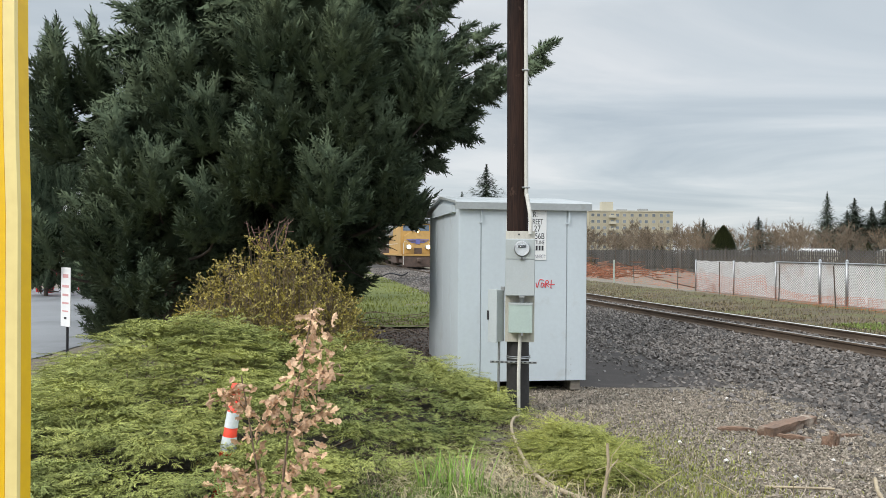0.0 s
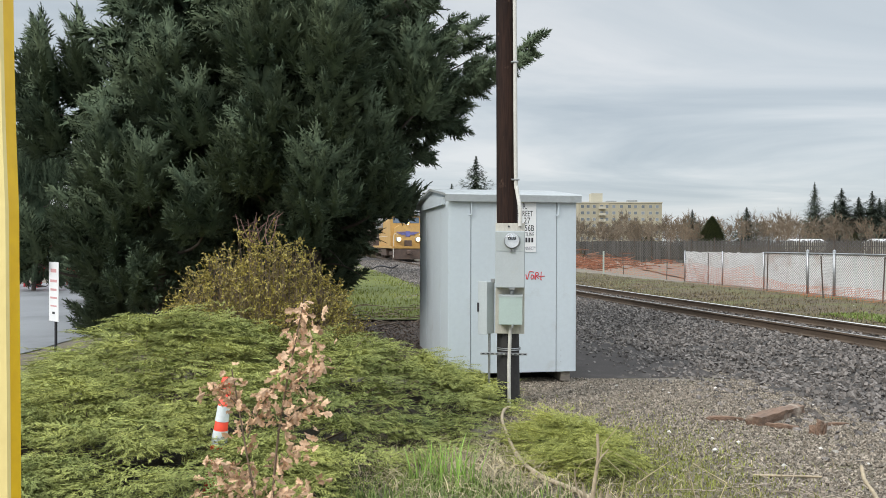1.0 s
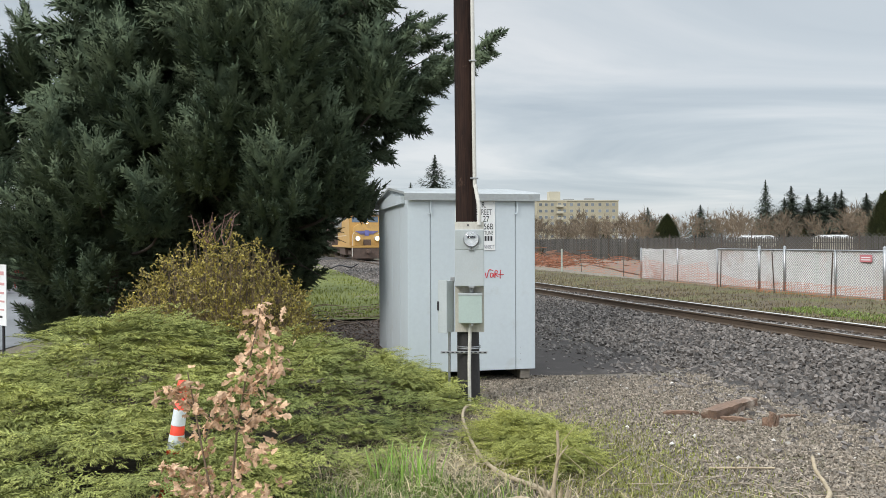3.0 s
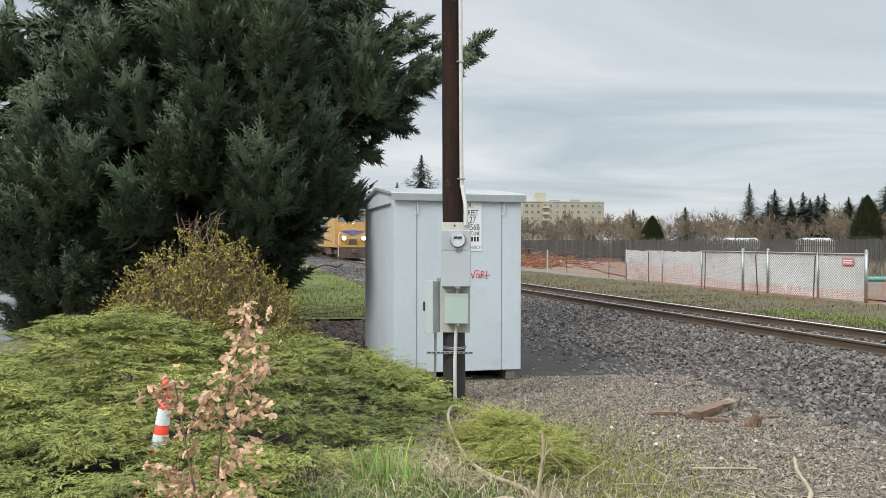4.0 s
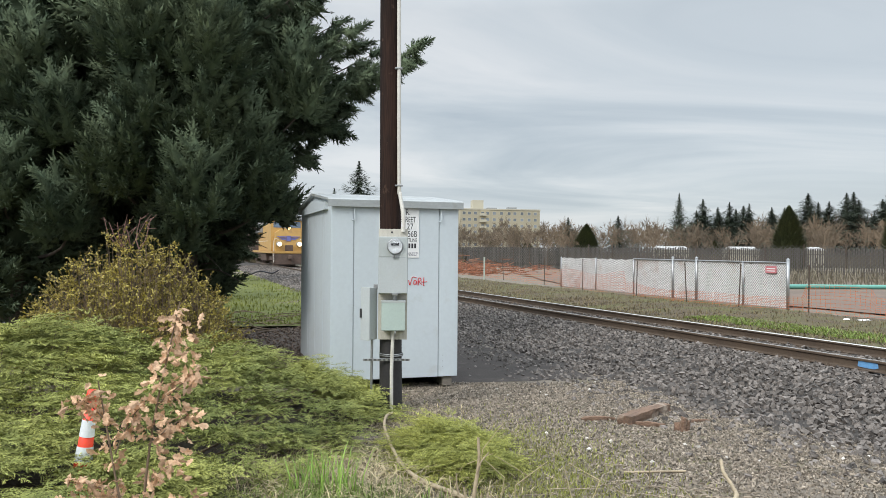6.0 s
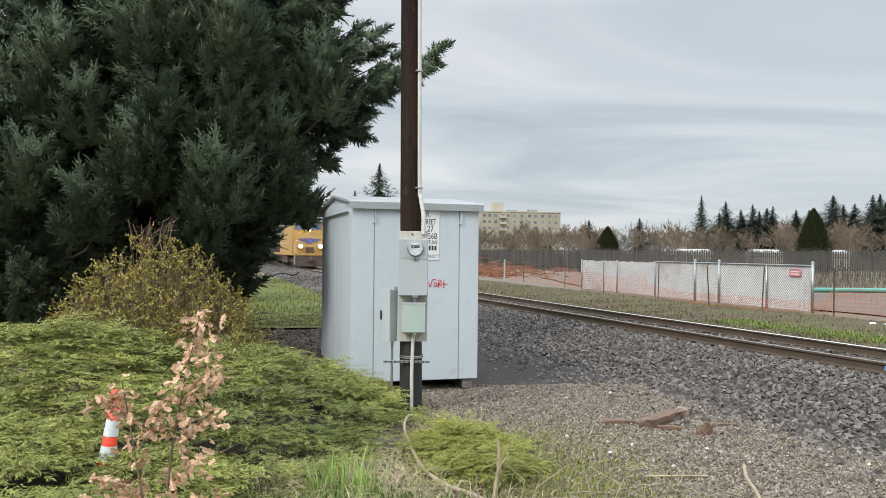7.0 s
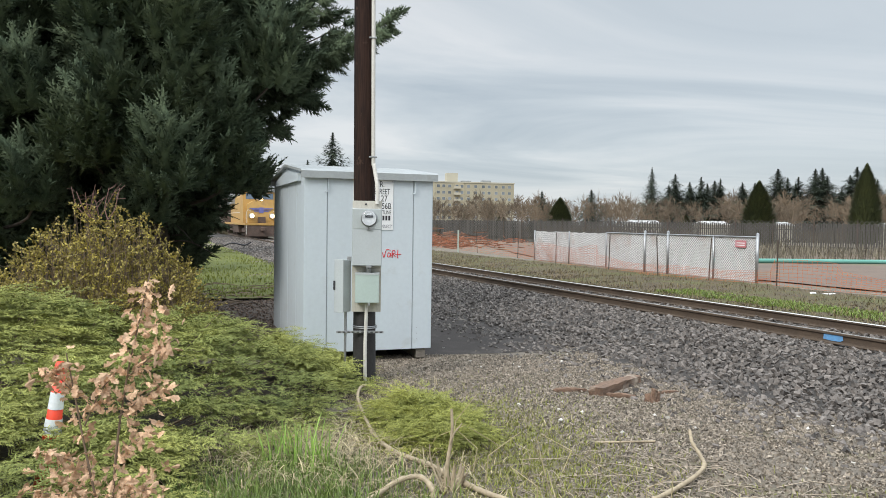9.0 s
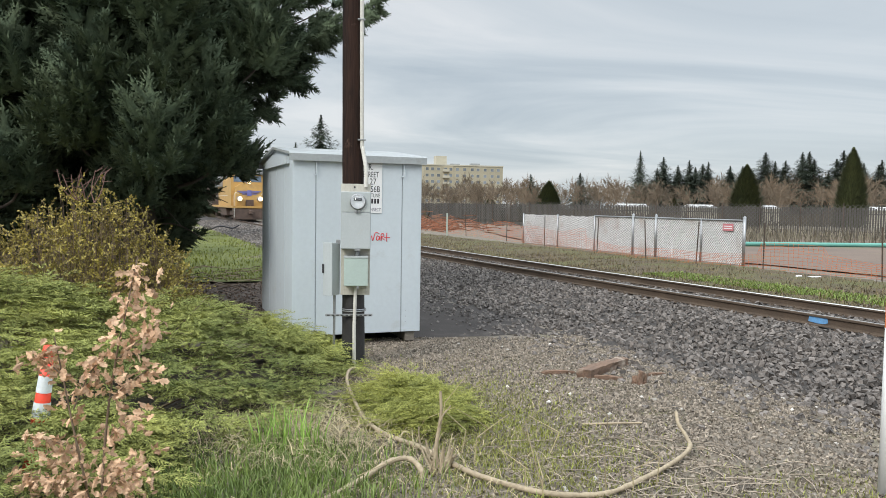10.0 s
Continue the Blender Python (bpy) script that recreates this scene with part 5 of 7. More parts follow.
for x, y, s, a in ((-9.9, 18.5, 0.42, 200), (-13.6, 24, 0.5, 20), (-12.6, 44, 1.15, 140), (-9.2, 28, 1.0, 250), (-16.5, 36, 0.95, 310), (-5.7, 16.6, 0.75, 120), (-7.4, 16.4, 0.58, 10)):
    copy_thing(back_tree, pose(x, y, 0, 0, 0, a) @ Matrix.Diagonal((s, s, s, 1)))


# low spreading juniper: a flat feathery plume, many times
def plume(seed, ribs=6):
    r = rng(seed)
    V = []
    ax, sx, ny = np.eye(3)[[2, 0, 1]]

    def leaf(p, d, L, w):
        side = unit(np.cross(d, ny) + ny * r.normal(0, 0.5)) * w / 2
        V.extend([p - side, p + side, p + d * L])
    for i in range(ribs):
        t = 0.06 + 0.94 * i / ribs
        bend = ny * (-0.10 * t * t)
        for s in (-1, 1):
            d = unit(ax * 0.85 + sx * s * 0.62 * (1.1 - 0.45 * t) + ny * r.normal(0, 0.22))
            L = 0.34 * (1.12 - t) ** 0.6 * r.uniform(0.7, 1.2)
            p = ax * t + bend
            leaf(p, d, L, 0.050)
            for q in (0.3, 0.62):
                leaf(p + d * L * q, unit(d + sx * s * r.uniform(-0.8, 0.5) + ny * r.normal(0, 0.35) + ax * 0.2), L * 0.45, 0.048)
    V.extend([ax * 0.9 - sx * 0.02, ax * 0.9 + sx * 0.02, ax * 1.12 + ny * -0.12])
    return np.array(V), np.arange(len(V)).reshape(-1, 3)


PLUMES = [plume(k) for k in (5, 6, 7)]


def juniper(name, where_h, box_, tiers, seed, label, size=0.25, toward=(0, -1), material=M_JUNIPER, fan=5, each=7):
    """where_h(x, y) gives the height of the bush over the ground, 0 outside it. Fans of flat feathery boughs lie one above another, with dark gaps."""
    r = rng(seed)
    x0, y0, x1, y1 = box_
    X, Yv = r.uniform(x0, x1, tiers * 9), y0 + (y1 - y0) * r.random(tiers * 9) ** 1.2
    H = where_h(X, Yv)
    keep = []
    for k in np.flatnonzero(H > 0.05):
        if len(keep) < tiers and all((X[k] - X[j]) ** 2 + (Yv[k] - Yv[j]) ** 2 > (0.30 * size) ** 2 for j in keep[-400:]):
            keep.append(k)
    X, Yv, H = X[keep], Yv[keep], H[keep]
    n = len(X)
    e = 0.15
    gx, gy = (where_h(X + e, Yv) - where_h(X - e, Yv)) / (2 * e), (where_h(X, Yv + e) - where_h(X, Yv - e)) / (2 * e)
    shelf = 0.15
    Z = np.minimum(1.1 * H, (np.floor(H / shelf + 0.8 * np.sin(X * 1.9 + 1.1 * Yv) + 0.5 * np.sin(4.1 * X - 2.3 * Yv)) + 0.9 - r.choice(3, n, p=(0.72, 0.18, 0.10)) * 0.8) * shelf)
    Z = np.maximum(Z, 0.35 * H) + r.normal(0, 0.018, n)
    drift = np.stack([np.sin(X * 2.1 + Yv * 1.3), np.cos(X * 1.7 - Yv * 0.9 + 1)], -1) * 0.5
    A = np.arctan2(-gy * 0.9 + drift[:, 1] + toward[1] * 0.4, -gx * 0.9 + drift[:, 0] + toward[0] * 0.4) + r.normal(0, 0.35, n)
    # boughs of each fan
    rep = lambda q: np.repeat(q, fan, 0)
    A = rep(A) + np.tile(np.linspace(-0.85, 0.85, fan), n) + r.normal(0, 0.16, n * fan)
    D = np.stack([np.cos(A), np.sin(A), 0 * A], -1)
    L = rep(size * r.uniform(1.6, 3.1, n)) * r.uniform(0.7, 1.15, n * fan)
    lift, droop = rep(r.uniform(0.06, 0.28, n)) + r.normal(0, 0.05, n * fan), rep(r.uniform(0.0, 0.24, n))
    B = rep(np.stack([X, Yv, Z - 0.05], -1)) + r.normal(0, 0.03, (n * fan, 3))
    # plumes along each bough, left and right in turn
    rep2 = lambda q: np.repeat(q, each, 0)
    u = np.tile(np.linspace(0.1, 1, each), n * fan)[:, None]
    sg = np.tile(np.where(np.arange(each) % 2 == 0, 1.0, -1.0), n * fan)[:, None]
    sg[each - 1::each] = 0
    Dk, Lk, li, dr = rep2(D), rep2(L)[:, None], rep2(lift)[:, None], rep2(droop)[:, None]
    across = np.stack([-Dk[:, 1], Dk[:, 0], 0 * Dk[:, 0]], -1)
    up_ = np.array((0, 0, 1.0))
    P = rep2(B) + Dk * Lk * (u - 0.5) + up_ * Lk * (li * u - dr * u * u)
    d = unit(Dk + across * sg * (0.9 - 0.35 * u) + up_ * (li - 1.1 * dr * u) + r.normal(0, 0.09, P.shape))
    sz, sp = size * (1.0 - 0.38 * u[:, 0]) * r.uniform(0.7, 1.2, len(P)), r.normal(0, 0.2, len(P))
    P = np.maximum(P, (-99, -99, 0.03))
    body = unit(np.stack([-rep2(rep(gx)) * 0.4, -rep2(rep(gy)) * 0.4, np.full(len(P), 0.45)], -1) + d * 0.55)
    Vs, Ns = [], []
    for k in range(3):
        V, F = spread(*PLUMES[k], frames(P[k::3], d[k::3], sz[k::3], sp[k::3]))
        face = unit(np.cross(V[1::3] - V[0::3], V[2::3] - V[0::3]))
        face *= np.where(face[:, 2:] < 0, -1, 1)
        b = np.repeat(body[k::3], len(PLUMES[k][0]) // 3, 0)
        Vs.append(V); Ns.append(np.repeat(unit(b + face * 0.7), 3, 0))
    V = np.concatenate(Vs)
    me = npmesh("foliage", V, np.arange(len(V)).reshape(-1, 3))
    rounded(me, np.concatenate(Ns))
    bush = empty(name, Matrix(), label, "bush")
    link("foliage", me, material, bush)
    # woody stems underneath
    wood = []
    for k in range(0, n, 6):
        a = np.array((X[k] * 0.7 + 0.3 * X.mean(), Yv[k] * 0.7 + 0.3 * Yv.mean(), 0.0)); b = np.array((X[k], Yv[k], Z[k]))
        wood.append(tube_arrays([a, (a + b) / 2 + (0, 0, 0.1 * H[k]), b], [0.010, 0.008, 0.004], 4))
    V, F = joined(wood)
    tagged(link("woody_base", npmesh("woody_base", V, F), M_TWIG, bush), kind="stuff")
    return bush


def mound(x, y):
    ridge = np.interp(x, [-7.4, -6.2, -5.6, -5.05, -4.55, -3.4, -2.2, -1.6, -1.15, -0.6, 0.05], [0.0, 0.22, 0.45, 0.78, 1.14, 1.18, 0.95, 0.86, 0.62, 0.36, 0.0])
    along = np.interp(y, [3.6, 4.2, 5.2, 6.4, 7.6, 8.6, 9.6, 10.6], [0.0, 0.30, 0.46, 0.64, 0.86, 1.0, 0.8, 0.0])
    edge = np.interp(y, [3.6, 5.0, 6.3, 8.0, 9.5], [-2.0, -1.55, -1.0, -0.28, 0.0])
    lump = 1 + 0.17 * np.sin(2.6 * x + 0.6 * y) * np.cos(2.1 * y - 0.7 * x) + 0.09 * np.sin(5.1 * x + 2) * np.sin(4.3 * y)
    h = 0.86 * ridge ** 0.9 * along * lump * np.clip((edge - x) / 0.35 + 0.25, 0, 1)
    return h


juniper("juniper_bush", mound, (-8.0, 3.7, 0.0, 10.4), 860, 201, "low spreading yellow-green juniper bush with feathery tips", 0.25)
# near-black sheet on the ground: shade below the boughs put in as colour
sheet("juniper_shade_sheet", [(-7.6, 6.2), (-5.0, 4.4), (-2.1, 4.0), (-1.5, 5.2), (-0.9, 6.8), (-0.35, 8.4), (-0.3, 9.6), (-2.0, 10.4), (-5.0, 10.3), (-7.2, 9.4)], 0.006, mat("juniper_shade_brown", (0.045, 0.036, 0.024), (0.026, 0.021, 0.015), 0.95, scale=4, fine=40, bump=0.8, dist=0.02), "dark brown sheet standing in for the shade under the juniper", "soil", 0.3, 0.08, 19)


def clump(x, y):
    return 0.17 * np.clip(1 - ((x - 0.48) / 0.56) ** 2 - ((y - 7.2) / 0.95) ** 2, 0, 1) ** 0.6


juniper("juniper_clump", clump, (-0.2, 6.0, 1.1, 8.3), 75, 207, "small golden-green juniper clump beside the gravel", 0.24, (0.6, -0.4), mat("golden_juniper", (0.42, 0.42, 0.11), (0.22, 0.24, 0.065), 0.65, scale=0.9, fine=5, bump=0, island=0.4, thin=0.3, spec=0.3))


def olive_shrub():
    r = rng(301)
    cx, cy, H, R = -3.76, 10.9, 2.12, 1.5
    bush = empty("olive_shrub", pose(cx, cy, 0), "rounded shrub with olive-yellow leaves on brown twigs", "bush")
    wood, pos, ax, size = [], [], [], []
    for k in range(760):
        a, q = r.uniform(0, 6.283), math.sqrt(r.random())
        top = H * (1 - 0.68 * q ** 1.8) * r.uniform(0.82, 1.03)
        tip = np.array((R * q * math.cos(a), R * 0.95 * q * math.sin(a), max(0.25, top)))
        base = np.array((tip[0] * 0.30, tip[1] * 0.30, 0.02))
        mid = (base + tip) / 2 + np.array((tip[0] * 0.18, tip[1] * 0.18, -0.05)) + r.normal(0, 0.05, 3)
        P = np.array([tuple(p) for p in smooth_path([base, mid, tip], 3)])
        wood.append(tube_arrays(P, np.linspace(0.008, 0.0022, len(P)), 3))
        for b in range(5):
            s = P[r.integers(len(P) // 2, len(P))]
            d = unit(unit(tip - base) * 0.7 + r.normal(0, 0.7, 3))
            e = s + d * r.uniform(0.10, 0.26)
            wood.append(tube_arrays([s, (s + e) / 2 + r.normal(0, 0.01, 3), e], [0.003, 0.0022, 0.0015], 3))
            m = 14 if r.random() < 0.72 else 3
            u = r.random(m)[:, None]
            pos.append(s + (e - s) * u); ax.append(unit(d + r.normal(0, 0.7, (m, 3)))); size.append(r.uniform(0.024, 0.044, m))
    V, F = joined(wood)
    link("branchwork", npmesh("branchwork", V, F), M_TWIG, bush)
    leaf = (np.array([(-0.22, 0, 0.0), (0.22, 0, 0.0), (0.3, 0.05, 0.55), (0, 0, 1.0), (-0.3, 0.05, 0.55)]), np.array([(0, 1, 2), (0, 2, 4), (4, 2, 3)]))
    V, F = spread(*leaf, frames(np.concatenate(pos), np.concatenate(ax), np.concatenate(size), r.uniform(0, 6.28, sum(map(len, pos)))))
    link("leaves", npmesh("leaves", V, F), M_OLIVE, bush)
    # bare twigs that stand above the top
    wood = []
    for k in range(9):
        b = np.array((r.normal(-0.1, 0.14), r.normal(0, 0.1), H - 0.2)); t = b + np.array((r.normal(0, 0.16), r.normal(0, 0.1), r.uniform(0.28, 0.52)))
        wood.append(tube_arrays(smooth_path([b, (b + t) / 2 + r.normal(0, 0.04, 3), t], 3), np.linspace(0.008, 0.004, 7), 4))
        for j in range(4):
            s = b + (t - b) * r.uniform(0.4, 1)
            wood.append(tube_arrays([s, s + unit(r.normal(0, 1, 3) + (0, 0, 0.6)) * r.uniform(0.08, 0.2)], [0.004, 0.002], 3))
    V, F = joined(wood)
    link("bare_top", npmesh("bare_top", V, F), mat("reddish_twig", (0.21, 0.12, 0.10), rough=0.8, bump=0), bush)


olive_shrub()


# ---- young oak with last year's leaves ----
def oak_sapling():
    r = rng(401)
    oak = empty("oak_sapling", pose(-1.52, 4.6, 0), "young oak sapling with withered brown lobed leaves", "sapling")
    O = np.array((-1.52, 4.6, 0))
    lines = [([(-1.53, 4.6, -0.03), (-1.52, 4.6, 0.31), (-1.49, 4.6, 0.68), (-1.44, 4.6, 1.02), (-1.37, 4.58, 1.33), (-1.31, 4.6, 1.63)], 0.010),
             ([(-1.55, 4.58, -0.03), (-1.60, 4.55, 0.33), (-1.66, 4.55, 0.63), (-1.72, 4.55, 0.96), (-1.76, 4.55, 1.17)], 0.009),
             ([(-1.44, 4.6, 1.02), (-1.29, 4.58, 1.15), (-1.16, 4.6, 1.25)], 0.005), ([(-1.47, 4.55, 0.80), (-1.3, 4.5, 0.94), (-1.17, 4.5, 1.02)], 0.005),
             ([(-1.66, 4.55, 0.75), (-1.55, 4.5, 0.97), (-1.46, 4.5, 1.06)], 0.005), ([(-1.72, 4.55, 0.95), (-1.83, 4.55, 1.05), (-1.90, 4.5, 1.07)], 0.004),
             ([(-1.50, 4.6, 0.55), (-1.38, 4.55, 0.66), (-1.25, 4.5, 0.74)], 0.004), ([(-1.62, 4.55, 0.5), (-1.78, 4.52, 0.58), (-1.90, 4.5, 0.60)], 0.004),
             ([(-1.53, 4.6, 0.2), (-1.4, 4.5, 0.36), (-1.22, 4.45, 0.42)], 0.005), ([(-1.6, 4.55, 0.2), (-1.75, 4.5, 0.36), (-1.95, 4.45, 0.40)], 0.005)]
    paths = []
    for pts, rad in lines:
        P = np.array([tuple(p) for p in smooth_path(pts, 6)]) - O
        paths.append(P)
        V, F = tube_arrays(P, np.linspace(rad, rad * 0.4, len(P)), 6)
        link("stem", npmesh("stem", V, F), M_TWIG, oak, smooth=True)
    # four lobed leaves, curled
    shapes = []
    for k in range(4):
        g = rng(410 + k)
        out = []
        for side in (1, -1):
            row = [(0.02, 0.02), (0.10, 0.20), (0.14, 0.30), (0.09, 0.38), (0.22, 0.50), (0.25, 0.60), (0.14, 0.66), (0.22, 0.80), (0.12, 0.92)]
            out.append([(side * x * 1.4 * g.uniform(0.85, 1.15), z * g.uniform(0.97, 1.03)) for x, z in row])
        fold, curl = g.uniform(0.2, 0.75), g.uniform(-0.7, 0.8)
        pt = lambda x, z: (x * math.cos(fold), abs(x) * math.sin(fold) + curl * (z * z) * 0.5 + 0.05 * math.sin(9 * z + 5 * x), z)
        V = [pt(x, z) for x, z in out[0]] + [pt(x, z) for x, z in out[1]] + [pt(0, z) for z in np.linspace(0, 1, 10)]
        F = []
        for s in (0, 9):
            for i in range(8):
                F += [(s + i, s + i + 1, 18 + i + 1), (s + i, 18 + i + 1, 18 + i)]
            F.append((s + 8, 18 + 9, 18 + 8))
        me = npmesh("leaf", np.array(V), np.array(F)); me.materials.append(M_DEADLEAF)
        shapes.append(me)
    spots = []
    for k, P in enumerate(paths):
        for i in range(46):
            lo = 0.55 if k < 2 else 0.25
            spots.append((P[int(len(P) * r.uniform(lo, 1)) - 1], 0.05))
    for i in range(300):
        spots.append((np.array((r.uniform(-0.40, 0.28), r.uniform(-0.25, 0.1), r.uniform(0.12, 0.52))), 0.06))
    for i in range(80):
        t = r.uniform(0.45, 0.92); P = paths[0]
        spots.append((P[int(len(P) * t)] + np.array((r.normal(0.05, 0.07), r.normal(0, 0.05), r.normal(0, 0.06))), 0.05))
    for s, j in spots:
        p = s + r.normal(0, j * 0.6, 3)
        d = unit(np.array((r.normal(0, 0.7), r.normal(-0.2, 0.7), r.normal(-0.45, 0.6))))
        sz = r.uniform(0.038, 0.082)
        m = frames([p], [d], [sz], np.array([r.uniform(0, 6.28)]))[0]
        link("leaf", shapes[r.integers(0, 4)], None, oak, Matrix(m.tolist()))


oak_sapling()


# ---- traffic cone in the juniper ----
def traffic_cone():
    cone = empty("traffic_cone", pose(-2.33, 5.62, 0, 0, 7.5, 0), "tall orange traffic cone with white reflective bands, leaning in the bushes", "traffic cone")
    M_OR = mat("faded_orange_plastic", (0.85, 0.07, 0.03), (0.72, 0.06, 0.03), 0.5, scale=6, fine=40, bump=0.05)
    M_REF = mat("reflective_band", (0.70, 0.74, 0.78), (0.58, 0.62, 0.66), 0.35, scale=12, fine=60, bump=0.1)
    def rad(z):
        return 0.080 - 0.048 * z / 0.92
    b = bmesh.new(); box(-0.18, -0.18, 0.0, 0.18, 0.18, 0.04, 0.015, 2, b)
    part("base", b, M_BLACK, cone)
    b = bmesh.new(); cyl((0, 0, 0.04), (0, 0, 0.88), rad(0.04), rad(0.88), 28, b)
    part("body", b, M_OR, cone, smooth=True)
    b = bmesh.new(); cyl((0, 0, 0.88), (0, 0, 0.93), 0.045, 0.036, 24, b)
    part("neck", b, M_OR, cone, smooth=True)
    for z0, z1 in ((0.42, 0.53), (0.60, 0.72)):
        b = bmesh.new(); cyl((0, 0, z0), (0, 0, z1), rad(z0) + 0.003, rad(z1) + 0.003, 28, b, False)
        part("reflective_band", b, M_REF, cone, "white reflective band", True)


traffic_cone()


# ---- grass, straw and litter on the ground ----
def blades(name, spots, heights, material, label, seed, wide=0.006, lean=0.5, kind="stuff"):
    r = rng(seed)
    n = len(spots)
    a = r.uniform(0, 6.283, n)
    out = np.stack([np.cos(a), np.sin(a)], -1) * (heights * lean * r.uniform(0.2, 1.2, n))[:, None]
    side = np.stack([-np.sin(a), np.cos(a)], -1) * (wide * r.uniform(0.6, 1.3, n))[:, None]
    V = []
    for t, w in ((0, 1.0), (0.45, 0.85), (0.8, 0.5)):
        c = spots[:, :2] + out * t ** 1.8
        z = spots[:, 2] + heights * (t - 0.25 * lean * t * t)
        for s in (-1, 1):
            V.append(np.concatenate([c + s * side * w, z[:, None]], 1))
    V.append(np.concatenate([spots[:, :2] + out, (spots[:, 2] + heights * (1 - 0.35 * lean))[:, None]], 1))
    V = np.stack(V, 1).reshape(-1, 3)
    f = np.array([(0, 1, 3), (0, 3, 2), (2, 3, 5), (2, 5, 4), (4, 5, 6)])
    F = (f[None] + (np.arange(n) * 7)[:, None, None]).reshape(-1, 3)
    return tagged(link(name, npmesh(name, V, F), material), label, "grass", kind=kind)


def grass_spots(n, areas, seed):
    """areas: x, y, spread x, spread y, share."""
    r = rng(seed)
    out = []
    for x, y, sx, sy, share in areas:
        k = int(n * share)
        out.append(np.stack([r.normal(x, sx, k), r.normal(y, sy, k), np.zeros(k)], -1))
    return np.concatenate(out)


r_ = rng(500)
S = grass_spots(5200, [(-1.1, 5.0, 0.35, 0.4, 0.12), (-0.65, 6.0, 0.10, 0.12, 0.08), (-0.35, 5.9, 0.12, 0.15, 0.06), (-0.7, 5.4, 0.5, 0.5, 0.40), (-0.3, 5.3, 0.35, 0.4, 0.17), (-0.9, 4.7, 0.5, 0.35, 0.21)], 501)
S = S[S[:, 1] > 3.4]
blades("grass", S, r_.uniform(0.06, 0.20, len(S)), M_GRASS, "fresh green grass in tufts among the dead stems", 502, 0.0045, 0.55)
S = grass_spots(75, [(-0.68, 6.05, 0.07, 0.08, 0.6), (-0.42, 5.95, 0.07, 0.08, 0.4)], 505)
blades("grass_tuft", S, r_.uniform(0.32, 0.52, len(S)), mat("bright_grass", (0.30, 0.46, 0.09), (0.22, 0.36, 0.07), 0.55, bump=0, island=0.35, thin=0.3), "bright green tuft of taller grass", 506, 0.006, 0.45)
S = grass_spots(5200, [(-0.75, 6.3, 0.5, 0.6, 0.36), (0.0, 5.5, 0.6, 0.5, 0.16), (0.9, 5.6, 0.5, 0.5, 0.06), (0.1, 8.8, 0.35, 0.35, 0.10), (-0.5, 8.7, 0.25, 0.3, 0.06), (1.0, 7.4, 0.5, 0.7, 0.10)], 511)
S = S[S[:, 1] > 3.4]
blades("dry_grass", S, r_.uniform(0.03, 0.12, len(S)), M_STRAW, "matted dry straw and dead stems", 512, 0.0035, 1.5)
S = grass_spots(2200, [(-0.75, 6.6, 0.45, 0.5, 0.6), (-0.3, 6.1, 0.4, 0.4, 0.4)], 515)
S[:, 2] = r_.uniform(0.0, 0.10, len(S))
blades("fallen_straw", S, r_.uniform(0.07, 0.15, len(S)), M_STRAW, "fallen pale straw lying over the grass", 516, 0.0035, 2.6)
S = np.concatenate([np.stack([r_.normal(1.2, 0.5, 6000), r_.normal(7.0, 0.9, 6000), np.zeros(6000)], -1), np.stack([r_.normal(1.2, 0.6, 5000), r_.normal(5.6, 0.7, 5000), np.zeros(5000)], -1), np.stack([r_.normal(3.4, 0.5, 900), r_.normal(4.7, 0.35, 900), np.zeros(900)], -1)])
S = S[S[:, 1] > 3.4]
blades("short_grass", S, r_.uniform(0.015, 0.07, len(S)), mat("mossy_grass", (0.25, 0.27, 0.055), (0.18, 0.175, 0.05), 0.7, bump=0, island=0.4, thin=0.2), "thin short yellow-green grass on the gravel", 513, 0.004, 0.9)
# verges
def along(n, y0, y1, o0, o1, seed, bias=1.0):
    r = rng(seed)
    y = y0 + (y1 - y0) * r.random(n) ** bias
    return track(y, r.uniform(o0, o1, n), 0.02)
S = along(16000, 10, 50, 3.3, 9.2, 521, 1.3)
blades("verge_weeds", S, r_.uniform(0.04, 0.20, len(S)), mat("verge_straw", (0.18, 0.138, 0.068), (0.10, 0.082, 0.036), 0.8, bump=0, island=0.5), "dry weeds along the track", 522, 0.008, 0.8)
S = along(9000, 10, 20.5, 4.5, 5.9, 523, 0.9)
blades("verge_grass", S, r_.uniform(0.03, 0.12, len(S)), mat("spring_grass", (0.19, 0.26, 0.045), (0.13, 0.18, 0.038), 0.6, bump=0, island=0.4, thin=0.2), "bright green grass along the track", 524, 0.010, 0.7)
S = along(9000, 21.5, 60, -9, -3.8, 525, 1.5)
blades("bank_grass", S, r_.uniform(0.05, 0.18, len(S)), mat("bank_grass_blades", (0.215, 0.23, 0.036), (0.14, 0.16, 0.032), 0.65, bump=0, island=0.4, thin=0.2), "yellow-green grass on the bank beside the track", 526, 0.012, 0.7)


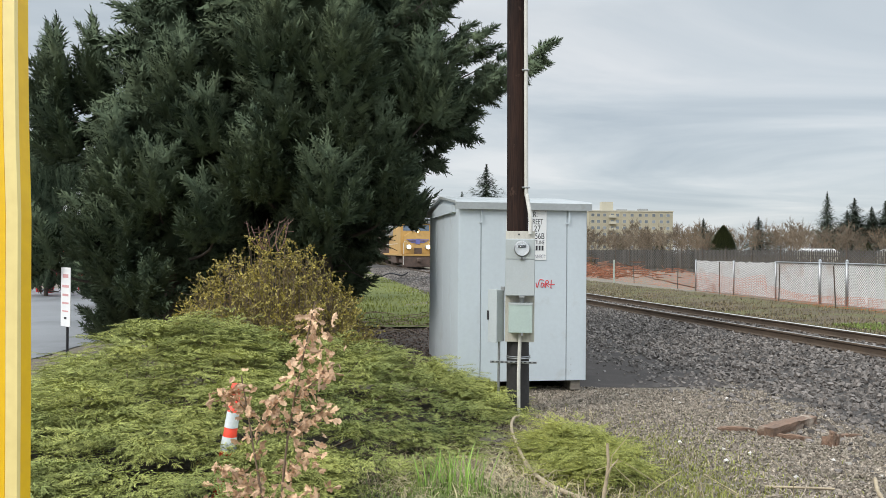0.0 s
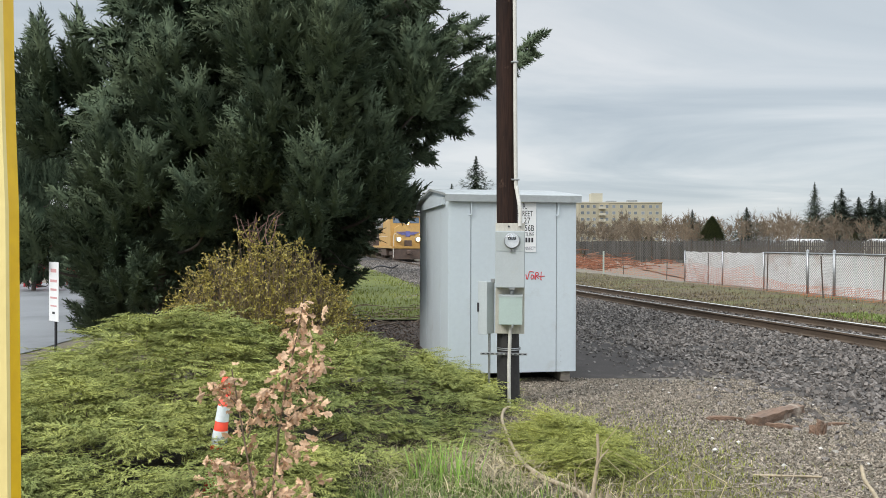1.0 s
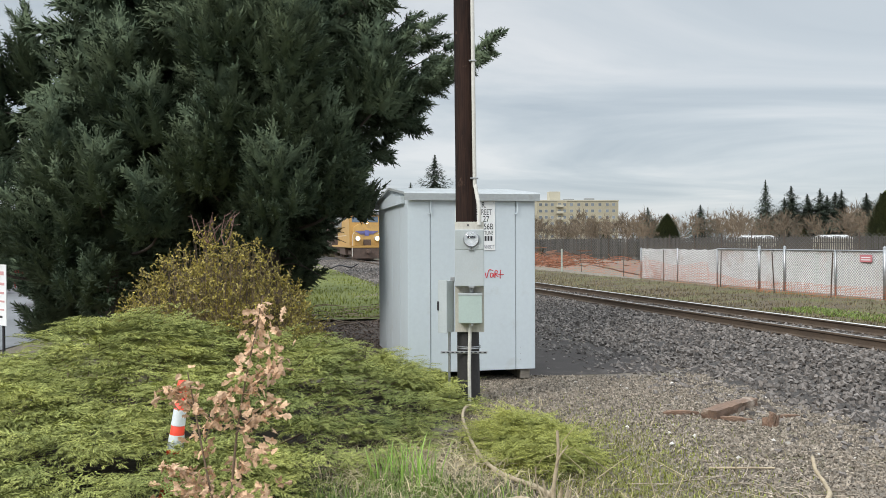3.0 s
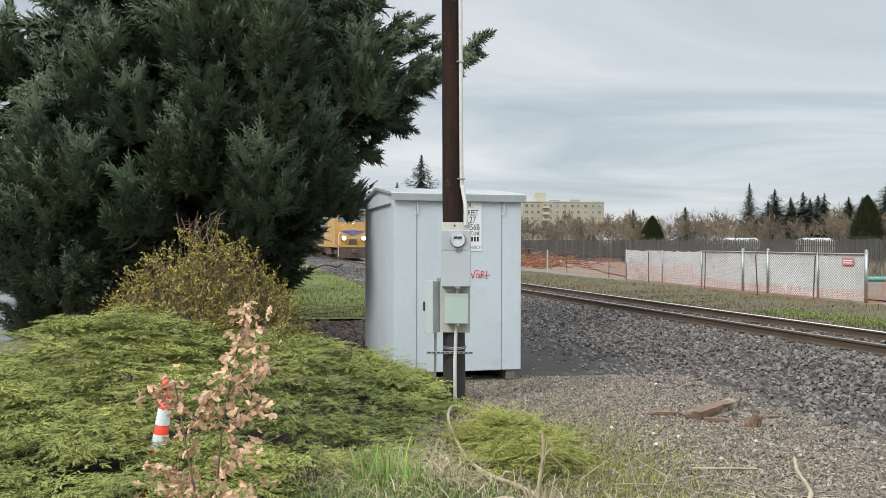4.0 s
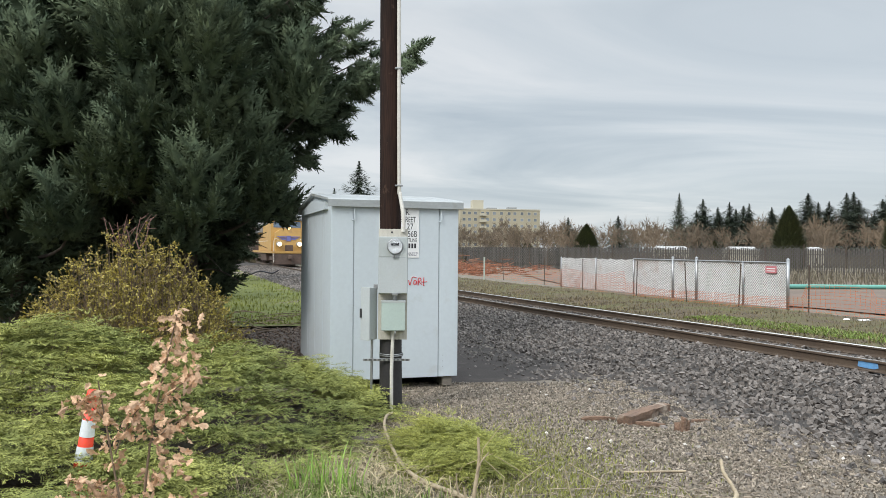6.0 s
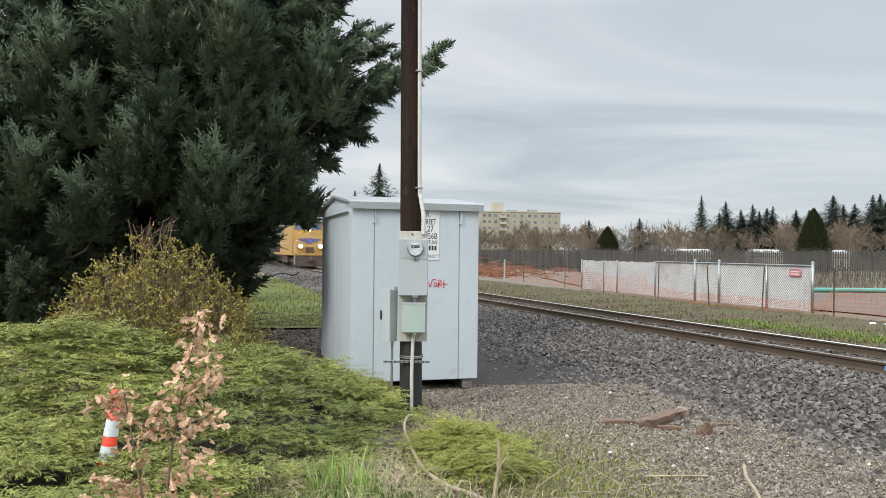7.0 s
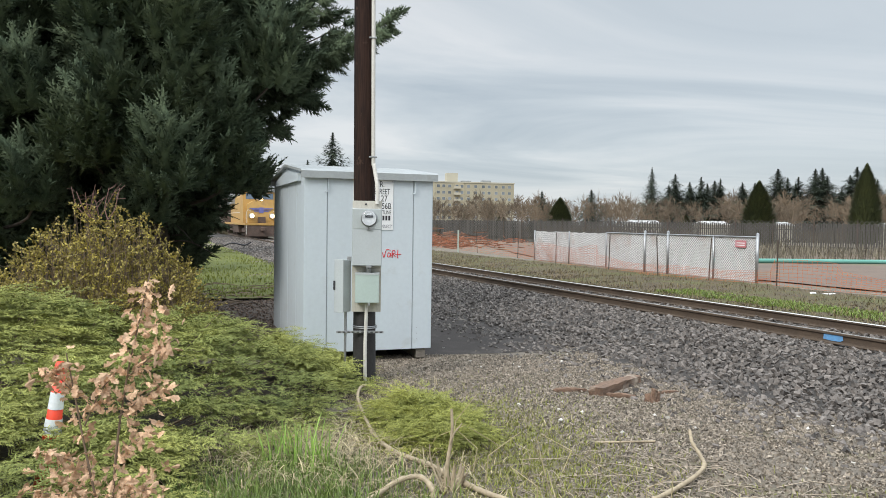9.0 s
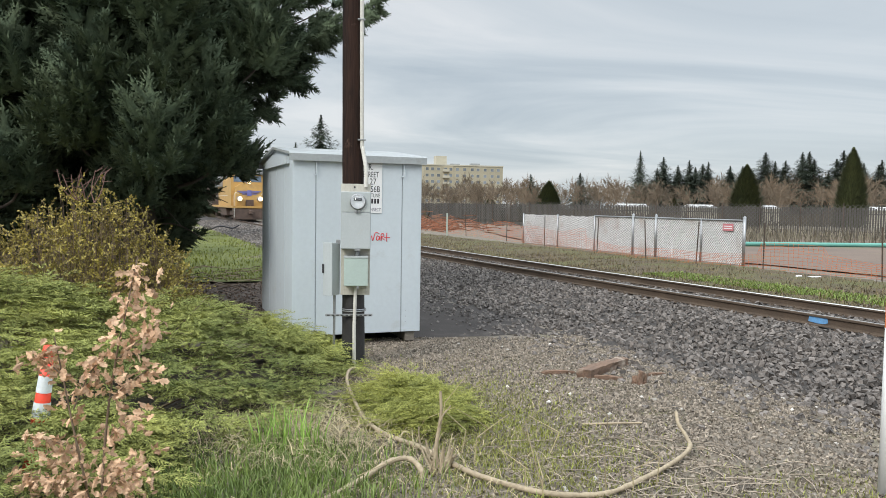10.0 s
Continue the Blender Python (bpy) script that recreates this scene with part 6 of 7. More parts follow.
def stones(name, P, size, material, label, seed, category="gravel", small=False):
    """Broken stones: a few ways of knocking the corners off a lump."""
    r = rng(seed)
    base = np.array([(1, 1, 1), (1, 1, -1), (1, -1, 1), (1, -1, -1), (-1, 1, 1), (-1, 1, -1), (-1, -1, 1), (-1, -1, -1)], float) * 0.5
    F = np.array([(0, 4, 6), (0, 6, 2), (1, 3, 7), (1, 7, 5), (0, 2, 3), (0, 3, 1), (4, 5, 7), (4, 7, 6), (0, 1, 5), (0, 5, 4), (2, 6, 7), (2, 7, 3)])
    if small:
        base = np.array([(1, 1, 1), (1, -1, -1), (-1, 1, -1), (-1, -1, 1)], float) * 0.42
        F = np.array([(0, 1, 2), (0, 3, 1), (0, 2, 3), (1, 3, 2)])
    kinds = [base * (1, 0.72, 0.6) + r.normal(0, 0.13, base.shape) for _ in range(6)]
    n = len(P)
    which = r.integers(0, 6, n)
    ax = unit(r.normal(0, 1, (n, 3)))
    sc = size * r.uniform(0.55, 1.3, n)
    V, Fq = joined([spread(kinds[k], F, frames(P[which == k], ax[which == k], sc[which == k], r.uniform(0, 6.28, (which == k).sum()))) for k in range(6)])
    return tagged(link(name, npmesh(name, V, Fq), material), label, category, kind="stuff")


def bed_height(off):
    return np.interp(off, BED_OFF, BED_Z)


def build_stones():
    r = rng(601)
    n = 36000
    y = 3.0 + 34 * r.random(n) ** 1.35
    off = np.concatenate([r.uniform(-3.9, -0.2, int(n * 0.8)), r.uniform(0.15, 1.4, int(n * 0.12)), r.uniform(1.6, 3.0, n - int(n * 0.8) - int(n * 0.12))])
    r.shuffle(off)
    off = np.where((y > 11) & (y < 17) & (off < 0), np.maximum(off, -3.35 + r.normal(0, 0.12, n)), off)
    P = track(y, off, 0.0); P[:, 2] = bed_height(off) + r.uniform(-0.012, 0.034, n)
    stones("ballast_stones", P, 0.056, M_STONE, "grey broken ballast stones", 602, "ballast")
    n2 = 7000
    y = 36 + 44 * r.random(n2); off = r.uniform(-3.8, 3.0, n2)
    P = track(y, off, 0.0); P[:, 2] = bed_height(off) + 0.01
    stones("far_ballast", P, 0.12, M_STONE, "grey ballast stones farther up the track", 606, "ballast")
    m = 2600
    y = r.uniform(3, 26, m); off = r.normal(-4.1, 0.45, m)
    P = track(y, off, 0.0); P[:, 2] = r.uniform(-0.01, 0.012, m)
    stones("stray_stones", P, 0.05, M_STONE, "stray ballast stones at the foot of the bed", 603, "ballast")
    n = 90000
    x, yv = r.uniform(-0.4, 5.6, n), 4.2 + 8.0 * r.random(n) ** 1.15
    off = (x - near_x(yv)) * 0.94
    keep = (off < -3.4) & ((r.random(n) < 0.3 + 0.3 * (x > 1.7)) | ((x > 1.7 + 0.35 * np.sin(2.3 * yv)) & (yv > 6.6 + 0.5 * np.sin(1.7 * x))) | (yv > 8.2)) & ~((x > -0.6) & (x < 3) & (yv > 11.2))
    P = np.stack([x, yv, np.full(n, 0.004)], -1)[keep]
    stones("gravel", P, 0.031, M_GRAVEL_STONE, "fine grey gravel", 604, small=True)
    n = 7000
    y = 11.4 + 10.5 * r.random(n); x = np.interp(y, [11.4, 21.5], [-0.9, -1.0]) - r.random(n) * np.interp(y, [11.4, 14, 21.5], [2.0, 3.2, 4.0])
    P = np.stack([x, y, np.full(n, 0.008)], -1)
    stones("bark_chips", P, 0.05, mat("bark_chip", (0.17, 0.115, 0.085), (0.085, 0.062, 0.05), 0.9, scale=5, bump=0.2, island=0.5), "brown bark chips and dead leaves on the soil", 607, "bark chips", small=True)
    n = 6000
    y = 9 + 34 * r.random(n) ** 1.2; P = track(y, r.uniform(3.1, 9.0, n), 0.03)
    stones("clods", P, 0.07, mat("earth_clod", (0.13, 0.10, 0.07), (0.07, 0.058, 0.042), 0.95, scale=5, bump=0.2, island=0.5), "clods, stones and dead leaves on the verge", 608, small=True)
    # pale chips
    n = 55
    x, yv = r.uniform(0.4, 4.6, n), r.uniform(4.6, 12, n)
    P = np.stack([x, yv, np.full(n, 0.004)], -1)[(x - near_x(yv)) < -3.2]
    stones("pale_chips", P, 0.035, mat("pale_chip", (0.52, 0.50, 0.47), (0.38, 0.35, 0.31), 0.8, bump=0.1, island=0.3), "pale stone chips and bits of litter", 605)


build_stones()


# ---- bare branches, timber and scraps near the path ----
def dead_bush():
    b = empty("dead_bush", pose(0.58, 5.6, 0), "cut-back dead bush with long bare arching branches", "bush")
    O = Vector((0.58, 5.6, 0))
    r = rng(701)
    def limb(pts, ra, rb):
        P = [p - O for p in smooth_path(pts, 9)]
        tube("branch", P, np.linspace(ra, rb, len(P)) * (1 + 0.10 * r.normal(0, 1, len(P))), M_BAREWOOD, b, 9)
    limb([(0.62, 5.66, 0.03), (0.43, 5.95, 0.05), (0.17, 6.27, 0.06), (0.02, 6.62, 0.08), (-0.06, 7.0, 0.10), (-0.17, 7.8, 0.14), (-0.16, 8.2, 0.17), (-0.10, 8.35, 0.17)], 0.022, 0.014)
    limb([(0.62, 5.62, 0.04), (0.83, 5.32, 0.03), (1.17, 5.0, 0.03), (1.45, 4.92, 0.03), (1.72, 4.99, 0.03), (2.25, 5.42, 0.04), (2.55, 5.72, 0.07), (2.63, 5.95, 0.09), (2.62, 6.1, 0.16), (2.66, 6.25, 0.22)], 0.022, 0.015)
    limb([(0.42, 5.35, -0.02), (0.41, 5.40, 0.06), (0.33, 5.52, 0.10), (0.18, 5.45, 0.10), (0.0, 5.25, 0.06), (-0.2, 5.02, 0.03), (-0.5, 4.7, 0.02)], 0.023, 0.017)
    limb([(0.52, 5.5, -0.02), (0.53, 5.5, 0.2), (0.56, 5.5, 0.42), (0.555, 5.5, 0.60)], 0.017, 0.010)
    limb([(0.50, 5.5, 0.0), (0.42, 5.55, 0.18), (0.40, 5.55, 0.33)], 0.008, 0.004)
    limb([(0.54, 5.5, 0.32), (0.57, 5.48, 0.42), (0.63, 5.48, 0.50)], 0.007, 0.004)
    # the knotted stool
    for k in range(14):
        a = r.uniform(0, 6.28)
        limb([(0.56 + 0.05 * math.cos(a), 5.55 + 0.05 * math.sin(a), -0.02), (0.57 + 0.09 * math.cos(a), 5.57 + 0.07 * math.sin(a), 0.08), (0.57 + 0.12 * math.cos(a), 5.57 + 0.10 * math.sin(a), 0.10 + 0.12 * r.random())], 0.02, 0.006)


dead_bush()
M_PLANK = mat("split_timber", (0.24, 0.145, 0.095), (0.115, 0.078, 0.058), 0.85, scale=3, fine=26, bump=0.7, dist=0.02, stretch=(1, 9, 9), dirt=(0.36, 0.30, 0.24), dirt_scale=4, dirt_at=0.62)


def timbers():
    def chunk(name, x, y, z, L, w, h, ang, label, seed, tilt=0.0, taper=0.7):
        r = rng(seed)
        n, k = 12, 8
        s = np.linspace(0, 1, n)
        prof = np.array([(-.5, -.5), (0, -.52), (.5, -.5), (.52, 0), (.5, .5), (0, .52), (-.5, .48), (-.52, 0)])
        V = np.stack([np.stack([np.full(k, (t - 0.5) * L) + r.normal(0, 0.012, k), prof[:, 0] * w * (1 - (1 - taper) * t) + r.normal(0, w * 0.04, k), (prof[:, 1] + 0.5) * h * (1 - (1 - taper) * abs(t - 0.4)) + r.normal(0, h * 0.05, k)], -1) for t in s])
        i, j = np.meshgrid(np.arange(n - 1), np.arange(k), indexing="ij")
        F = [tuple(q) for q in np.stack([i * k + j, i * k + (j + 1) % k, (i + 1) * k + (j + 1) % k, (i + 1) * k + j], -1).reshape(-1, 4)[:, ::-1]]
        bm = bmesh.new()
        vs = [bm.verts.new(v) for v in V.reshape(-1, 3)]
        for f in F:
            bm.faces.new([vs[q] for q in f])
        bm.faces.new(vs[:k]); bm.faces.new(vs[-k:][::-1])
        bmesh.ops.recalc_face_normals(bm, faces=bm.faces[:])
        ob = part(name, bm, M_PLANK, None, m=pose(x, y, z, 0, -tilt, ang))
        return tagged(ob, label, "timber")
    chunk("old_timber", 2.86, 8.86, 0.0, 1.02, 0.17, 0.105, 46, "weathered brown piece of broken sleeper on the gravel", 1, 0.0, 0.85)
    chunk("timber_scrap", 2.28, 8.72, 0.0, 0.38, 0.07, 0.05, 2, "dark splintered scrap of timber", 2, 0, 0.5)
    chunk("timber_scrap", 2.78, 8.42, 0.0, 0.30, 0.07, 0.05, -20, "dark splintered scrap of timber", 3, 0, 0.5)
    chunk("timber_scrap", 3.42, 8.62, 0.0, 0.22, 0.05, 0.035, 10, "dark splintered scrap of timber", 5, 0, 0.6)
    for k, (dx, h) in enumerate(((0, 0.16), (0.05, 0.12), (-0.04, 0.10))):
        b = chunk("split_stump", 3.05 + dx, 8.16, 0.0, h, 0.07, 0.06, 40 * k, "frayed upright splinter of old wood", 8 + k)
        b.matrix_basis = pose(3.05 + dx, 8.16 + 0.03 * k, h / 2 - 0.01, 0, -80 + 9 * k, 40 * k) @ pose(0, 0, -0.03)
    tube_ob = tube("fallen_stick", smooth_path([(1.95, 6.62, 0.015), (2.2, 6.58, 0.03), (2.5, 6.62, 0.02)], 6), 0.010, M_BAREWOOD, None, 7)
    tagged(tube_ob, "pale broken stick on the gravel", "stick")
    r = rng(731)
    V = []
    for k in range(190):
        x, y = r.normal(2.0, 0.6), r.normal(5.5, 0.55)
        a, L = r.uniform(0, 6.28), r.uniform(0.08, 0.55)
        p = np.array((x, y, 0.008)); q = p + np.array((math.cos(a), math.sin(a), 0)) * L
        V.append(tube_arrays([p, (p + q) / 2 + np.array((r.normal(0, 0.03), r.normal(0, 0.03), r.uniform(0, 0.03))), q + (0, 0, 0.01)], [0.004, 0.0035, 0.002], 4))
    A, F = joined(V)
    tagged(link("twig_litter", npmesh("twig_litter", A, F), mat("dry_twig", (0.36, 0.30, 0.23), (0.22, 0.18, 0.14), 0.85, bump=0.1, island=0.4)), "scatter of thin dry twigs", "twigs", kind="stuff")
    V = []
    for k in range(16):
        x, y, L = r.uniform(-0.2, 2.3), r.uniform(4.9, 6.4), r.uniform(0.25, 0.55)
        V.append(tube_arrays([(x, y, 0), (x + r.normal(0, 0.05), y, L * 0.55), (x + r.normal(0, 0.16), y + r.normal(0, 0.1), L)], [0.005, 0.004, 0.002], 5))
    A, F = joined(V)
    tagged(link("dead_stalks", npmesh("dead_stalks", A, F), M_STRAW), "thin upright dead weed stalks", "weeds", kind="stuff")


timbers()


# ---- soil and brush on the bank by the shed ----
sheet("bark_soil", [(-1.3, 11.6), (-0.9, 13.5), (-1.6, 17), (-2.6, 20), (-4.6, 20.5), (-4.4, 15), (-3.0, 11.5)], 0.008, M_BARKSOIL, "dark bark-strewn soil behind the bushes", "soil", 0.3, 0.08, 17)


def brush():
    r = rng(741)
    V = []
    for k in range(46):
        x, y = r.uniform(-4.4, -2.2), r.uniform(17, 23)
        a, L = r.uniform(0, 6.28), r.uniform(0.5, 1.6)
        V.append(tube_arrays(smooth_path([(x, y, 0.03), (x + math.cos(a) * L * 0.5, y + math.sin(a) * L * 0.5, r.uniform(0.04, 0.14)), (x + math.cos(a) * L, y + math.sin(a) * L, 0.05)], 4), 0.012, 4))
    A, F = joined(V)
    tagged(link("fallen_brush", npmesh("fallen_brush", A, F), M_TWIG), "fallen dark branches on the bank", "branches", kind="stuff")
    log = tube("fallen_log", smooth_path([(-10.6, 54.0, 0.1), (-9.9, 53.6, 0.35), (-9.2, 54.4, 0.2), (-8.7, 54.0, 0.4)], 5), 0.05, M_BLACK, None, 7)
    tagged(log, "dark fallen branch on the ballast", "log")


brush()


# ---- far trees ----
def far_conifer(name, seed, H, R, round_top=False, boughs=2200):
    """Tiers of ragged drooping boughs on a straight stem."""
    r = rng(seed)
    t = empty(name, Matrix(), "tall dark evergreen tree far off" if not round_top else "dense clipped-looking evergreen tree", "tree")
    V, F = tube_arrays([(0, 0, 0), (0, 0, H * 0.6), (0, 0, H)], [0.014 * H, 0.007 * H, 0.001 * H], 6)
    link("trunk", npmesh("trunk", V, F), M_BARK, t)
    n = 3600 if round_top else boughs
    u = r.random(n) ** (0.8 if round_top else 0.9)
    z = H * (0.08 + 0.92 * u)
    prof = (1 - u ** 2.2) ** 0.75 if round_top else (1 - u) ** 0.95 + 0.01
    a = r.uniform(0, 6.283, n)
    rad = R * prof * (r.uniform(0.75, 1.05, n) if round_top else r.uniform(0.45, 1.15, n) * (0.74 + 0.26 * np.sin(z / H * 46 + 2 * np.sin(a))))
    out = np.stack([np.cos(a), np.sin(a), np.full(n, 0.9 if round_top else -0.12)], -1)
    L = 0.15 * R * 2 * (prof * 0.6 + 0.4) if round_top else 0.20 * R * (prof * 0.85 + 0.12)
    tip = np.stack([np.cos(a) * rad, np.sin(a) * rad, z], -1)
    root = tip - unit(out) * L[:, None]
    side = np.stack([-np.sin(a), np.cos(a), 0 * a], -1) * (0.32 * L)[:, None]
    # each bough: a splayed fan of five narrow leaves
    tri = []
    for k in range(5):
        w = (k - 2) / 2
        e = tip + side * w * 1.5 - unit(out) * (0.35 * abs(w) * L)[:, None] + r.normal(0, 0.05 * R, (n, 3)) * (0.15 + 0.85 * prof[:, None])
        m = root + side * w * 0.4
        g = 0.22 if round_top else 0.42
        tri.append(np.stack([m - side * g, m + side * g, e], 1))
    V = np.concatenate(tri).reshape(-1, 3)
    link("crown", npmesh("crown", V, np.arange(len(V)).reshape(-1, 3)), M_FARGREEN if not round_top else mat("clipped_evergreen", (0.085, 0.095, 0.03), (0.05, 0.065, 0.025), 0.9, scale=0.6, fine=4, bump=0, island=0.4), t)
    return t


fir = far_conifer("fir_tree", 801, 16.0, 6.2, boughs=2600)
fir.matrix_basis = pose(65.9, 180, 0)
r_ = rng(810)
for x, z in ((70.3, 14.3), (73.5, 12.4), (76, 13.6), (78.5, 12.2), (82.5, 13.2), (85.5, 14.0), (88.5, 12.8), (92.5, 12.6), (98.6, 16.4), (102.2, 13.8), (107.2, 16.5), (109.4, 16.8), (111.8, 16.4), (116, 13), (126, 16.2), (129.5, 15.2), (52.5, 10.6), (133, 15), (38.6, 9.8), (104.6, 14.6), (113.6, 14.8), (100.2, 14.2), (95.4, 11.8), (80.4, 11.6), (119, 12.2), (123, 14.2), (71.8, 11.6), (74.8, 11.0), (77.2, 12.9), (84.0, 11.8), (87.0, 12.2), (90.4, 11.4), (96.9, 13.0), (103.4, 12.6), (105.8, 13.2), (121, 13.0), (127.8, 13.8)):
    s, w = z / 16, r_.uniform(1.5, 2.2)
    copy_thing(fir, pose(x, 180 + r_.normal(0, 5), 0, 0, 0, r_.uniform(0, 360)) @ Matrix.Diagonal((s * w, s * w, s, 1)))
lone = far_conifer("fir_tree", 802, 19.0, 12.0, boughs=1500)
lone.matrix_basis = pose(-8.7, 150, 0)
for x, y, s in ((-21.7, 140, 0.72), (-14.4, 160, 0.76), (-27, 150, 0.6), (-32, 170, 0.8)):
    copy_thing(lone, pose(x, y, 0, 0, 0, x * 9) @ Matrix.Diagonal((s, s, s, 1)))
dome = far_conifer("evergreen_tree", 803, 6.75, 2.1, True)
dome.matrix_basis = pose(38.7, 75, 0)
copy_thing(dome, pose(52.2, 78, 0, 0, 0, 70) @ Matrix.Diagonal((0.95, 0.95, 1.34, 1)))
pine = far_conifer("pine_tree", 804, 6.3, 2.6, True)
pine.matrix_basis = pose(29.0, 120, 0)
for x, y, s in ((29.6, 200, 0.85), (33.5, 205, 0.8), (22, 190, 0.7), (62, 150, 0.7), (71, 160, 0.6)):
    copy_thing(pine, pose(x, y, 0, 0, 0, x * 7) @ Matrix.Diagonal((s, s, s, 1)))


def bare_woods():
    """A belt of leafless trees: forked stems that end in sprays of twigs."""
    r = rng(821)
    def one(seed):
        g = rng(seed)
        segs = []
        def grow(p, d, L, w, n):
            e = p + d * L
            segs.append((p, e, w))
            if n == 0:
                return
            for _ in range(3 if n > 1 else 6):
                grow(p + d * L * g.uniform(0.5, 1.0), unit(d + g.normal(0, 0.42, 3) + (0, 0, 0.18)), L * g.uniform(0.5, 0.8), w * 0.55, n - 1)
        for _ in range(2):
            grow(np.array((g.normal(0, 0.3), g.normal(0, 0.3), 0.0)), unit(np.array((g.normal(0, 0.15), g.normal(0, 0.15), 1.0))), g.uniform(2.4, 3.4), 0.10, 4)
        S = np.array([(a, b) for a, b, w in segs]); w = np.array([w for *_, w in segs])
        d = unit(S[:, 1] - S[:, 0]); x = unit(np.cross(d, (0.05, 1, 0.03))); w = np.maximum(w, 0.032)[:, None]
        V = np.stack([S[:, 0] - x * w, S[:, 0] + x * w, S[:, 1]], 1).reshape(-1, 3)
        return V, np.arange(len(V)).reshape(-1, 3)
    kinds = [one(830 + k) for k in range(5)]
    out = []
    for k in range(460):
        y = r.uniform(118, 215)
        x = r.uniform(-0.25, 0.80) * y
        if x < -0.045 * y and y < 160:
            continue
        s = r.uniform(0.75, 1.25) * (y / 150) ** 0.8 * (1.0 + 0.35 * np.clip((x / y - 0.35) * 3, 0, 1))
        a = r.uniform(0, 6.28)
        m = np.eye(4); m[:3, :3] = np.array([(math.cos(a), -math.sin(a), 0), (math.sin(a), math.cos(a), 0), (0, 0, 1)]) * s; m[:3, 3] = (x, y, 0)
        out.append(spread(*kinds[k % 5], m[None]))
    V, F = joined(out)
    tagged(link("bare_woods", npmesh("bare_woods", V, F), M_FARTWIG), "belt of leafless brown trees far off", "woods", kind="stuff")
    # brambles and understorey in front of them
    out = []
    for k in range(900):
        y = r.uniform(95, 150); x = r.uniform(-0.30, 0.80) * y
        n = 14
        d = unit(r.normal(0, 1, (n, 3)) + (0, 0, 0.9)); p = np.array((x, y, 0)) + r.normal(0, 0.7, (n, 3)) * (1.6, 1, 0)
        L = r.uniform(1.0, 2.6, n)[:, None]; sx = unit(np.cross(d, (0.1, 1, 0))) * 0.14
        out.append((np.stack([p - sx, p + sx, p + d * L], 1).reshape(-1, 3), np.arange(3 * n).reshape(-1, 3)))
    V, F = joined(out)
    tagged(link("undergrowth", npmesh("undergrowth", V, F), mat("brown_bramble", (0.11, 0.085, 0.055), (0.075, 0.07, 0.04), 0.95, scale=0.1, bump=0, island=0.4)), "tangled brown undergrowth along the far edge", "undergrowth", kind="stuff")


bare_woods()


# ---- low roofs behind the far fence ----
def far_sheds():
    M_ROOFW = mat("pale_roof", (0.45, 0.45, 0.44), (0.36, 0.36, 0.35), 0.6, scale=0.3, bump=0)
    for x, y, w, a in ((38, 105, 4.0, 8), (46, 100, 3.5, 12), (53, 96, 3.2, 12), (66, 92, 5.0, 12), (80, 92, 6.0, 15), (92, 90, 5.0, 15)):
        h = empty("low_shed", pose(x, y, -0.25, 0, 0, a), "low shed with a pale roof behind the fence", "shed", "low sheds behind the fence")
        part("wall", box(-w / 2, 0, 0, w / 2, 3.0, 2.5), M_CREAM2, h)
        b = bmesh.new()
        v = [b.verts.new(p) for p in ((-w / 2 - .2, -.2, 2.45), (w / 2 + .2, -.2, 2.45), (w / 2 + .2, 1.5, 2.95), (-w / 2 - .2, 1.5, 2.95), (w / 2 + .2, 3.2, 2.45), (-w / 2 - .2, 3.2, 2.45))]
        for f in ((0, 1, 2, 3), (3, 2, 4, 5), (0, 3, 5), (1, 4, 2), (0, 5, 4, 1)):
            b.faces.new([v[i] for i in f])
        bmesh.ops.recalc_face_normals(b, faces=b.faces[:])
        part("roof", b, M_ROOFW, h)


far_sheds()


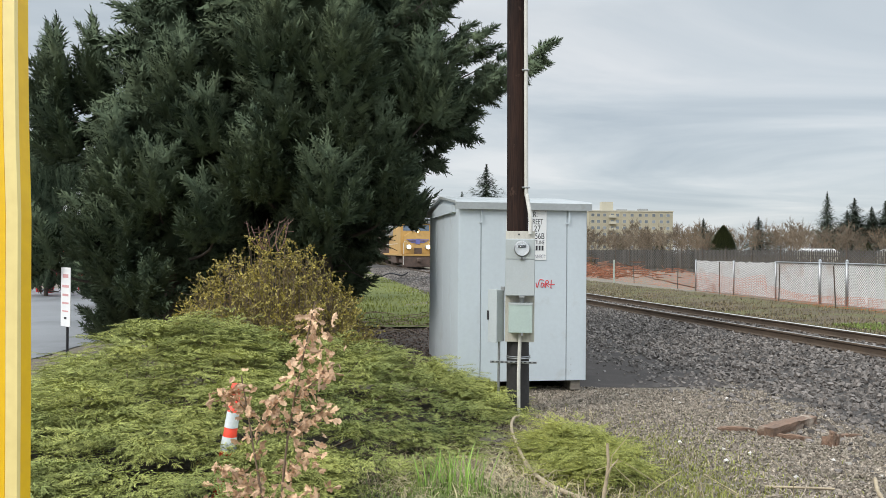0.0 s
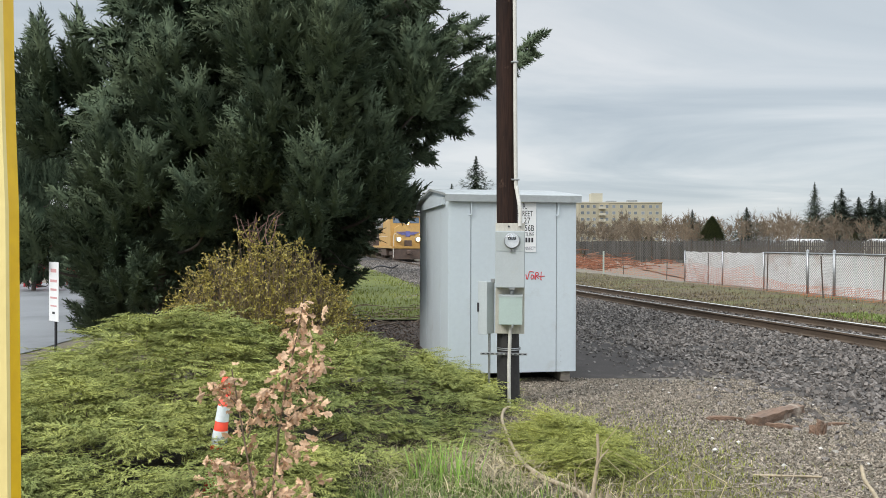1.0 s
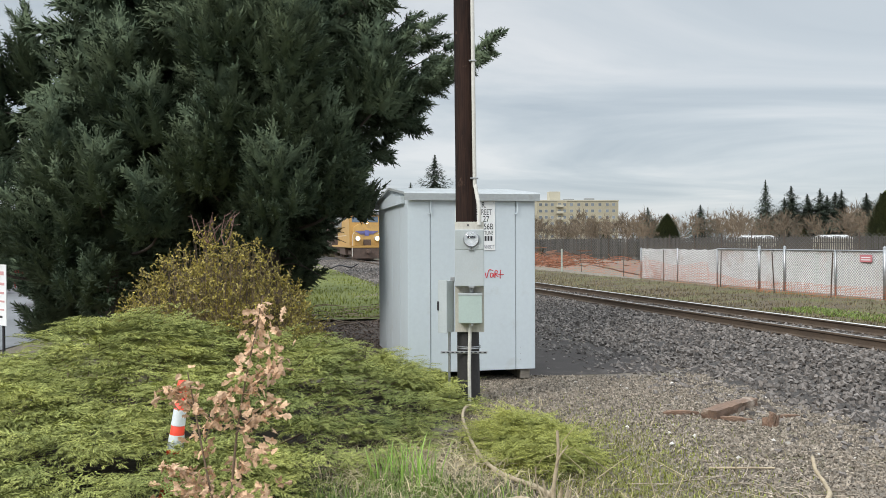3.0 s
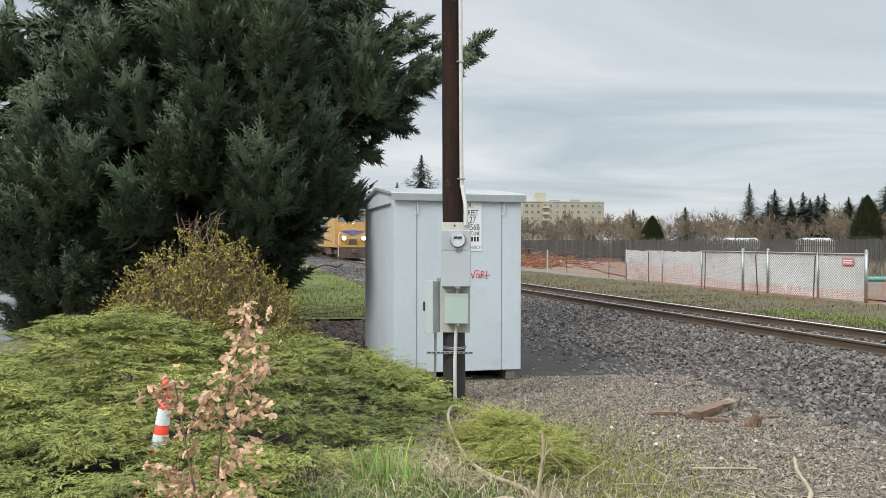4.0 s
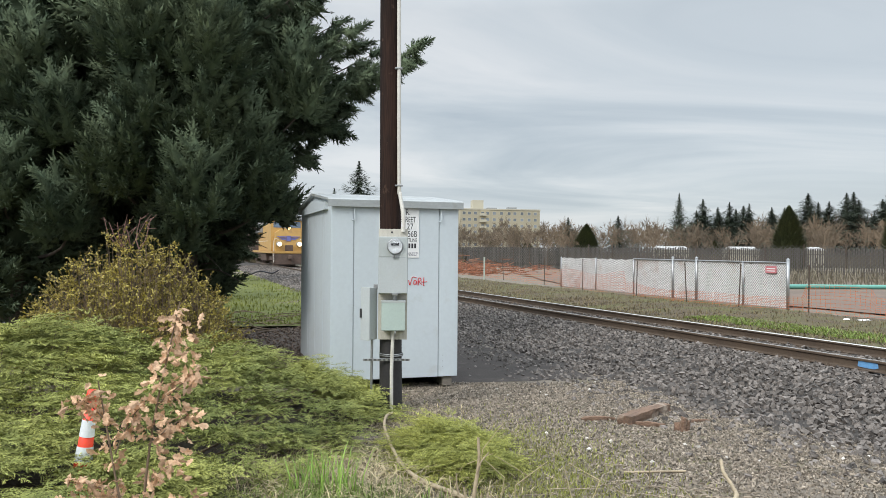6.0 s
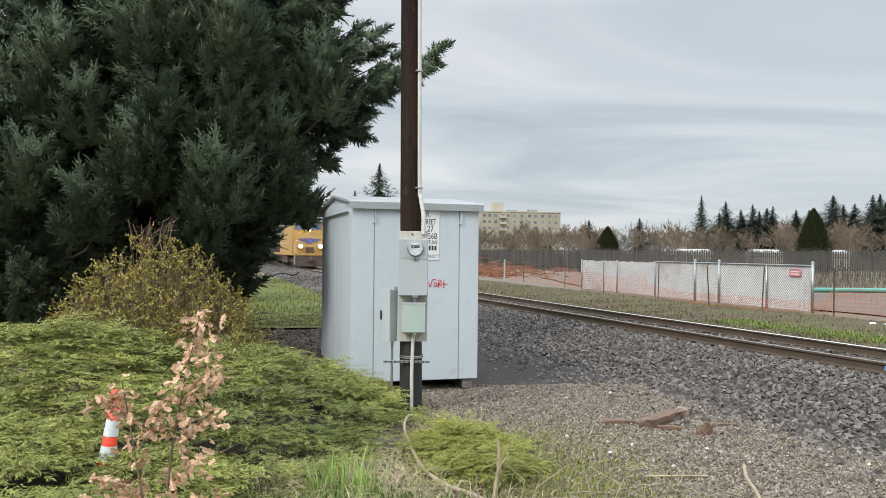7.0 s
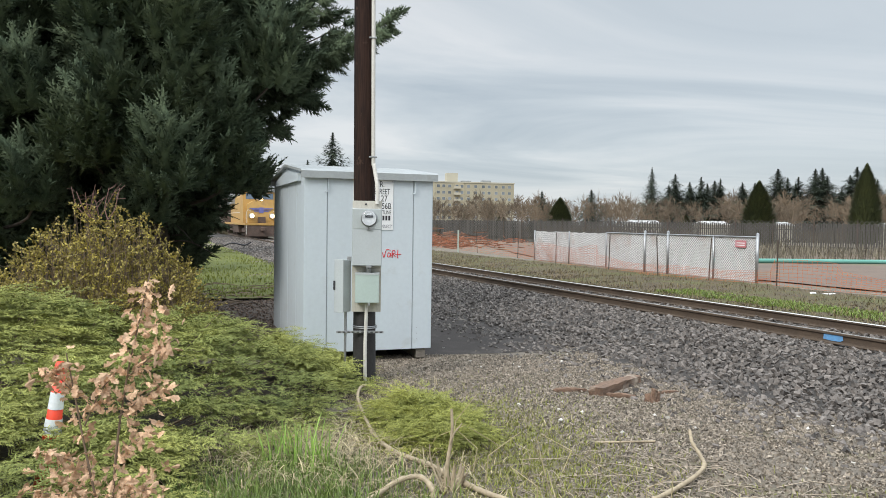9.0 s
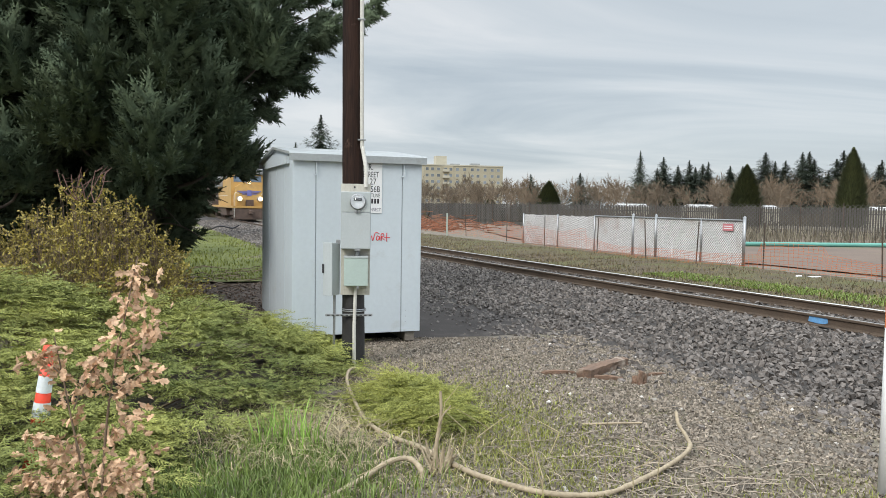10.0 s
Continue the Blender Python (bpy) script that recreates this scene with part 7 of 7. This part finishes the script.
# ---- the lot beyond the fence ----
def lot_things():
    r = rng(851)
    V, F = tube_arrays(smooth_path([(14.6, 38.5, 0.16), (20, 38.9, 0.18), (26, 39.3, 0.16), (34, 39.0, 0.18), (44, 39, 0.16)], 6), 0.12, 10)
    tagged(link("silt_sock", npmesh("silt_sock", V, F), mat("teal_fabric", (0.14, 0.36, 0.30), (0.10, 0.28, 0.24), 0.8, scale=1, bump=0.2), smooth=True), "long teal fabric tube laid on the bare lot", "silt sock")
    for x, y, s in ((12.6, 21.1, 0.12), (13.0, 20.9, 0.14), (10.3, 24.9, 0.09)):
        bm = bmesh.new()
        bmesh.ops.create_icosphere(bm, subdivisions=2, radius=s)
        for v in bm.verts:
            v.co = Vector((v.co.x * 1.5, v.co.y, max(-0.02, v.co.z * 0.42))) * (1 + r.normal(0, 0.22))
        ob = part("plastic_sack", bm, M_WHITE, None, m=pose(x, y, 0.03, 0, 0, r.uniform(0, 90)), smooth=True)
        tagged(ob, "crumpled white plastic sack on the verge", "sack")
    # heap of loose netting and brush at the left of the lot
    segs = []
    for k in range(900):
        p = np.array((r.normal(3.6, 3.2), r.normal(66, 4.0), abs(r.normal(0.3, 0.45))))
        segs.append([p, p + np.array((r.normal(0, 0.7), r.normal(0, 0.5), r.normal(0, 0.18)))])
    V, F = strips(segs, 0.035)
    tagged(link("net_heap", npmesh("net_heap", V, F), mat("faded_net_and_brush", (0.21, 0.105, 0.07), (0.13, 0.08, 0.055), 0.9, scale=0.4, bump=0, island=0.4)), "heap of loose orange netting and brush", "netting", kind="stuff")
    S = np.stack([r.uniform(14, 50, 5000), r.uniform(41, 58, 5000), np.full(5000, 0.05)], -1)
    S = S[S[:, 1] < 84 - 0.85 * S[:, 0]]
    blades("lot_weeds", S, r.uniform(0.3, 1.2, len(S)), mat("grey_weed", (0.17, 0.145, 0.105), (0.11, 0.10, 0.07), 0.9, bump=0, island=0.5), "tall dead weeds before the slatted fence", 852, 0.02, 0.5)
    b = bmesh.new(); box(-0.05, -0.03, 0, 0.05, 0.03, 1.5, 0.005, 1, b)
    m = part("survey_stake", b, mat("grey_green_stake", (0.40, 0.45, 0.40), (0.30, 0.33, 0.29), 0.7, bump=0.1), None, m=pose(5.2, 48.8, 0))
    tagged(m, "pale grey-green marker stake by the netting", "stake")


lot_things()


# ---- the parking lot's side ----
def parking_side():
    s = empty("parking_sign", pose(-7.58, 11.8, 0, 0, 0, -36), "narrow white parking sign with red lettering on a black post", "sign")
    b = bmesh.new(); cyl((0, 0.03, 0), (0, 0.03, 1.6), 0.022, seg=10, bm=b)
    part("post", b, M_BLACK, s)
    pl = part("sign_plate", box(-0.19, -0.006, 0.66, 0.19, 0.006, 1.63, 0.004), M_WHITE, s)
    M_R = mat("red_print", (0.66, 0.36, 0.36), rough=0.6, bump=0)
    for k, (z, h, w, mt) in enumerate(((1.46, 0.10, 0.22, M_R), (1.30, 0.07, 0.26, M_R), (1.16, 0.06, 0.24, M_R), (1.03, 0.05, 0.26, M_R), (0.90, 0.04, 0.24, M_R), (0.78, 0.06, 0.10, M_BLACK))):
        part("word_bar", box(-w / 2, -0.0085, z, w / 2, -0.0062, z + h * 0.6), mt, pl)
    b = bmesh.new(); cyl((0, 0.03, 0), (0, 0.03, 0.04), 0.16, 0.05, 20, b)
    part("foot", b, M_BLACK, s)
    st = empty("restaurant", pose(-36, 46, 0, 0, 0, -12), "low white and blue eatery with a red sign band", "building")
    part("wall", box(0, 0, 0, 14, 8, 3.6), mat("pale_blue_wall", (0.55, 0.66, 0.74), (0.50, 0.60, 0.68), 0.8, scale=0.5, bump=0), st)
    part("sign_band", box(-0.1, -0.15, 1.5, 8, -0.002, 2.7), mat("red_sign", (0.50, 0.09, 0.07), (0.4, 0.07, 0.06), 0.6, bump=0), st)
    for k in range(9):
        part("word_bar", box(0.4 + k * 0.8, -0.19, 1.9, 0.9 + k * 0.8, -0.152, 2.35), M_WHITE, st)
    part("roof", box(-0.3, -0.3, 3.6, 14.3, 8.3, 3.9), M_WHITE, st)
    M_REDP = mat("red_paint", (0.55, 0.035, 0.05), (0.45, 0.03, 0.04), 0.4, bump=0)
    for x, y in ((-22.3, 31.5), (-20.0, 31.2), (-18.3, 30.9)):
        t = empty("red_bench", pose(x, y, 0, 0, 0, 10), "red outdoor bench by the parking lot", "bench", "red benches by the parking lot")
        part("seat", box(-0.8, -0.2, 0.42, 0.8, 0.2, 0.47, 0.01), M_REDP, t)
        part("backrest", box(-0.8, 0.2, 0.5, 0.8, 0.24, 0.9, 0.01), M_REDP, t)
        for lx in (-0.7, 0.7):
            part("leg", box(lx - 0.04, -0.18, 0, lx + 0.04, 0.22, 0.42, 0.01), M_REDP, t)
    for k in range(2):
        f = empty("red_railing", pose(-25 + 6 * k, 34 - k, 0, 0, 0, -8), "low red and white tube railing", "railing")
        for z in (0.55, 1.0):
            tube("rail", [(0, 0, z), (5.6, 0, z)], 0.04, M_REDP if z < 0.8 else M_WHITE, f, 8)
        for x in (0, 1.4, 2.8, 4.2, 5.6):
            tube("post", [(x, 0, 0), (x, 0, 1.02)], 0.035, M_REDP, f, 8)
    for x, y, h, w in ((-24.5, 40, 9, 0.28), (-20.5, 42, 8, 0.2)):
        V, F = tube_arrays([(x, y, 0), (x + 0.1, y, h / 2), (x, y, h)], [w, w * 0.8, w * 0.4], 10)
        tagged(link("tree_trunk", npmesh("tree_trunk", V, F), M_BARK, smooth=True), "bare tall tree trunk at the lot's edge", "tree")
    copy_thing(back_tree, pose(-19.5, 29.0, 0, 0, 0, 33) @ Matrix.Diagonal((0.5, 0.5, 0.95, 1)))


parking_side()


# ---- posts beside the camera ----
def yellow_post():
    p = empty("yellow_post", pose(-1.221, 1.6, 0), "bright yellow plastic post guard with a pale edge", "post guard")
    zs = [0.0, 0.6, 1.2, 1.6, 1.85, 2.02, 2.2, 2.4, 2.8, 3.2]
    bow = [0.012, 0.010, 0.006, 0.004, 0.002, 0.001, -0.006, -0.011, -0.016, -0.020]
    def strip(name, x0, x1, y0, y1, material, label=""):
        bm = bmesh.new()
        rows = [[bm.verts.new((x + b, y, z)) for x, y in ((x0, y0), (x1, y0), (x1, y1), (x0, y1))] for z, b in zip(zs, bow)]
        for a, b in zip(rows, rows[1:]):
            for k in range(4):
                bm.faces.new((a[k], a[(k + 1) % 4], b[(k + 1) % 4], b[k]))
        bm.faces.new(rows[0][::-1]); bm.faces.new(rows[-1])
        bmesh.ops.bevel(bm, geom=[e for e in bm.edges if abs(e.verts[0].co.z - e.verts[1].co.z) > 0.05], offset=0.004, segments=3, affect="EDGES")
        part(name, bm, material, p, label, False)
    strip("guard", -0.09, 0.058, -0.010, 0.08, mat("yellow_plastic", (0.80, 0.50, 0.01), (0.70, 0.42, 0.01), 0.4, scale=3, fine=30, bump=0.05), "bright yellow plastic guard")
    strip("edge_flange", 0.0605, 0.089, -0.012, 0.0, mat("pale_yellow_plastic", (0.80, 0.66, 0.28), (0.72, 0.58, 0.24), 0.5, scale=3, fine=30, bump=0.05), "pale yellow flange")


yellow_post()


def marker_post():
    p = empty("marker_post", pose(3.60, 4.9, 0), "slim white marker post with an orange band", "marker post")
    b = bmesh.new(); cyl((0, 0, 0), (0, 0, 1.46), 0.04, 0.04, 20, b)
    part("tube", b, M_WHITE, p, smooth=True)
    b = bmesh.new(); cyl((0, 0, 1.16), (0, 0, 1.36), 0.0415, 0.0415, 20, b, False)
    part("band", b, mat("orange_band", (0.80, 0.22, 0.08), rough=0.5, bump=0), p, "orange band", True)


marker_post()
